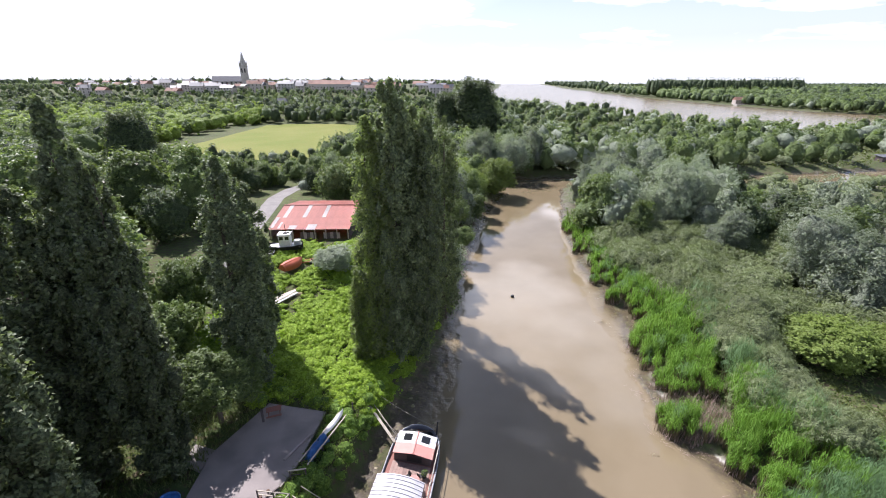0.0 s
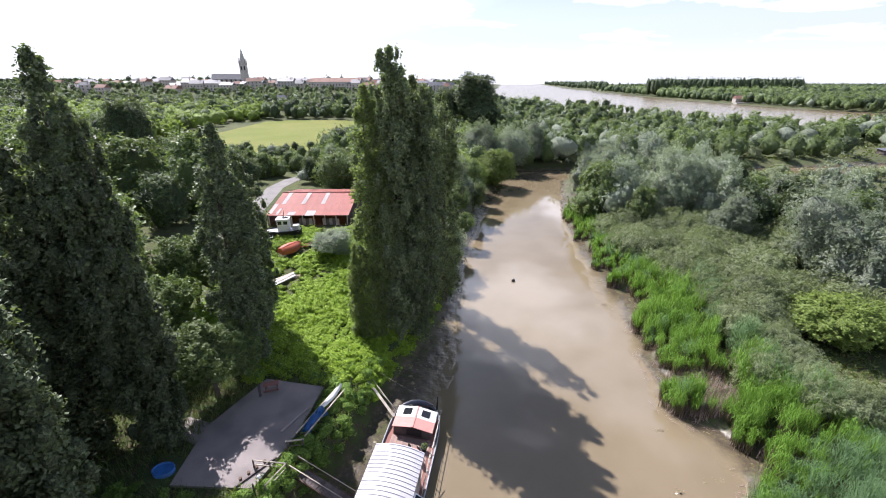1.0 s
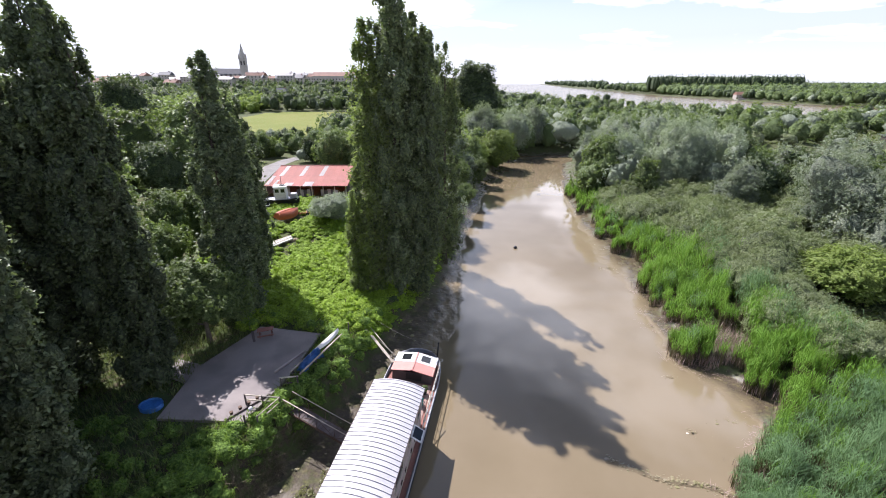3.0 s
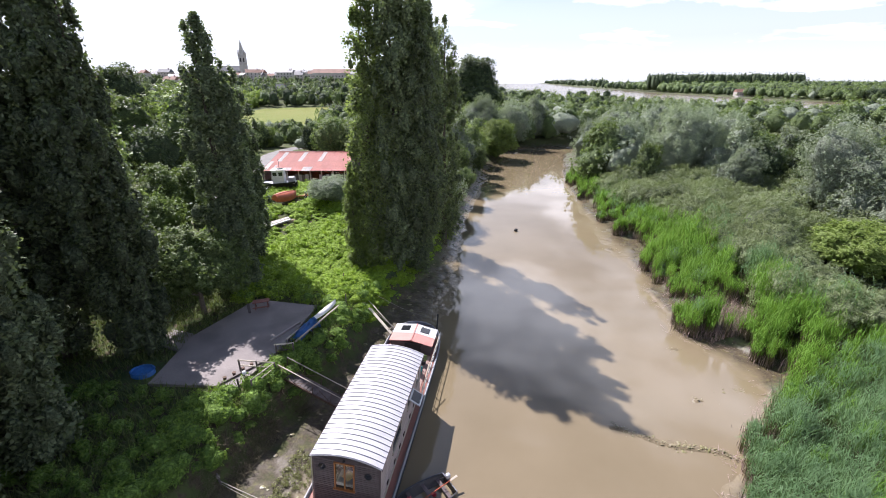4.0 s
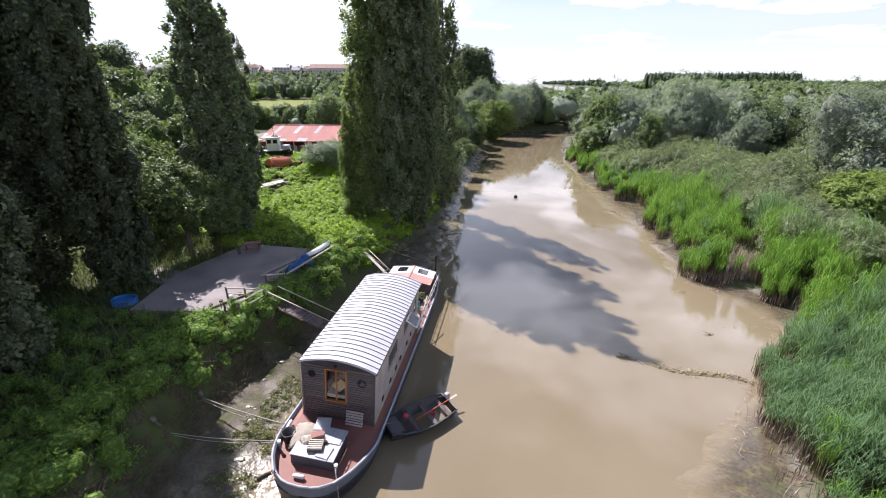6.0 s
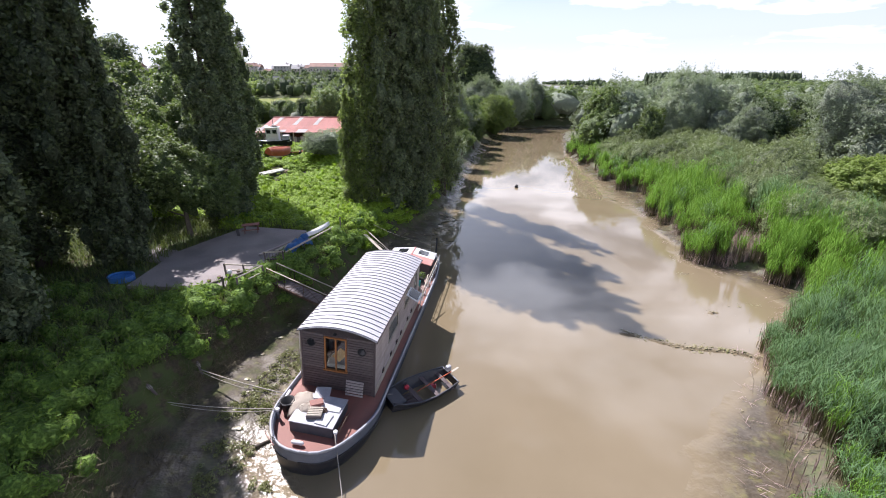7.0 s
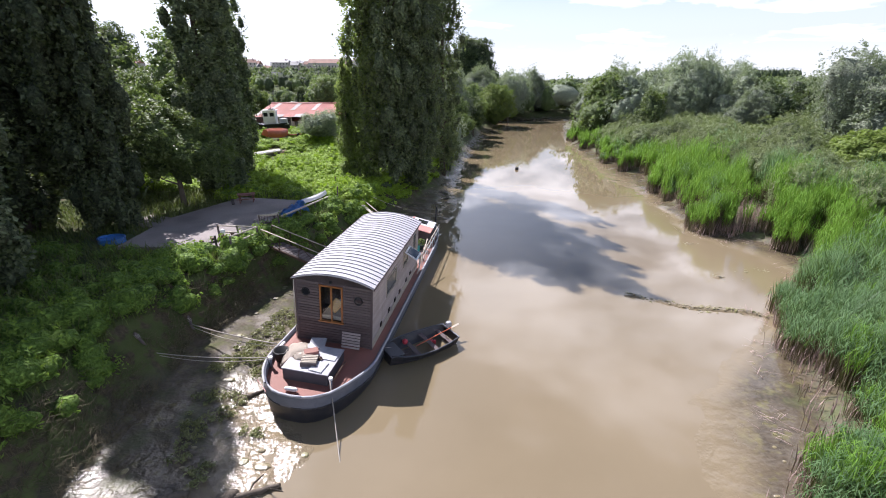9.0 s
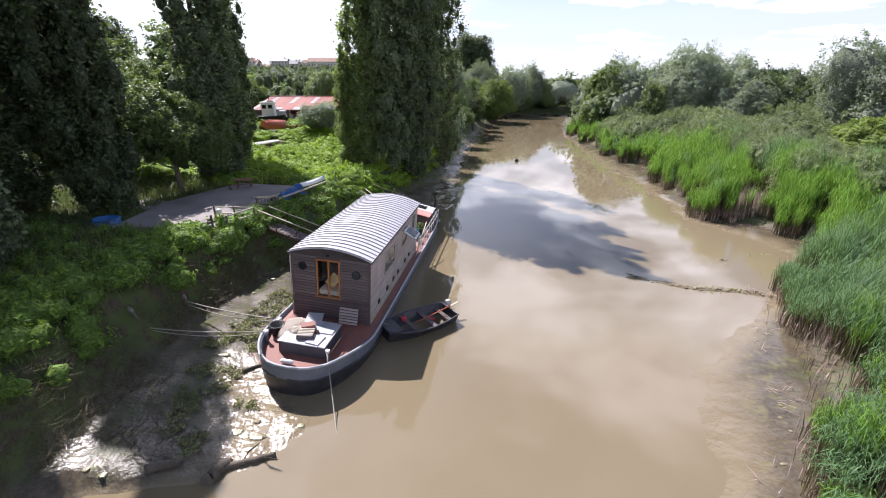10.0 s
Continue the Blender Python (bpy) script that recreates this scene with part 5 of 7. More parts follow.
def build_houseboat():
    b = empty("houseboat", BOAT, "grey hulled barge houseboat with timber cabin and pale arched roof", "boat")
    black_top = lambda y: 0.56 + 0.38 * float(smooth(-0.4, -3.6, y))
    part("lower_hull", loft([ring(0.72, 0.94, lambda y: -0.7), ring(0.95, 0.985, lambda y: -0.15), ring(0.985, 0.997, lambda y: black_top(y) * 0.6), ring(0.992, 1.0, black_top)], bottom=True), HULL_BLACK, b, "black painted lower hull")
    part("topside", loft([ring(0.990, 1.0, lambda y: black_top(y) - 0.01), ring(1.0, 1.0, lambda y: sheer(y) - 0.1), ring(1.0, 1.0, sheer), ring(0.955, 0.993, sheer), ring(0.95, 0.99, lambda y: sheer(y) - 0.45)]), HULL_GREY, b, "blue grey painted topside")
    out = ring(1.0, 1.0, lambda y: sheer(y))
    part("rim", tube([Vector(p) + Vector((0, 0, 0.02)) for p in out + out[:2]], 0.06, 6), RIM_PAINT, b, "pale grey rounded rim")
    part("rubbing_strake", tube([Vector((p[0] * 1.012, p[1], p[2])) for p in ring(1.0, 1.0, black_top)] , 0.035, 6), HULL_BLACK, b)
    deck = bmesh.new()
    deck.faces.new([deck.verts.new(p) for p in ring(0.95, 0.99, lambda y: 1.0 + 0.12 * float(smooth(-0.4, -3.6, y)))])
    part("deck", deck, DECK_RED, b, "red oxide painted deck")
    for sx in (-0.9, 0.95):
        hole = box((0.24, 0.1, 0.24), at(sx, -4.42 + 0.30 * abs(sx) ** 1.6, 1.02, -8, 0, 28 * sx), 0.03)
        part("hawse_hole", hole, BLACK, b)
    part("name_strip", box((0.95, 0.02, 0.05), at(-1.72, -3.83, 1.12, 0, 0, -38)), PINK_RED, b)
    # cabin shell: walls behind the boards
    L, H0, H1, W = 10.4, 1.0, 4.5, 1.94
    part("rear_wall", box((2 * W, 0.08, H1 - H0), at(0, L - 0.04, (H0 + H1) / 2)), TIMBER_DARK, b)
    part("side_wall", box((0.06, L - 0.1, H1 - H0 + 0.02), at(-W + 0.05, L / 2, (H0 + H1) / 2)), TIMBER_DARK, b)
    part("side_wall", box((0.06, L - 0.1, H1 - H0 + 0.02), at(W - 0.05, L / 2, (H0 + H1) / 2)), TIMBER_DARK, b)
    wx0, wx1, wz0, wz1 = -0.72, 0.48, 2.32, 4.32
    front = bmesh.new()
    add_box(front, (wx0 + W - 0.05, 0.06, H1 - H0), at((wx0 - W + 0.05) / 2, 0.06, (H0 + H1) / 2))
    add_box(front, (W - wx1 - 0.05, 0.06, H1 - H0), at((wx1 + W - 0.05) / 2, 0.06, (H0 + H1) / 2))
    add_box(front, (wx1 - wx0, 0.06, wz0 - H0), at((wx0 + wx1) / 2, 0.06, (H0 + wz0) / 2))
    add_box(front, (wx1 - wx0, 0.06, 0.2), at((wx0 + wx1) / 2, 0.06, wz1 + 0.1))
    part("front_wall", front, TIMBER_DARK, b)
    # arched gable head
    head = bmesh.new()
    n = 16
    top = [(-W + 2 * W * i / n, arc_z(-W + 2 * W * i / n) - 0.005) for i in range(n + 1)]
    lo = [head.verts.new((x, 0.02, 4.46)) for x, z in top]
    hi = [head.verts.new((x, 0.02, z)) for x, z in top]
    for i in range(n):
        head.faces.new((lo[i], lo[i + 1], hi[i + 1], hi[i]))
    bmesh.ops.solidify(head, geom=head.faces[:], thickness=0.05)
    part("gable_head", head, TIMBER_GREY, b)
    # horizontal boards, front face and much paler starboard side
    step = 0.15
    lengths = {}

    def board(length, m, mat, along_y=False):
        key = (round(length, 3), mat.name, along_y)
        if key not in lengths:
            size = (0.035, length, step - 0.012) if along_y else (length, 0.035, step - 0.012)
            lengths[key] = unit_mesh("board", size, mat)
        shared("board", lengths[key], b, m)

    z = H0 + step / 2
    while z < 4.5:
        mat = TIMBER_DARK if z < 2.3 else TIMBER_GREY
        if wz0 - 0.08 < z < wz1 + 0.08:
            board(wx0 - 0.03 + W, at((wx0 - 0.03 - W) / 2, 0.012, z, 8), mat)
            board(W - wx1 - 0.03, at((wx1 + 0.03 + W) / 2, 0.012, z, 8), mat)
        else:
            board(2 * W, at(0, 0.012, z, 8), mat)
        z += step
    holes = ((2.55, 4.55, 2.75, 3.75), (6.15, 7.35, 2.95, 3.95), (8.75, 9.6, 2.85, 4.1))
    z = H0 + step / 2
    while z < 4.5:
        y0, cuts = 0.02, [h for h in holes if h[2] - 0.06 < z < h[3] + 0.06]
        for c in cuts + [(L - 0.02, L, 0, 9)]:
            ln = c[0] - y0
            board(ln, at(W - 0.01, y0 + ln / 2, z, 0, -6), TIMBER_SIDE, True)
            y0 = c[1]
        z += step
    part("skirting_board", box((0.05, L, 0.42), at(W + 0.02, L / 2, 1.24)), TIMBER_PALE, b, "pale lower board")
    for x, y in ((-W, -0.01), (W + 0.005, -0.005)):
        part("corner_post", box((0.09, 0.09, H1 - H0 + 0.02), at(x, y + 0.02, (H0 + H1) / 2), 0.01), TIMBER_DARK, b)
    part("drip_chain", tube([(-W - 0.06, -0.06, 4.45), (-W - 0.07, -0.08, 3.0), (-W - 0.06, -0.06, 1.1)], 0.025, 5), ROPE, b)
    # the two-leaf window
    w = part("window", box((wx1 - wx0, 0.09, 0.07), at((wx0 + wx1) / 2, 0.0, wz1 - 0.03)), VARNISH, b, "tall two-leaf window in an orange frame")
    part("sill", box((wx1 - wx0 + 0.1, 0.16, 0.06), at((wx0 + wx1) / 2, -0.03, wz0 + 0.02)), VARNISH, w)
    for x in (wx0 + 0.04, (wx0 + wx1) / 2 + 0.02, wx1 - 0.04):
        part("stile", box((0.075, 0.08, wz1 - wz0), at(x, -0.005, (wz0 + wz1) / 2), 0.008), VARNISH, w)
    for x0, x1 in ((wx0 + 0.07, (wx0 + wx1) / 2 - 0.01), ((wx0 + wx1) / 2 + 0.06, wx1 - 0.07)):
        p = part("pane", box((x1 - x0, 0.012, wz1 - wz0 - 0.1), at((x0 + x1) / 2, 0.035, (wz0 + wz1) / 2)), PANE, w)
        p.visible_shadow = False
    inner = bmesh.new()
    add_box(inner, (wx1 - wx0 + 1.0, 0.05, 2.6), at((wx0 + wx1) / 2, 1.7, 3.2))
    add_box(inner, (wx1 - wx0 + 1.0, 1.6, 0.05), at((wx0 + wx1) / 2, 0.9, wz0 - 0.05))
    part("room_lining", inner, TIMBER_DARK, b)
    part("bed_cover", box((1.2, 0.9, 0.25), at(-0.12, 0.65, wz0 + 0.12), 0.06), CANVAS, b, "pale bed cover behind the window")
    part("blind", box((0.5, 0.03, 0.75), at(0.02, 0.25, 3.15, 0, 38, 0), 0.005), solid("yellow paper", (0.75, 0.5, 0.2), 0.7), b, "yellowish paper blind behind the glass")
    # portholes
    for x, zz in ((-1.42, 3.85), (1.28, 3.72)):
        rimv = [(x + 0.2 * math.cos(a), -0.02, zz + 0.2 * math.sin(a)) for a in np.linspace(0, math.tau, 21)]
        ph = part("porthole", tube(rimv, 0.035, 6), BLACK, b, "round porthole with a dark rim")
        disc = bmesh.new()
        disc.faces.new([disc.verts.new(p) for p in rimv[:-1]])
        part("glass", disc, GLASS, ph)
    part("lamp_hood", box((0.14, 0.12, 0.1), at(-0.1, -0.06, 4.56), 0.02), BLACK, b)
    # windows of the starboard side
    for k, (y0, y1, z0, z1) in enumerate(holes):
        wn = part("side_window", box((0.05, y1 - y0 + 0.1, 0.06), at(W, (y0 + y1) / 2, z1)), TIMBER_PALE, b)
        part("window_sill", box((0.1, y1 - y0 + 0.1, 0.06), at(W + 0.02, (y0 + y1) / 2, z0)), TIMBER_PALE, wn)
        for y in (y0, y1):
            part("stile", box((0.05, 0.06, z1 - z0), at(W, y, (z0 + z1) / 2)), TIMBER_PALE, wn)
        part("pane", box((0.02, y1 - y0, z1 - z0), at(W - 0.015, (y0 + y1) / 2, (z0 + z1) / 2)), GLASS, wn)
    fl = part("open_flap", box((0.9, 1.2, 0.05), at(W + 0.48, 6.75, 3.72, 0, 28, 0), 0.01), WHITE, b, "white window flap propped open")
    part("flap_pane", box((0.66, 0.95, 0.02), at(W + 0.50, 6.75, 3.755, 0, 28, 0)), GLASS, fl)
    for y in (1.55, 3.1, 4.35, 5.4, 7.1, 8.2):
        part("low_window", box((0.05, 0.3, 0.24), at(W + 0.03, y, 1.62), 0.02), GLASS, b)
    # roof with standing seams
    part("roof", arch_sheet(-0.12, L + 0.15), ROOF_METAL, b, "pale arched sheet metal roof with raised seams")
    seam = mesh_of(part("roof_seam", arch_sheet(-0.012, 0.012, 0.05, 0.04, 2.085), ROOF_SEAM))
    shadow_gap = (L + 0.1) / 27
    for i in range(28):
        shared("roof_seam", seam, b, at(0, -0.08 + i * shadow_gap, 0))
    for sx in (-1, 1):
        part("eaves_trim", box((0.05, L + 0.27, 0.10), at(sx * 2.09, L / 2, 4.5), 0.01), TIMBER_DARK, b)
    # foredeck: hatch with lids, tarpaulin and gear
    hx = part("hatch", box((2.1, 1.9, 0.62), at(-0.05, -2.2, 1.36, 0, 0, 0), 0.03), HATCH_SIDE, b, "dark steel hatch with pale lids on the foredeck")
    part("hatch_cover", box((2.16, 1.96, 0.05), at(-0.05, -2.2, 1.70), 0.015), RIM_PAINT, hx)
    part("hatch_lid", box((1.0, 0.85, 0.06), at(0.45, -1.78, 1.76, 2, 0, 0), 0.015), RIM_PAINT, hx)
    part("hatch_lid", box((0.75, 0.75, 0.06), at(-0.35, -1.15, 1.78, 6, 0, 12), 0.015), RIM_PAINT, hx)
    part("hatch_lid", box((0.62, 0.7, 0.05), at(0.42, -2.75, 1.755, 0, 0, -6), 0.015), RIM_PAINT, hx)
    for i in range(5):
        part("ladder_rung", tube([(1.05, -3.0 + i * 0.28, 1.10), (1.28, -3.0 + i * 0.28, 1.5)], 0.025, 5), IRON, hx)
    part("rail_bar", tube([(1.28, -3.05, 1.5), (1.28, -1.8, 1.5)], 0.025, 5), IRON, hx)
    return b


def cloth(nx, ny, sx, sy, seed, amp=0.08, drape=0.0):
    """A crumpled sheet, with thickness."""
    bm = bmesh.new()
    g = [[bm.verts.new((sx * (i / nx - 0.5), sy * (j / ny - 0.5), amp * (noise.noise(Vector((i * 0.55, j * 0.55, seed))) * 1.2) - drape * (abs(i / nx - 0.5) ** 3 + abs(j / ny - 0.5) ** 3) * 8)) for j in range(ny + 1)] for i in range(nx + 1)]
    for i in range(nx):
        for j in range(ny):
            bm.faces.new((g[i][j], g[i + 1][j], g[i + 1][j + 1], g[i][j + 1])).smooth = True
    bmesh.ops.solidify(bm, geom=bm.faces[:], thickness=0.012)
    return bm


def on_boat(name, local, label, category, group=""):
    return empty(name, BOAT @ local, label, category, group)


def build_boat_gear():
    e = on_boat("tarpaulin", at(-1.0, -1.75, 1.77, 0, 3, 10), "crumpled pale cream tarpaulin laid over the hatch", "tarpaulin")
    part("sheet", cloth(12, 12, 1.25, 1.6, 2.5, 0.09, 0.25), CANVAS, e)
    part("fold", cloth(10, 8, 0.8, 0.7, 6.5, 0.1, 0.2), CANVAS, e).matrix_basis = at(0.25, -0.5, 0.1, 0, 0, 20)
    e = on_boat("wooden_crate", at(-0.1, -2.55, 1.725, 0, 0, 12), "open brown wooden crate with slatted top", "crate")
    part("side", box((0.7, 0.03, 0.2), at(0, -0.3, 0.1)), TIMBER_GREY, e)
    part("side", box((0.7, 0.03, 0.2), at(0, 0.3, 0.1)), TIMBER_GREY, e)
    part("end", box((0.03, 0.57, 0.2), at(-0.335, 0, 0.1)), TIMBER_GREY, e)
    part("end", box((0.03, 0.57, 0.2), at(0.335, 0, 0.1)), TIMBER_GREY, e)
    for i in range(5):
        part("slat", box((0.68, 0.07, 0.02), at(0, -0.24 + 0.12 * i, 0.215)), TIMBER_PALE, e)
    e = on_boat("red_tool_box", at(-0.3, -1.95, 1.725, 0, 0, 35), "small faded red box beside the crate", "box")
    part("body", box((0.6, 0.35, 0.18), at(0, 0, 0.09), 0.02), PINK_RED, e)
    part("lid", box((0.62, 0.37, 0.03), at(0, 0, 0.2), 0.01), DECK_RED, e)
    e = on_boat("coiled_rope", at(0.18, -2.25, 1.725), "small heap of coiled dark rope", "rope")
    part("coil", tube([(0.2 * (1 - i / 70) * math.cos(i * 0.6), 0.2 * (1 - i / 70) * math.sin(i * 0.6), 0.03 + 0.0025 * i) for i in range(48)], 0.022, 5), IRON, e)
    e = on_boat("tub", at(-1.85, -1.9, 1.05), "black plastic tub standing by the bulwark", "tub")
    part("body", loft([[(r * math.cos(a), r * math.sin(a), z) for a in np.linspace(0, math.tau, 18, endpoint=False)] for r, z in ((0.24, 0), (0.33, 0.55), (0.36, 0.58), (0.3, 0.58), (0.22, 0.06))], top=True, bottom=True), BLACK, e)
    part("hoop", tube([(0.36 * math.cos(a), 0.36 * math.sin(a), 0.56) for a in np.linspace(0, math.tau, 19)], 0.025, 5), BLACK, e)
    e = on_boat("slatted_bench", at(0.95, -0.32, 1.0, -14, 0, 0), "grey slatted wooden bench leaning on the cabin front", "bench")
    for x in (-0.42, 0.42):
        part("leg", box((0.06, 0.08, 0.95), at(x, 0.05, 0.47)), TIMBER_GREY, e)
    for i in range(6):
        part("slat", box((0.95, 0.03, 0.1), at(0, -0.01, 0.18 + 0.145 * i), 0.008), TIMBER_SIDE, e)
    for x, y, white in ((1.18, -3.22, True), (-2.0, -2.55, True)):
        e = on_boat("bollard", at(x, y, 1.1), "short steel bollard with a white cap", "bollard", "bollards")
        part("post", tube([(0, 0, 0), (0, 0, 0.48)], 0.07, 10), HULL_GREY, e)
        part("cap", tube([(0, 0, 0.46), (0, 0, 0.58)], 0.095, 10), WHITE, e)
    e = on_boat("fender", at(-0.35, -3.85, 1.18), "white plastic fender lying in the bow", "fender")
    part("body", tube([(-0.3, 0, 0.08), (-0.25, 0, 0.08), (-0.18, 0, 0.08), (0.18, 0, 0.08), (0.25, 0, 0.08), (0.3, 0, 0.08)], [0.03, 0.08, 0.1, 0.1, 0.08, 0.03], 10), WHITE, e)
    e = on_boat("fender", at(-2.25, -1.1, 1.18, 0, 0, 95), "white plastic fender lying by the rim", "fender")
    part("body", tube([(-0.3, 0, 0.08), (-0.25, 0, 0.08), (-0.18, 0, 0.08), (0.18, 0, 0.08), (0.25, 0, 0.08), (0.3, 0, 0.08)], [0.03, 0.08, 0.1, 0.1, 0.08, 0.03], 10), WHITE, e)
    # after deck
    e = on_boat("deck_house", at(0, 16.1, 1.0), "low faded red deckhouse with white rear roof and skylights", "deckhouse")
    part("wall", box((3.7, 2.6, 1.0), at(0, 0.45, 0.5), 0.02), TIMBER_DARK, e)
    for sx in (-1, 1):
        r = part("roof", box((2.05, 1.3, 0.06), at(sx * 0.98, -0.32, 1.2, 0, sx * 9, 0), 0.01), PINK_RED, e, "faded red sloping roof panel")
        part("batten", box((0.05, 1.3, 0.05), at(sx * 1.9, -0.32, 1.08)), TIMBER_PALE, r)
        w = part("rear_roof", box((2.05, 1.5, 0.06), at(sx * 0.98, 1.1, 1.2, 0, sx * 9, 0), 0.01), WHITE, e, "white rear roof panel")
        part("skylight", box((0.85, 0.85, 0.05), at(sx * 0.92, 1.1, 1.25, 0, sx * 9, 0), 0.01), GLASS, w)
    part("ridge", box((0.14, 2.85, 0.06), at(0, 0.43, 1.4), 0.02), PINK_RED, e)
    part("hatchway", box((1.5, 0.06, 0.7), at(0.2, -0.87, 0.6)), BLACK, e)
    e = on_boat("well_deck", at(0, 12.9, 1.02), "brownish sunken seating deck behind the cabin", "deck")
    for i in range(12):
        part("plank", box((0.3, 4.4, 0.04), at(-1.76 + 0.32 * i, 0, 0.02), 0.004), solid("deck plank", (0.36, 0.24, 0.2), 0.7, piece=0.15) if i == 0 else bpy.data.materials["deck plank"], e)
    e = on_boat("round_table", at(0.75, 12.9, 1.06), "round table with a pinkish top", "table")
    part("top", tube([(0, 0, 0.7), (0, 0, 0.74)], 0.48, 20), PINK_RED, e)
    part("stem", tube([(0, 0, 0), (0, 0, 0.7)], 0.04, 8), BLACK, e)
    part("foot", tube([(0, 0, 0), (0, 0, 0.03)], 0.25, 14), BLACK, e)
    chair_spots = ((1.45, 12.5, 200, TEAL, "teal plastic garden chair on the after deck"), (0.2, 12.3, 30, BLACK, "dark folding chair on the after deck"), (1.15, 13.6, 150, BLACK, "dark folding chair on the after deck"), (0.05, 13.3, -40, BLACK, "dark folding chair on the after deck"))
    for x, y, turn, mat, words in chair_spots:
        e = on_boat("deck_chair", at(x, y, 1.06, 0, 0, turn), words, "chair", "chairs on the after deck")
        part("seat", box((0.42, 0.42, 0.04), at(0, 0, 0.44), 0.015), mat, e)
        part("backrest", box((0.42, 0.04, 0.45), at(0, 0.21, 0.7, -10), 0.015), mat, e)
        for sx in (-0.18, 0.18):
            for sy in (-0.18, 0.18):
                part("leg", box((0.03, 0.03, 0.44), at(sx, sy, 0.22)), mat, e)
    e = on_boat("storage_bags", at(-1.5, 12.2, 1.06), "pile of dark bags and a pinkish bundle", "bags")
    for x, y, z, r, mat in ((0, 0, 0.25, 0.32, BLACK), (0.1, 0.6, 0.22, 0.3, PINK_RED), (-0.15, -0.55, 0.2, 0.3, BLACK), (0.05, 0.3, 0.5, 0.24, HULL_GREY)):
        bm = bmesh.new()
        bmesh.ops.create_icosphere(bm, subdivisions=2, radius=r)
        for v in bm.verts:
            v.co *= 1 + 0.3 * noise.noise(v.co * 4 + Vector((x, y, z)) * 9)
            v.co.z *= 0.8
        bmesh.ops.translate(bm, vec=(x, y, z), verts=bm.verts)
        part("bag", bm, mat, e)
    e = on_boat("flower_tub", at(1.5, 13.9, 1.06), "planted dark tub on the after deck", "planter")
    part("pot", tube([(0, 0, 0), (0, 0, 0.4)], [0.2, 0.26], 12), BLACK, e)
    part("leaves", _leaf_ball(0.35, 60), BROAD_LEAF, e)
    e = on_boat("guard_rail", at(2.3, 0, 1.15), "white and pale wood guard rail along the side deck", "rail")
    for y in np.arange(9.6, 17.6, 1.0):
        part("post", box((0.05, 0.05, 0.95), at(0, y, 0.47)), WHITE, e)
    part("top_rail", tube([(0, 9.6, 0.95), (0, 17.5, 0.95)], 0.035, 6), TIMBER_PALE, e)
    part("mid_rail", tube([(0, 9.6, 0.5), (0, 17.5, 0.5)], 0.022, 6), WHITE, e)
    part("brace", tube([(0, 9.0, 0.1), (0, 12.2, 1.5)], 0.04, 6), TIMBER_PALE, e)
    e = on_boat("stern_cover", at(0, 18.6, 1.2), "dark crumpled net and canvas heaped on the stern", "net")
    part("heap", cloth(16, 12, 3.0, 1.5, 9.1, 0.28, 0.5), BLACK, e).matrix_basis = at(0, 0, 0.4)
    part("spar", tube([(-1.2, -0.3, 0.35), (1.3, 0.5, 0.6)], 0.04, 6), IRON, e)
    e = on_boat("stern_post", at(1.75, 18.9, 1.1), "thin black mooring post at the stern", "post")
    part("post", tube([(0, 0, 0), (0, 0, 2.0)], [0.09, 0.07], 8), BLACK, e)
    part("cap", tube([(0, 0, 1.98), (0, 0, 2.12)], [0.10, 0.04], 8), BLACK, e)


def _leaf_ball(r, n):
    rng = np.random.default_rng(3)
    d = rng.normal(size=(n, 3))
    d /= np.linalg.norm(d, axis=1)[:, None]
    v = leaves_on(d * r * 0.8 + np.array([0, 0, 0.6]), d, 0.12, 0.06, rng)
    bm = bmesh.new()
    for i in range(0, len(v), 4):
        bm.faces.new([bm.verts.new(p) for p in v[i:i + 4]])
    return bm


build_houseboat()
build_boat_gear()


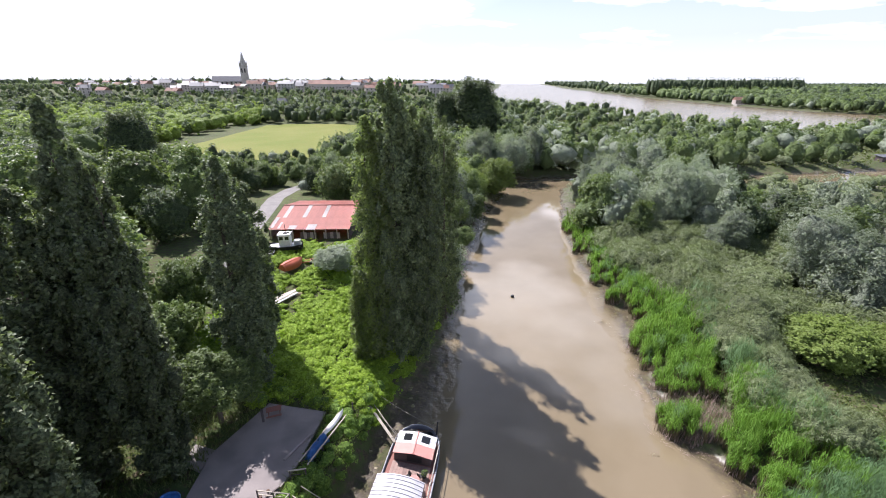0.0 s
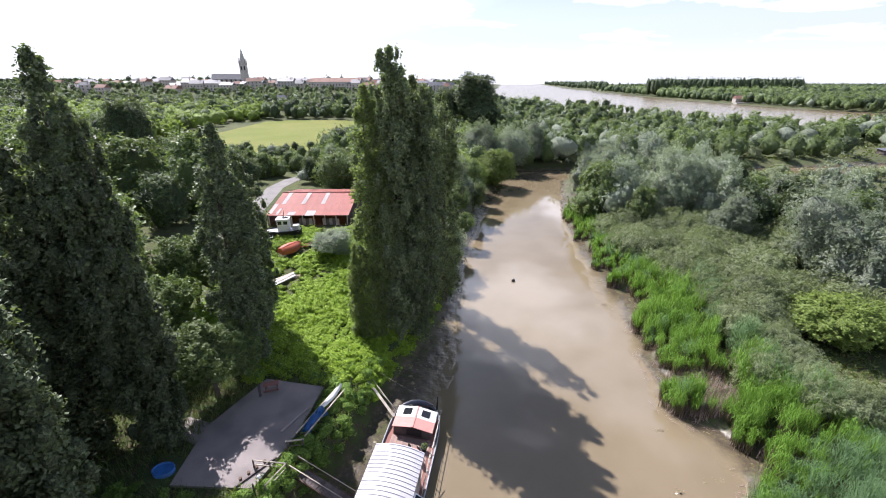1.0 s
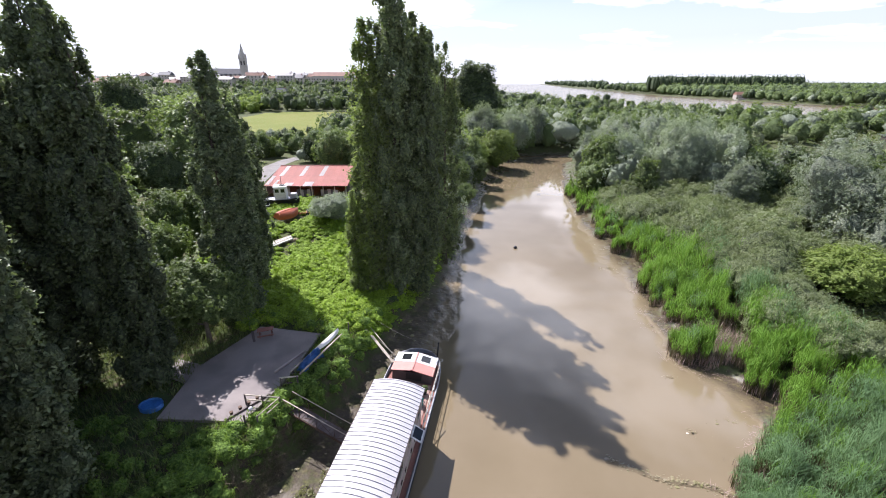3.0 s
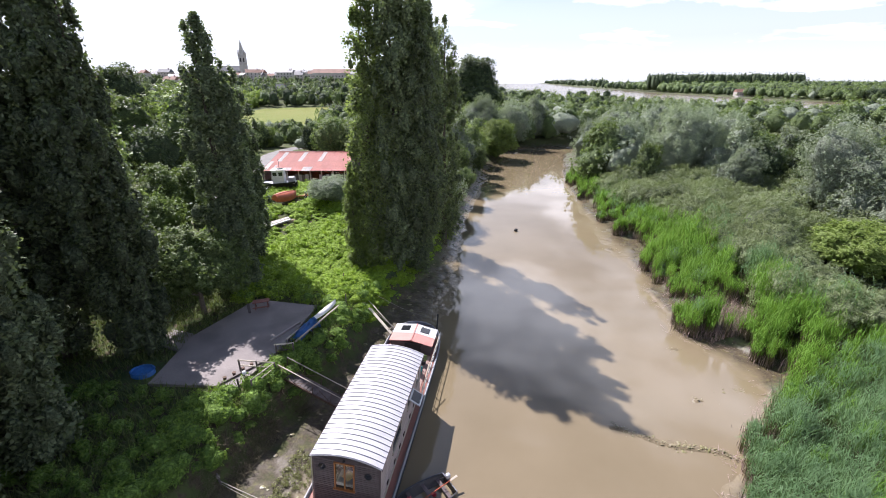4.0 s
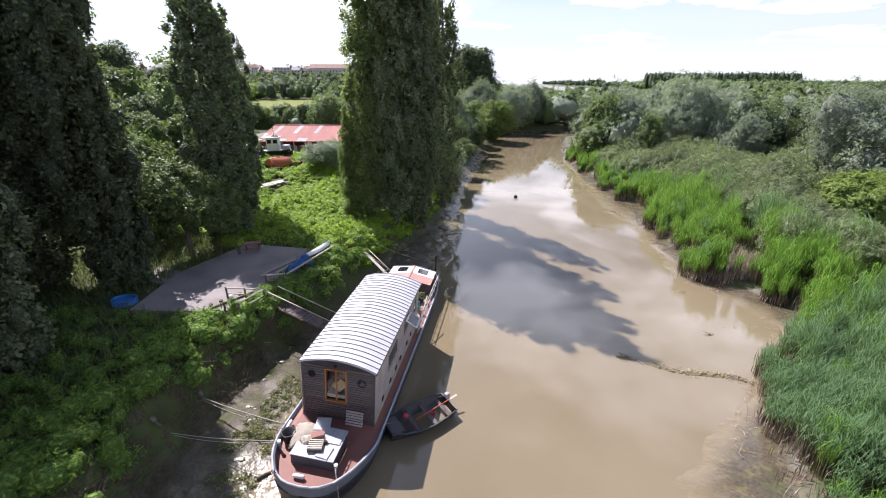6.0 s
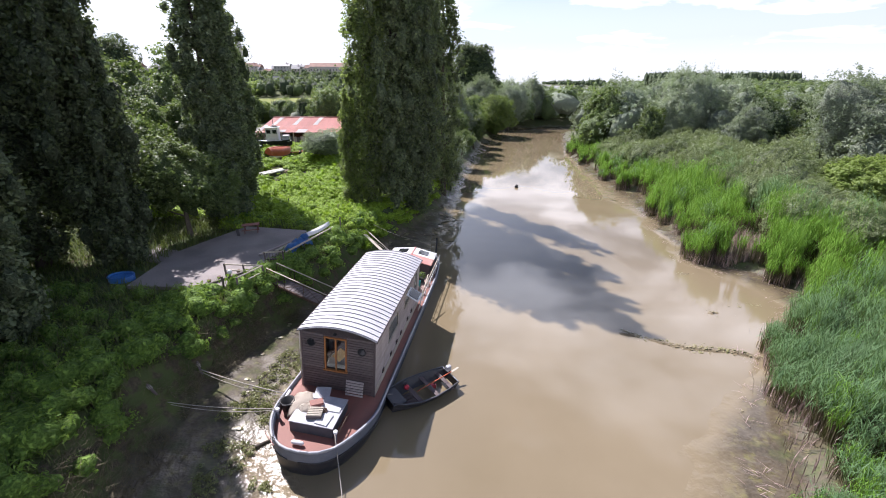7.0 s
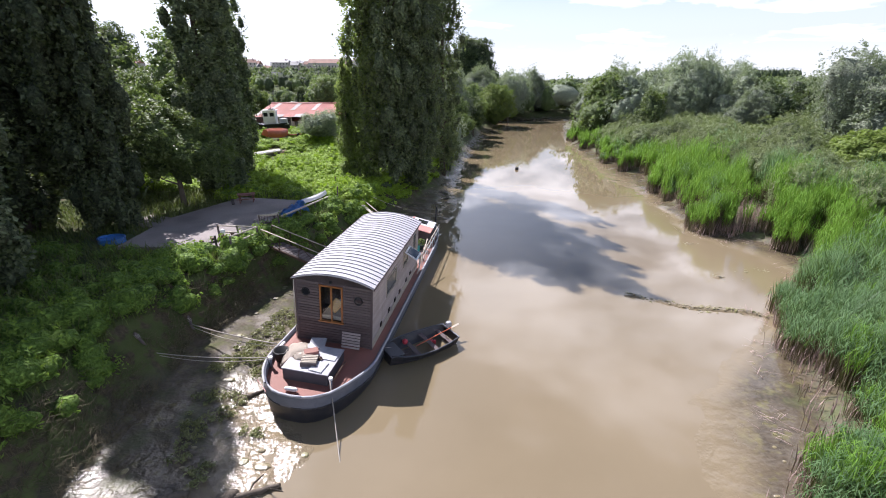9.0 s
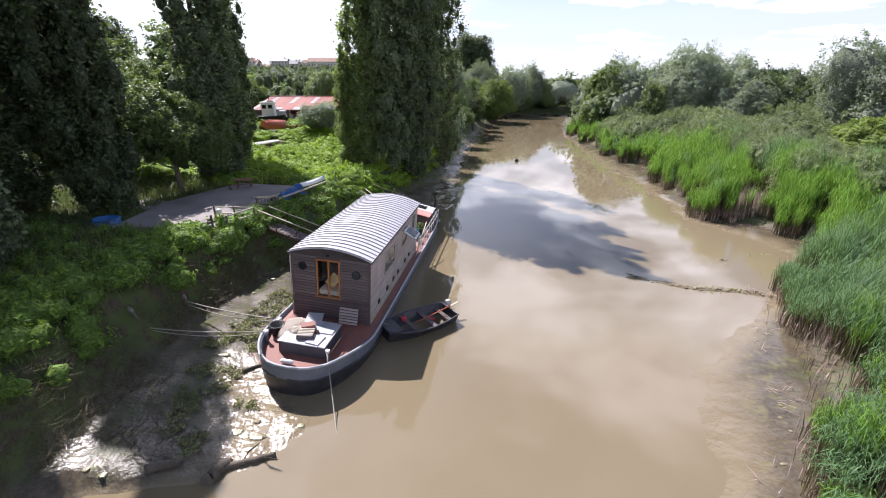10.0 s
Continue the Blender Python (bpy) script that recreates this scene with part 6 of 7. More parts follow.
# ---- the dinghy alongside ----
def build_dinghy():
    e = empty("dinghy", pose(-1.3, 17.05, 0.0, 0, 2, 33.5) @ Matrix.Diagonal((1.0, 1.36, 1.1, 1)), "small dark wooden pram dinghy with thwarts, floating beside the barge", "dinghy")
    prof = [(-2.0, 0.38, 0.55), (-1.4, 0.62, 0.48), (-0.6, 0.78, 0.44), (0.3, 0.80, 0.44), (1.2, 0.72, 0.48), (1.95, 0.60, 0.54)]

    def section(x, w, z, inset=0.0, floor=-0.12):
        w -= inset
        return [(x, -w, z), (x, -w * 0.82, (z + floor) / 2), (x, -w * 0.6, floor + inset), (x, w * 0.6, floor + inset), (x, w * 0.82, (z + floor) / 2), (x, w, z)]

    bm = bmesh.new()
    for inset in (0.0, 0.05):
        rows = [[bm.verts.new(p) for p in section(x, w, z, inset)] for x, w, z in prof]
        for a, b in zip(rows, rows[1:]):
            for i in range(5):
                bm.faces.new((a[i], a[i + 1], b[i + 1], b[i]))
        bm.faces.new(rows[0])
        bm.faces.new(rows[-1])
    part("shell", bm, HULL_BLACK, e, "dark grey planked shell")
    for s in (-1, 1):
        part("gunwale", tube([(x, s * w, z + 0.01) for x, w, z in prof], 0.035, 6), HATCH_SIDE, e)
    part("transom_cap", box((0.06, 1.2, 0.06), at(1.95, 0, 0.54), 0.01), HULL_GREY, e)
    part("bow_deck", box((0.75, 0.98, 0.04), at(-1.68, 0, 0.52), 0.01), HATCH_SIDE, e)
    for x in (-0.55, 0.5, 1.5):
        part("thwart", box((0.24, 1.4, 0.035), at(x, 0, 0.33), 0.008), TIMBER_DARK, e)
    for k in range(4):
        part("bottom_board", box((2.9, 0.17, 0.03), at(0.1, -0.285 + 0.19 * k, -0.02), 0.004), TIMBER_DARK, e)
    o = empty("oar", pose(-0.6, 17.45, 0.55, 0, -9, 33), "red oar laid along the dinghy", "oar")
    part("shaft", tube([(-1.1, 0, 0), (1.2, 0, 0)], 0.028, 6), ORANGE, o)
    part("blade", box((0.55, 0.14, 0.02), at(1.42, 0, 0), 0.008), TIMBER_PALE, o)
    o = empty("mooring_buoy", pose(-2.1, 16.9, 0.62), "small round red buoy on the dinghy's gunwale", "buoy")
    bm = bmesh.new()
    bmesh.ops.create_icosphere(bm, subdivisions=2, radius=0.16)
    part("float", bm, RED, o)
    part("ring", tube([(0.05 * math.cos(a), 0, 0.18 + 0.05 * math.sin(a)) for a in np.linspace(0, math.tau, 11)], 0.015, 5), BLACK, o)
    o = empty("outboard_motor", pose(0.15, 18.3, 0.5, 0, 0, 33), "small grey outboard motor on the transom", "motor")
    part("cowl", box((0.3, 0.24, 0.3), at(0.1, 0, 0.3), 0.07), RIM_PAINT, o)
    part("shaft", box((0.08, 0.08, 0.75), at(0.2, 0, -0.2), 0.02), HULL_GREY, o)
    part("tiller", tube([(0, 0, 0.3), (-0.45, 0.05, 0.36)], 0.025, 6), BLACK, o)
    o = empty("petrol_can", pose(-0.65, 17.6, 0.0, 0, 0, 20), "small red fuel can in the dinghy", "can")
    part("body", box((0.32, 0.2, 0.26), at(0, 0, 0.13), 0.04), RED, o)
    part("cap", tube([(0.08, 0, 0.25), (0.08, 0, 0.31)], 0.04, 8), BLACK, o)


build_dinghy()


# ---- ropes, gangway and stern plank ----
def rope(name, a, b, sag, r, words, mat=ROPE):
    e = empty(name, pose(*a), words, "rope", "mooring lines")
    part("line", tube([p - Vector(a) for p in sagging(a, b, sag)], r, 5), mat, e)


def build_moorings():
    q = lambda x, y, z: tuple(BOAT @ Vector((x, y, z)))
    rope("mooring_rope", q(-2.05, -2.5, 1.6), (-14.2, 15.0, 1.35), 0.15, 0.022, "pale mooring rope from the bow to the bank")
    rope("mooring_rope", q(-2.0, -2.5, 1.55), (-14.15, 15.0, 1.25), 0.3, 0.016, "pale mooring rope from the bow to the bank")
    rope("mooring_rope", q(-2.35, -1.4, 1.55), (-13.5, 17.5, 1.35), 0.1, 0.03, "thick mooring rope tied to the weedy bank")
    rope("mooring_rope", q(-2.3, -1.5, 1.5), (-13.45, 17.45, 1.2), 0.25, 0.016, "pale mooring rope from the bow to the bank")
    rope("anchor_rope", q(1.18, -3.3, 1.62), (-4.0, 9.6, -0.05), 0.25, 0.025, "pale rope hanging from the bow bollard into the water")
    rope("mooring_rope", q(-1.8, 17.6, 1.6), (-9.2, 38.6, 3.4), 0.3, 0.02, "pale mooring rope from the stern to the bank")
    rope("mooring_rope", q(1.7, 18.8, 2.6), (-8.6, 39.4, 3.6), 0.5, 0.012, "thin line from the stern post to the bank")
    rope("painter", q(2.45, 0.2, 1.2), (-2.6, 16.5, 0.55), 0.05, 0.015, "thin line that ties the dinghy to the barge")
    for x, y, lean_ in ((-14.2, 15.0, 12), (-13.5, 17.5, -10)):
        e = empty("mooring_stake", pose(x, y, ground_at(x, y) - 0.3, lean_, -14, 0), "weathered wooden mooring stake driven into the bank", "stake", "mooring stakes")
        part("post", tube([(0, 0, 0), (0, 0, 0.6), (0, 0, 1.15), (0, 0, 1.2)], [0.07, 0.065, 0.06, 0.03], 8), TIMBER_GREY, e)
        part("rope_turns", tube([(0.085 * math.cos(a), 0.085 * math.sin(a), 0.85 + 0.012 * a) for a in np.linspace(0, 18, 40)], 0.018, 5), ROPE, e)
    # gangway from the pad to the side deck
    a, b = Vector((-12.4, 25.7, 3.15)), Vector(q(-2.1, 6.6, 1.75))
    d = b - a
    turn = math.degrees(math.atan2(d.y, d.x))
    pitch = -math.degrees(math.atan2(d.z, d.xy.length))
    ln = d.length
    e = empty("gangway", pose(*a, 0, pitch, turn), "narrow timber and iron gangway from the bank to the barge", "gangway")
    for i in range(int(ln / 0.3)):
        part("tread", box((0.26, 0.95, 0.04), at(0.15 + i * 0.3, 0, 0.02), 0.004), TIMBER_GREY, e)
    for s in (-0.5, 0.5):
        part("stringer", box((ln, 0.07, 0.16), at(ln / 2, s, -0.07)), IRON, e)
        part("handrail", tube([(0, s, 1.0), (ln, s, 1.0)], 0.035, 6), TIMBER_PALE, e)
        k = 4
        for i in range(k + 1):
            part("post", tube([(i * ln / k, s, -0.05), (i * ln / k, s, 1.0)], 0.025, 5), IRON, e)
        for i in range(k):
            x0, x1 = i * ln / k, (i + 1) * ln / k
            part("brace", tube([(x0, s, 0.05 if i % 2 else 0.95), (x1, s, 0.95 if i % 2 else 0.05)], 0.018, 5), IRON, e)
    # plank to the stern
    a, b = Vector((-8.4, 37.4, 3.1)), Vector(q(-2.2, 16.8, 1.6))
    d = b - a
    e = empty("boarding_plank", pose(*a, 0, -math.degrees(math.atan2(d.z, d.xy.length)), math.degrees(math.atan2(d.y, d.x))), "pale boarding plank with a side spar at the stern", "plank")
    part("plank", box((d.length, 0.28, 0.06), at(d.length / 2, 0, 0), 0.01), TIMBER_PALE, e)
    part("spar", tube([(0.2, 0.45, 0.1), (d.length, 0.4, 0.25)], 0.045, 6), TIMBER_PALE, e)
    part("stay", tube([(d.length - 0.6, -0.1, 0), (d.length - 0.6, 0.42, 0.2)], 0.03, 5), TIMBER_PALE, e)


build_moorings()

# ---- driftwood and green weed on the mud spit ----
def build_spit():
    rng = random.Random(31)
    for x, y, turn, ln, r, words in ((-9.4, 8.15, 15, 1.0, 0.15, "short dark driftwood piece half sunk in mud"), (-7.6, 8.05, 68, 0.85, 0.22, "short sawn log lying on the mud"), (-6.75, 8.45, 18, 1.7, 0.11, "forked driftwood branch at the water's edge"), (-8.6, 13.6, 40, 1.1, 0.08, "broken branch on the mud")):
        e = empty("driftwood", pose(x, y, max(ground_at(x, y), 0.0) + 0.06, 0, 0, turn), words, "driftwood")
        pts = [(ln * (i / 8 - 0.5), rng.uniform(-0.3, 0.3) * r, rng.uniform(-0.2, 0.3) * r) for i in range(9)]
        part("trunk", tube(pts, [r * (1.1 - 0.35 * i / 8) * rng.uniform(0.85, 1.15) for i in range(9)], 10), BARK, e)
        for i in range(2 if ln > 1.2 else 0):
            q = Vector(pts[3 + 3 * i])
            part("branch", tube([q, q + Vector((0.2, 0.25 - 0.5 * i, 0.15)), q + Vector((0.55, 0.5 - 1.0 * i, 0.2))], [r * 0.5, r * 0.35, 0.02], 6), BARK, e)
    rn = np.random.default_rng(33)
    x, y = scatter(-12.5, -5.5, 8.6, 22, 1500, rn)
    hull = -5.72 - 2.9 + 0.17 * (y - 16.2)
    edge = np.where(y > 11.5, hull, np.interp(y, [8, 11.5], [-7.6, -7.6]))
    ok = (x < edge + 0.2) & (x > np.interp(y, [8, 12, 15, 22], [-9.8, -11.0, -11.6, -9.6])) & (fractal(x, y, 0.5, 3, 95) > np.where(x > -8.6, 0.56, 0.46)) & (height(x, y) > 0.02)
    v = tufts(x[ok], y[ok], rn, 22, 0.17, 0.055, 0.45, 0.5)
    tagged(quads_mesh("mud_weed", v, ALGAE), "yellowish green weed growing on wet mud", "weeds", kind="stuff")


build_spit()

# ---- float in midstream ----
def build_float():
    e = empty("channel_buoy", pose(12.4, 67.6, 0), "small black float in midstream", "buoy")
    part("drum", tube([(0, 0, -0.2), (0, 0, 0.0), (0, 0, 0.32), (0, 0, 0.42)], [0.2, 0.3, 0.3, 0.12], 12), BLACK, e)
    part("ring", tube([(0.07 * math.cos(a), 0, 0.45 + 0.07 * math.sin(a)) for a in np.linspace(0, math.tau, 11)], 0.018, 5), IRON, e)


build_float()

# ---- the concrete pad and what stands on it ----
def prism(poly, z0, z1):
    bm = bmesh.new()
    lo = [bm.verts.new((x, y, z0)) for x, y in poly]
    hi = [bm.verts.new((x, y, z1)) for x, y in poly]
    n = len(poly)
    bm.faces.new(lo[::-1])
    bm.faces.new(hi)
    for i in range(n):
        bm.faces.new((lo[i], lo[(i + 1) % n], hi[(i + 1) % n], hi[i]))
    bmesh.ops.recalc_face_normals(bm, faces=bm.faces[:])
    return bm


PAD_Z = 3.34


def build_pad():
    tagged(part("pavement", prism(PAD, 2.4, PAD_Z), CONCRETE), "worn grey concrete pad with soil and leaf stains", "pavement", kind="structure")
    step = [(-24.6, 29.3), (-21.9, 28.2), (-21.6, 30.6), (-24.2, 31.4)]
    tagged(part("path", prism(step, 2.4, PAD_Z - 0.05), CONCRETE), "narrow concrete path in deep shade", "path", kind="structure")
    # rail fence at the water side
    e = empty("rail_fence", pose(-13.6, 24.6, PAD_Z), "weathered timber rail fence at the edge of the pad", "fence")
    posts = ((0.0, -1.4), (0.9, 0.6), (-1.9, 0.9), (-0.5, 0.75), (-1.0, -1.3))
    for x, y in posts:
        part("post", box((0.1, 0.1, 1.0), at(x, y, 0.5), 0.01), TIMBER_GREY, e)
    for a, b, z in ((1, 0, 0.95), (2, 1, 0.95), (1, 0, 0.5), (2, 1, 0.5)):
        p, q = posts[a], posts[b]
        part("rail", tube([(*p, z), (*q, z)], 0.05, 6), TIMBER_PALE, e)
    e = empty("low_kerb", pose(-15.2, 25.2, PAD_Z, 0, 0, 52), "low dark timber kerb with rusty pots", "kerb")
    part("beam", box((3.6, 0.14, 0.14), at(0, 0, 0.07), 0.02), TIMBER_DARK, e)
    for i in range(4):
        part("pot", tube([(-1.2 + 0.7 * i, 0.3, 0), (-1.2 + 0.7 * i, 0.3, 0.25)], [0.1, 0.14], 10), IRON, e)
    e = empty("globe_lamp", pose(-14.3, 23.8, PAD_Z - 0.3), "white globe lamp on a thin post", "lamp")
    part("post", tube([(0, 0, 0), (0, 0, 1.3)], 0.035, 8), IRON, e)
    bm = bmesh.new()
    bmesh.ops.create_icosphere(bm, subdivisions=3, radius=0.16)
    bmesh.ops.translate(bm, vec=(0, 0, 1.42), verts=bm.verts)
    part("globe", bm, WHITE, e)
    e = empty("gate_frame", pose(-12.7, 27.4, PAD_Z, 0, 0, 10), "dark timber gate frame with wire above the gangway", "gate")
    for x in (-0.65, 0.65):
        part("post", box((0.1, 0.1, 1.15), at(x, 0, 0.57), 0.01), TIMBER_DARK, e)
    part("rail", box((1.5, 0.08, 0.1), at(0, 0, 1.12)), TIMBER_PALE, e)
    part("rail", box((1.4, 0.05, 0.08), at(0, 0, 0.55)), TIMBER_DARK, e)
    for i in range(6):
        part("bar", tube([(-0.5 + 0.2 * i, 0, 0.1), (-0.5 + 0.2 * i, 0, 1.1)], 0.012, 5), IRON, e)
    # rack with a canoe and blue covers along the edge
    d = Vector((-10.35, 34.5)) - Vector((-12.55, 28.4))
    e = empty("boat_rack", pose(-12.55, 28.4, PAD_Z, 0, 0, math.degrees(math.atan2(d.y, d.x))), "long pale timber rack at the edge of the pad", "rack")
    ln = d.length
    for s in (-0.45, 0.45):
        part("beam", box((ln, 0.1, 0.12), at(ln / 2, s, 0.75), 0.01), TIMBER_PALE, e)
    for i in range(4):
        for s in (-0.45, 0.45):
            part("leg", box((0.1, 0.1, 0.72), at(0.3 + i * (ln - 0.6) / 3, s, 0.36)), TIMBER_GREY, e)
        part("cross_bar", box((0.08, 1.0, 0.08), at(0.3 + i * (ln - 0.6) / 3, 0, 0.68)), TIMBER_GREY, e)
    turn = math.degrees(math.atan2(d.y, d.x))
    e = empty("canoe", pose(-10.95, 33.0, PAD_Z + 0.82, 0, 0, turn) @ Matrix.Diagonal((0.72, 0.75, 0.8, 1)), "upturned white canoe on the rack", "canoe")
    rows = []
    for i in range(11):
        t = i / 10
        w = 0.40 * math.sin(math.pi * min(max(t, 0.02), 0.98)) ** 0.6
        rows.append([(-2.3 + 4.8 * t, w * math.cos(a), 0.04 + (0.34 + 0.10 * (2 * t - 1) ** 2) * math.sin(a)) for a in np.linspace(0, math.pi, 9)])
    part("shell", loft(rows, closed=False), WHITE, e)
    part("keel", tube([(r[4][0], 0, r[4][2]) for r in rows], 0.025, 5), RIM_PAINT, e)
    e = empty("blue_cover", pose(-11.9, 30.3, PAD_Z + 0.85, 0, 0, turn), "crumpled blue tarpaulin over the rack", "tarpaulin")
    part("sheet", cloth(18, 8, 3.0, 0.95, 4.4, 0.2, 0.5), BLUE, e).matrix_basis = at(0, 0, 0.18)
    part("fold", cloth(10, 6, 1.1, 0.6, 8.4, 0.16, 0.4), BLUE, e).matrix_basis = at(0.9, 0, 0.38)
    # trestle table, pool, oddments
    e = empty("picnic_table", pose(-17.7, 35.2, PAD_Z, 0, 0, 20), "reddish timber picnic table with crossed legs", "table")
    for i in range(4):
        part("top_plank", box((1.5, 0.17, 0.04), at(0, -0.27 + 0.18 * i, 0.74), 0.006), DECK_RED, e)
    for x in (-0.55, 0.55):
        part("leg", box((0.07, 1.1, 0.05), at(x, 0, 0.37, 42)), DECK_RED, e)
        part("leg", box((0.07, 1.1, 0.05), at(x + 0.06, 0, 0.37, -42)), DECK_RED, e)
    for s in (-0.7, 0.7):
        part("bench", box((1.5, 0.22, 0.04), at(0, s, 0.42), 0.006), DECK_RED, e)
    e = empty("loose_board", pose(-18.9, 35.0, PAD_Z + 0.03, 0, 0, -62), "loose weathered board on the concrete", "board")
    part("board", box((2.0, 0.25, 0.05), at(0, 0, 0.02), 0.01), TIMBER_GREY, e)
    e = empty("loose_beam", pose(-13.9, 30.9, PAD_Z, 0, 0, 62), "long loose timber beam lying on the pad", "beam")
    part("beam", box((3.4, 0.16, 0.14), at(0, 0, 0.08), 0.01), TIMBER_SIDE, e)
    for x, y, hgt in ((-9.6, 35.6, 1.5), (-17.0, 43.5, 1.2), (-11.0, 41.0, 1.2)):
        e = empty("fence_post", pose(x, y, ground_at(x, y) - 0.2, 3, 2, 20), "thin weathered fence post standing in the weeds", "post", "fence posts in the meadow")
        part("post", box((0.09, 0.09, hgt + 0.2), at(0, 0, hgt / 2 + 0.1), 0.01), TIMBER_GREY, e)
        part("cap", box((0.12, 0.12, 0.03), at(0, 0, hgt + 0.21), 0.006), IRON, e)
    e = empty("paddling_pool", pose(-22.9, 25.4, ground_at(-22.9, 25.4)), "round blue paddling pool in the shaded grass", "pool")
    circ = lambda r, z: [(r * math.cos(a), r * 0.8 * math.sin(a), z) for a in np.linspace(0, math.tau, 28, endpoint=False)]
    part("liner", loft([circ(0.85, -0.1), circ(0.85, 0.3), circ(0.77, 0.34), circ(0.73, 0.26)], top=True), BLUE, e)
    part("rim", tube(circ(0.82, 0.34) + circ(0.82, 0.34)[:1], 0.07, 6), BLUE, e)


build_pad()


# ---- the boatyard ----
def corrugated(length, run, material, parent, name="roof_sheet", pitch=0.2, depth=0.014, label=""):
    """A corrugated sheet: waves along x, run along y."""
    n = max(4, int(length / pitch) * 4)
    bm = bmesh.new()
    rows = []
    for y in (0, run):
        rows.append([bm.verts.new((length * i / n, y, depth * math.sin(math.tau * i / 4 + 0.6))) for i in range(n + 1)])
    for i in range(n):
        bm.faces.new((rows[0][i], rows[0][i + 1], rows[1][i + 1], rows[1][i])).smooth = True
    bmesh.ops.solidify(bm, geom=bm.faces[:], thickness=0.01)
    bmesh.ops.recalc_face_normals(bm, faces=bm.faces[:])
    for f in bm.faces:
        f.smooth = False
    return part(name, bm, material, parent, label)


def build_barn():
    e = empty("barn", pose(-36.6, 84.2, 4.6, 0, 0, 1.0), "long low barn with faded red corrugated roof and pale strips", "barn")
    L, D, H, R = 17.0, 22.5, 2.6, 4.5
    for i in range(12):
        x0 = i * L / 12
        for half in (0, 1):
            run = math.hypot(D / 2, R - H) + 0.35
            pale = half == 0 and i in (1, 4, 7)
            sheet = corrugated(L / 12 + 0.04, run, BARN_RED, e)
            ang = math.degrees(math.atan2(R - H, D / 2))
            if half == 0:
                sheet.matrix_basis = at(x0, -0.3, H - 0.08, ang)
            else:
                sheet.matrix_basis = at(x0, D + 0.3, H - 0.08, 180 - ang) @ Matrix.Diagonal((1, 1, -1, 1))
            if pale:
                s2 = corrugated(L / 12 * 0.62, run * 0.52, BARN_PALE, e, "light_strip")
                s2.matrix_basis = at(x0 + 0.15, -0.3, H - 0.08, ang) @ at(0, run * 0.46, 0.07)
    for x0, w, lo, ln in ((0.2, 0.8, 0.05, 0.42), (1.9, 0.5, 0.02, 0.25), (4.2, 1.6, 0.0, 0.14), (8.0, 1.9, -0.02, 0.2)):
        run = math.hypot(D / 2, R - H) + 0.35
        s2 = corrugated(w, run * ln, BARN_PALE, e, "light_strip")
        s2.matrix_basis = at(x0, -0.3, H - 0.08, math.degrees(math.atan2(R - H, D / 2))) @ at(0, run * lo, 0.08)
    part("ridge_cap", tube([(0, D / 2, R + 0.07), (L, D / 2, R + 0.07)], 0.12, 6), PINK_RED, e)
    part("back_wall", box((L, 0.15, H), at(L / 2, D - 0.1, H / 2)), TIMBER_DARK, e)
    for x in (0.08, L - 0.08):
        bm = bmesh.new()
        v = [bm.verts.new(p) for p in ((x, 0, 0), (x, D, 0), (x, D, H - 0.1), (x, D / 2, R - 0.15), (x, 0, H - 0.1))]
        bm.faces.new(v)
        bmesh.ops.solidify(bm, geom=bm.faces[:], thickness=0.1)
        part("gable_wall", bm, TIMBER_GREY, e)
    for i in range(8):
        part("post", box((0.18, 0.18, H), at(0.4 + i * (L - 0.8) / 7, 0.1, H / 2)), TIMBER_PALE, e)
    for i in range(24):
        if i % 7 not in (0, 1):
            part("wall_board", box((0.66, 0.04, H - 0.9 - 0.12 * (i % 3)), at(0.5 + i * 0.7, 0.3, (H - 0.9) / 2)), TIMBER_GREY if i % 2 else TIMBER_SIDE, e)


build_barn()


def upturned(name, m, ln, w, h, mat, label, category="boat"):
    e = empty(name, m, label, category)
    rows = []
    for i in range(13):
        t = i / 12
        k = math.sin(math.pi * min(max(0.12 + 0.86 * t, 0.02), 0.985)) ** 0.55
        rows.append([(ln * (t - 0.5), w * k * math.cos(a), h * (0.75 + 0.25 * k) * math.sin(a) ** 0.8) for a in np.linspace(0, math.pi, 11)])
    shell = loft(rows, closed=False)
    shell.verts.ensure_lookup_table()
    shell.faces.new([shell.verts[i] for i in range(11)])
    part("shell", shell, mat, e)
    part("keel", tube([(r[5][0], 0, r[5][2] + 0.03) for r in rows], 0.05, 5), mat, e)
    part("gunwale", tube([r[0] for r in rows] + [r[-1] for r in rows[::-1]], 0.05, 5), TIMBER_GREY, e)
    return e


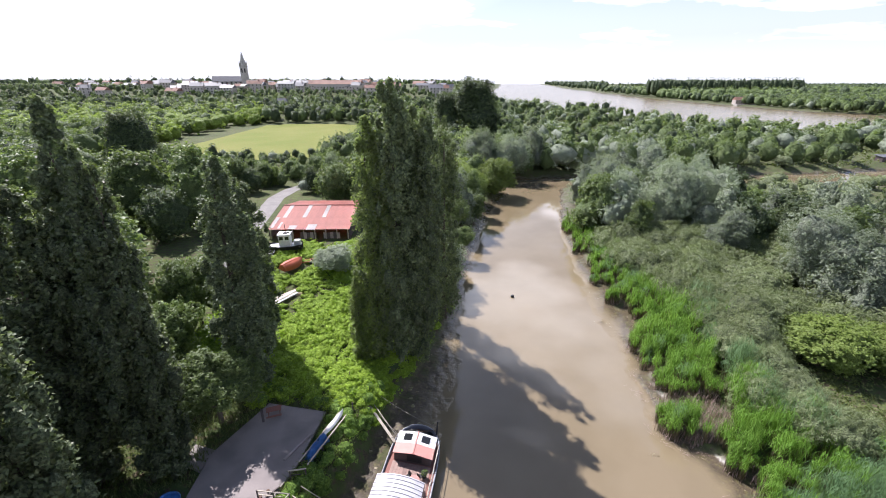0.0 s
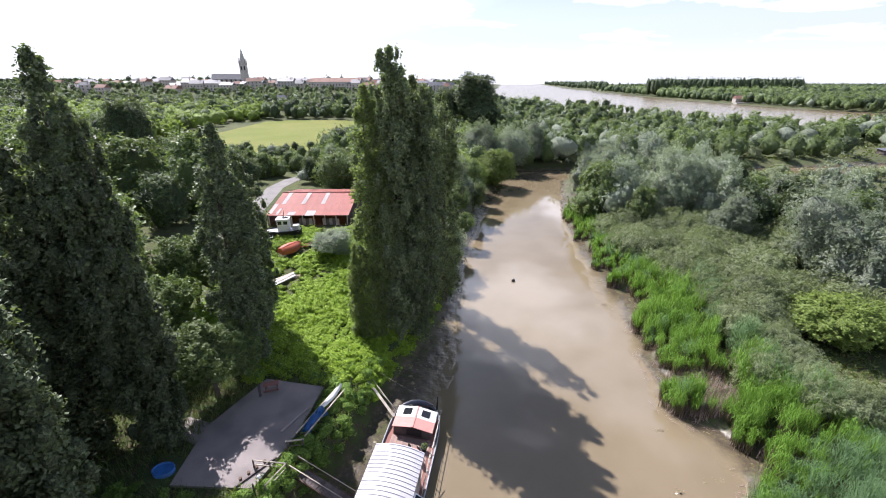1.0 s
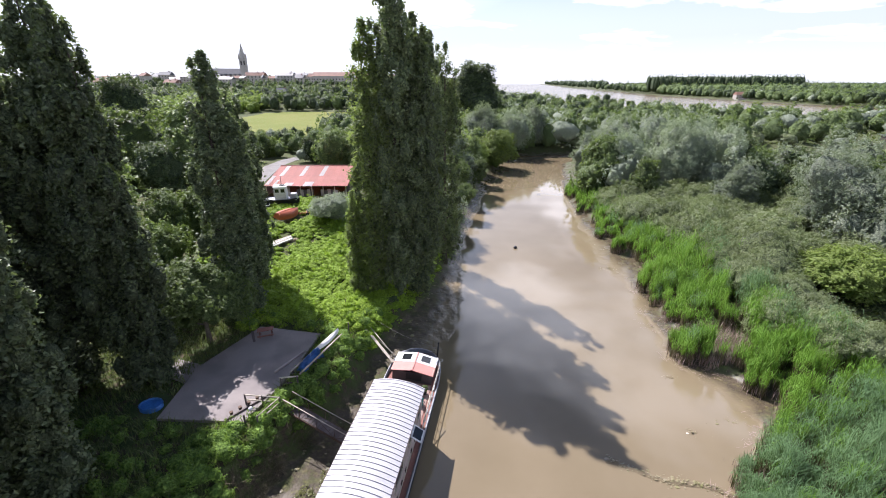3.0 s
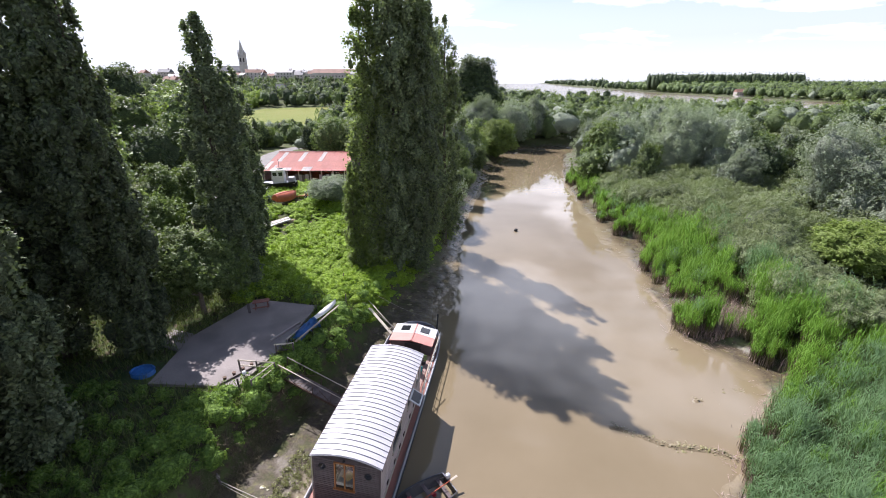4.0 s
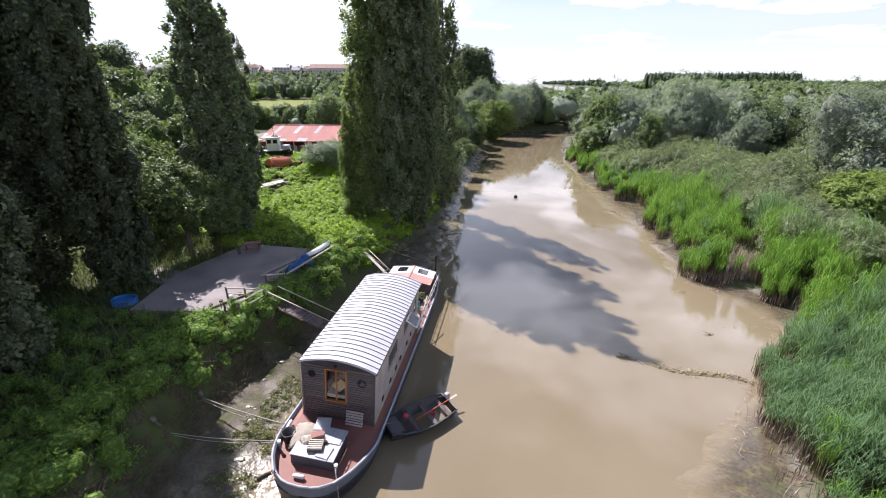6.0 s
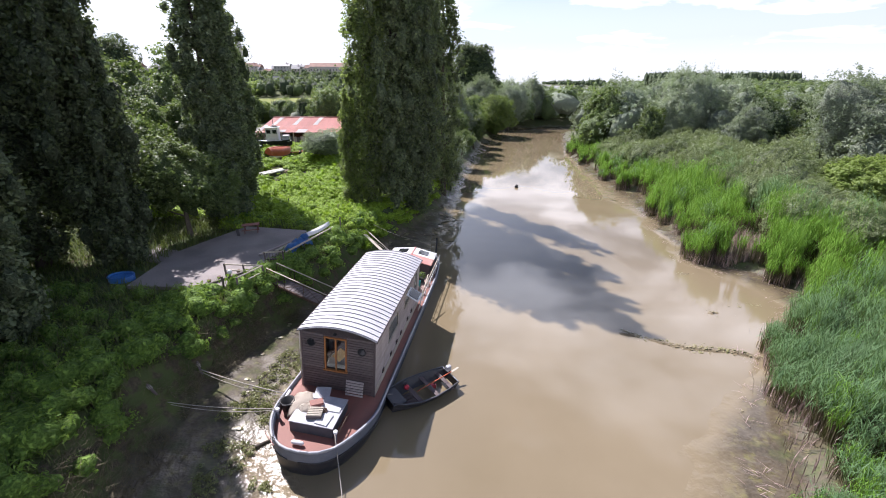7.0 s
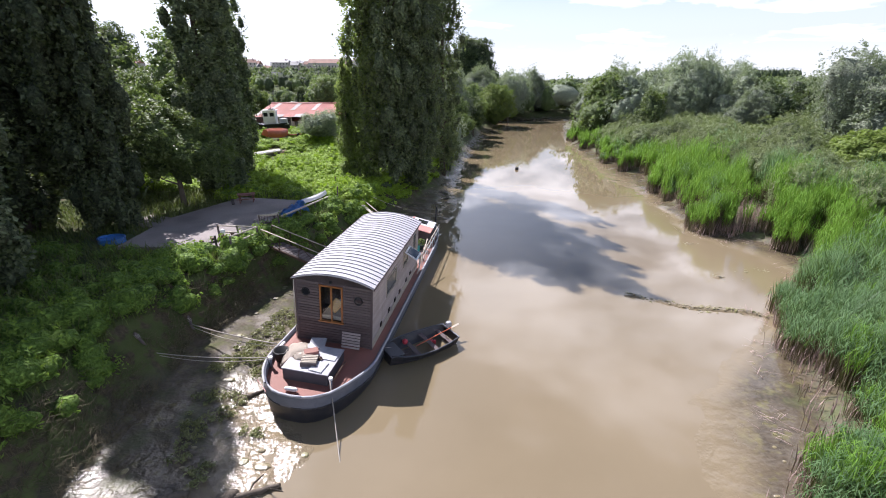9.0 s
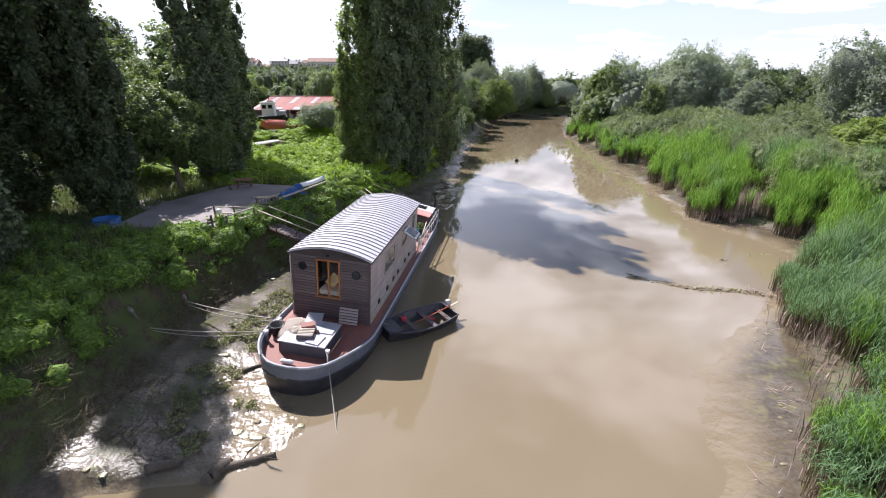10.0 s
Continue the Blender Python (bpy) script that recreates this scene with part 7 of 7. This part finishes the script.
def build_yard():
    g = lambda x, y: ground_at(x, y)
    upturned("rowing_boat", pose(-27.0, 69.4, g(-27, 69.4) + 0.75, 16, 3, 68), 5.0, 1.15, 1.15, ORANGE, "upturned orange red rowing boat in the yard")
    # a white workboat's wheelhouse ashore
    e = empty("white_workboat", pose(-30.6, 76.8, g(-30.6, 76.8) + 0.55, 0, 0, 8) @ Matrix.Diagonal((1.15, 1.15, 1.15, 1)), "white workboat with wheelhouse, laid up ashore", "boat")
    rows = [[(x, -w, 0.9 + 0.1 * abs(x)), (x, -w * 0.7, 0.2), (x, 0, 0.0), (x, w * 0.7, 0.2), (x, w, 0.9 + 0.1 * abs(x))] for x, w in ((-3.2, 0.3), (-2.2, 0.95), (-0.5, 1.3), (1.5, 1.3), (2.8, 1.0))]
    part("hull", loft(rows, closed=False), HULL_BLACK, e)
    part("deck", box((5.4, 2.0, 0.08), at(0, 0, 0.85)), RIM_PAINT, e)
    wh = part("wheelhouse", box((1.8, 1.7, 2.0), at(0.2, 0, 1.9), 0.06), WHITE, e, "white boxy wheelhouse")
    for y in (-0.45, 0.45):
        part("window", box((0.04, 0.6, 0.6), at(-0.72, y, 2.35)), GLASS, wh)
    for x in (-0.25, 0.65):
        part("window", box((0.6, 0.04, 0.55), at(x, -0.87, 2.35)), GLASS, wh)
    part("roof", box((2.1, 2.0, 0.1), at(0.2, 0, 2.95), 0.03), WHITE, e)
    part("engine_box", box((1.1, 1.2, 0.9), at(2.1, 0, 1.3), 0.2), RIM_PAINT, e)
    part("mast", tube([(0.4, 0, 3.0), (0.4, 0, 4.6)], 0.04, 6), BLACK, e)
    part("bundle", cloth(8, 8, 1.2, 1.0, 3.3, 0.2, 0.2), BLACK, e).matrix_basis = at(0.5, 0, 3.15)
    e = empty("open_boat", pose(-34.0, 74.5, g(-34, 74.5) + 0.3, 0, 0, 15), "white open boat with dark bottom on the grass", "boat")
    part("shell", loft([[(x, -w, 0.7), (x, -w * 0.6, 0.0), (x, w * 0.6, 0.0), (x, w, 0.7)] for x, w in ((-2.4, 0.15), (-1.6, 0.7), (0, 0.95), (2.0, 0.8))], closed=False), HULL_BLACK, e)
    part("gunwale", tube([(-2.4, -0.15, 0.72), (-1.6, -0.7, 0.72), (0, -0.95, 0.72), (2.0, -0.8, 0.72), (2.0, 0.8, 0.72), (0, 0.95, 0.72), (-1.6, 0.7, 0.72), (-2.4, 0.15, 0.72)], 0.07, 6), WHITE, e)
    part("thwart", box((0.3, 1.7, 0.05), at(0.3, 0, 0.6)), WHITE, e)
    # stack of pale planks
    e = empty("plank_stack", pose(-25.2, 60.4, g(-25.2, 60.4), 0, 0, 57), "loose stack of long pale weathered planks", "planks")
    rng = random.Random(4)
    for i in range(9):
        part("plank", box((4.8 + rng.uniform(-0.6, 0.6), 0.26, 0.07), at(rng.uniform(-0.3, 0.3), -0.9 + 0.42 * (i % 5), 0.35 + 0.14 * (i // 5), 0, 0, rng.uniform(-5, 5)), 0.006), WHITE if i % 2 else TIMBER_PALE, e)
    for x in (-1.1, 1.1):
        part("bearer", box((0.15, 2.2, 0.3), at(x, 0, 0.16)), TIMBER_GREY, e)
    e = empty("sand_heap", pose(-23.3, 62.0, g(-23.3, 62)), "small heap of pale sand in the weeds", "heap")
    bm = bmesh.new()
    bmesh.ops.create_icosphere(bm, subdivisions=3, radius=1.0)
    for v in bm.verts:
        v.co *= 1 + 0.25 * noise.noise(v.co * 2)
        v.co.z *= 0.4
    part("mound", bm, solid("pale sand", (0.5, 0.38, 0.26), 0.9), e)
    e = empty("rusty_frame", pose(-24.6, 72.0, g(-24.6, 72), 0, 0, 20), "low rusty boat trailer frame", "trailer")
    for s in (-0.6, 0.6):
        part("beam", box((3.0, 0.1, 0.1), at(0, s, 0.5)), ORANGE, e)
        part("wheel", tube([(0.3, s - 0.1, 0.3), (0.3, s + 0.1, 0.3)], 0.3, 12), BLACK, e)
    for x in (-1.3, 0.2, 1.4):
        part("cross_beam", box((0.1, 1.3, 0.1), at(x, 0, 0.5)), ORANGE, e)


build_yard()


def ribbon(points, width, lift, name, material, label, category):
    """A strip laid on the ground along points."""
    bm = bmesh.new()
    dense = []
    for (x0, y0), (x1, y1) in zip(points, points[1:]):
        n = max(2, int(math.hypot(x1 - x0, y1 - y0) / 2.0))
        dense += [(x0 + (x1 - x0) * i / n, y0 + (y1 - y0) * i / n) for i in range(n)]
    dense.append(points[-1])
    rows = []
    for i, (x, y) in enumerate(dense):
        a, b = dense[max(i - 1, 0)], dense[min(i + 1, len(dense) - 1)]
        d = Vector((b[0] - a[0], b[1] - a[1], 0)).normalized()
        s = Vector((-d.y, d.x, 0)) * width / 2
        rows.append([bm.verts.new((x + s.x * k, y + s.y * k, max(ground_at(x, y), ground_at(x + s.x * k, y + s.y * k)) + lift)) for k in (-1, -0.5, 0, 0.5, 1)])
    for r0, r1 in zip(rows, rows[1:]):
        for i in range(4):
            bm.faces.new((r0[i], r0[i + 1], r1[i + 1], r1[i]))
    tagged(part(name, bm, material), label, category, kind="structure")


ribbon([(-41, 70), (-43, 88), (-45.5, 105), (-47.5, 118), (-46.5, 128), (-42.5, 137), (-38, 146), (-33, 160)], 4.6, 0.06, "road", ROAD_GREY, "pale worn asphalt track beside the barn", "road")


def pasture_material():
    m, nt, p, lk = tree_of("pasture")
    pos = nt.nodes.new("ShaderNodeNewGeometry").outputs["Position"]
    c = mixed(nt, noise_of(nt, 0.04, 4, pos), (0.15, 0.162, 0.042), (0.195, 0.185, 0.06))
    c = mixed(nt, noise_of(nt, 0.6, 5, pos), c, mixed(nt, 0.4, c, (0.12, 0.19, 0.035)))
    lk(c, p.inputs["Base Color"])
    p.inputs["Roughness"].default_value = 0.9
    p.inputs["Specular IOR Level"].default_value = 0.1
    bumped(nt, p, noise_of(nt, 3.0, 4, pos), 0.5, 0.1)
    return m


def build_pasture():
    xs, ys = np.arange(-155, -40, 5.0), np.arange(170, 381, 5.0)
    X, Y = np.meshgrid(xs, ys)
    Z = height(X, Y) + 0.25
    bm = bmesh.new()
    vs = [[bm.verts.new((X[j, i], Y[j, i], Z[j, i])) for i in range(len(xs))] for j in range(len(ys))]
    for j in range(len(ys) - 1):
        for i in range(len(xs) - 1):
            x, y = X[j, i] + 2.5, Y[j, i] + 2.5
            if -128 < x < -50 and y > 176 + 0.5 * abs(x + 72) and y < 333 - 0.2 * abs(x + 95):
                bm.faces.new((vs[j][i], vs[j][i + 1], vs[j + 1][i + 1], vs[j + 1][i]))
    bmesh.ops.delete(bm, geom=[v for v in bm.verts if not v.link_faces], context="VERTS")
    tagged(part("pasture", bm, pasture_material()), "smooth yellowish green mown pasture on a slope", "field", kind="structure")


build_pasture()


# ---- the town, the church and far buildings ----
def house(name, x, y, w, d, h, rise, turn, wall, roof, label, category="house", sink=0.5, chimney=True):
    e = empty(name, pose(x, y, ground_at(x, y) - sink, 0, 0, turn), label, category, "houses of the town")
    h += sink
    part("wall", box((w, d, h), at(0, 0, h / 2)), wall, e)
    bm = bmesh.new()
    o = 0.4
    v = [bm.verts.new(p) for p in ((-w / 2 - o, -d / 2 - o, h - 0.1), (w / 2 + o, -d / 2 - o, h - 0.1), (w / 2 + o, d / 2 + o, h - 0.1), (-w / 2 - o, d / 2 + o, h - 0.1), (-w / 2 - o, 0, h + rise), (w / 2 + o, 0, h + rise))]
    for f in ((0, 1, 5, 4), (2, 3, 4, 5), (0, 4, 3), (1, 2, 5), (3, 2, 1, 0)):
        bm.faces.new([v[i] for i in f])
    r = part("roof", bm, roof, e)
    if chimney:
        part("chimney", box((0.9, 0.6, 1.6), at(w * 0.3, 0, h + rise + 0.3)), TILE, r)
    storeys = max(1, int(h // 3))
    n = max(2, int(w // 3.2))
    for s in range(storeys):
        for i in range(n):
            part("window", box((1.0, 0.06, 1.4), at(-w / 2 + (i + 0.5) * w / n, -d / 2 - 0.02, sink + 1.7 + 2.9 * s)), GLASS, e)
    return e


def build_church():
    x, y = -233.0, 540.0
    z = ground_at(x, y)
    e = empty("church", pose(x, y, z, 0, 0, 14), "pale stone church with a tall pointed spire and slate roof", "church")
    tw = 7.5
    part("tower", box((tw, tw, 27), at(0, 0, 13.0), 0.2), STONE, e)
    bm = bmesh.new()
    n = 8
    base = [bm.verts.new((4.0 * math.cos((i + 0.5) * math.tau / n), 4.0 * math.sin((i + 0.5) * math.tau / n), 26.4)) for i in range(n)]
    tip = bm.verts.new((0, 0, 68 - z))
    for i in range(n):
        bm.faces.new((base[i], base[(i + 1) % n], tip))
    bm.faces.new(base[::-1])
    part("spire", bm, STONE, e, "tall pointed stone spire")
    for sx in (-1, 1):
        for sy in (-1, 1):
            part("pinnacle", tube([(sx * 3.3, sy * 3.3, 26), (sx * 3.3, sy * 3.3, 29), (sx * 3.3, sy * 3.3, 33)], [0.8, 0.7, 0.05], 6), STONE, e)
    for s in (-1.6, 1.6):
        part("belfry_opening", box((1.4, 0.1, 4.5), at(s, -tw / 2 - 0.03, 22)), BLACK, e)
    part("nave", box((34, 12, 13), at(-18, 3, 4.0)), STONE, e)
    bm = bmesh.new()
    v = [bm.verts.new(p) for p in ((-36, -3.6, 9.4), (-2, -3.6, 9.4), (-2, 9.6, 9.4), (-36, 9.6, 9.4), (-36, 3, 16), (-2, 3, 16))]
    for f in ((0, 1, 5, 4), (2, 3, 4, 5), (0, 4, 3), (1, 2, 5), (3, 2, 1, 0)):
        bm.faces.new([v[i] for i in f])
    part("nave_roof", bm, SLATE, e, "grey slate nave roof")
    for i in range(6):
        part("window", box((1.6, 0.1, 5), at(-5 - 5 * i, -3.05, 7)), GLASS, e)
        part("buttress", box((1.0, 1.4, 10), at(-7.5 - 5 * i, -3.6, 5)), STONE, e)


build_church()


def build_town():
    rng = random.Random(12)
    for i in range(95):
        y = rng.uniform(470, 860)
        x = rng.uniform(-0.86, 0.02) * y
        if abs(x + 240) < 50 and abs(y - 540) < 30:
            continue
        w, d, h = rng.uniform(8, 16), rng.uniform(7, 10), rng.choice((3.2, 5.8, 6.2, 8.5))
        red = rng.random() < 0.55
        house("house", x, y, w, d, h, rng.uniform(2.2, 3.6), rng.uniform(-35, 35), RENDER_WALL if rng.random() < 0.75 else STONE, TILE if red else SLATE,
              "cream walled town house with a red tile roof" if red else "cream walled town house with a grey slate roof")
    for i in range(75):     # the old centre round the church
        y = rng.uniform(492, 640)
        x = rng.uniform(-0.62, 0.0) * y
        if abs(x + 240) < 42 and abs(y - 540) < 26:
            continue
        red = rng.random() < 0.5
        house("house", x, y, rng.uniform(9, 17), rng.uniform(7, 10), rng.choice((6.0, 7.5, 9.0)), rng.uniform(2.4, 3.8), rng.uniform(-30, 30), RENDER_WALL if rng.random() < 0.7 else STONE, TILE if red else SLATE,
              "cream walled town house with a red tile roof" if red else "cream walled town house with a grey slate roof")
    house("long_hall", -120, 505, 44, 14, 8, 4, 4, RENDER_WALL, TILE, "long pale building with a red tile roof", "hall", 0.5, False)
    house("white_house", -142, 400, 9, 7, 5.5, 3.2, 30, WHITE, SLATE, "white house with a slate roof among trees")
    house("riverside_house", 455, 690, 18, 9, 6, 4, 0, RENDER_WALL, TILE, "riverside house with a red roof on the far shore", "house", 0.5)
    e = empty("quay", pose(462, 674, 0), "pale stone quay on the far shore", "quay")
    part("wall", box((44, 9, 3.2), at(0, 2, 1.2), 0.1), STONE, e)
    part("apron", box((44, 9, 0.1), at(0, 2, 2.86)), CONCRETE, e)
    e = empty("jetty_hut", pose(196, 191, 0), "dark timber hut on stilts beside the water", "hut")
    for sx in (-3, 0, 3):
        for sy in (-2, 2):
            part("stilt", tube([(sx, sy, -1), (sx, sy, 2.4)], 0.15, 6), TIMBER_DARK, e)
    part("platform", box((8, 5.5, 0.25), at(0, 0, 2.4)), TIMBER_GREY, e)
    part("wall", box((5, 3.5, 2.3), at(0.5, 0, 3.6)), TIMBER_DARK, e)
    part("roof", box((6, 4.6, 0.2), at(0.5, 0, 4.85, 6), 0.03), SLATE, e)


build_town()
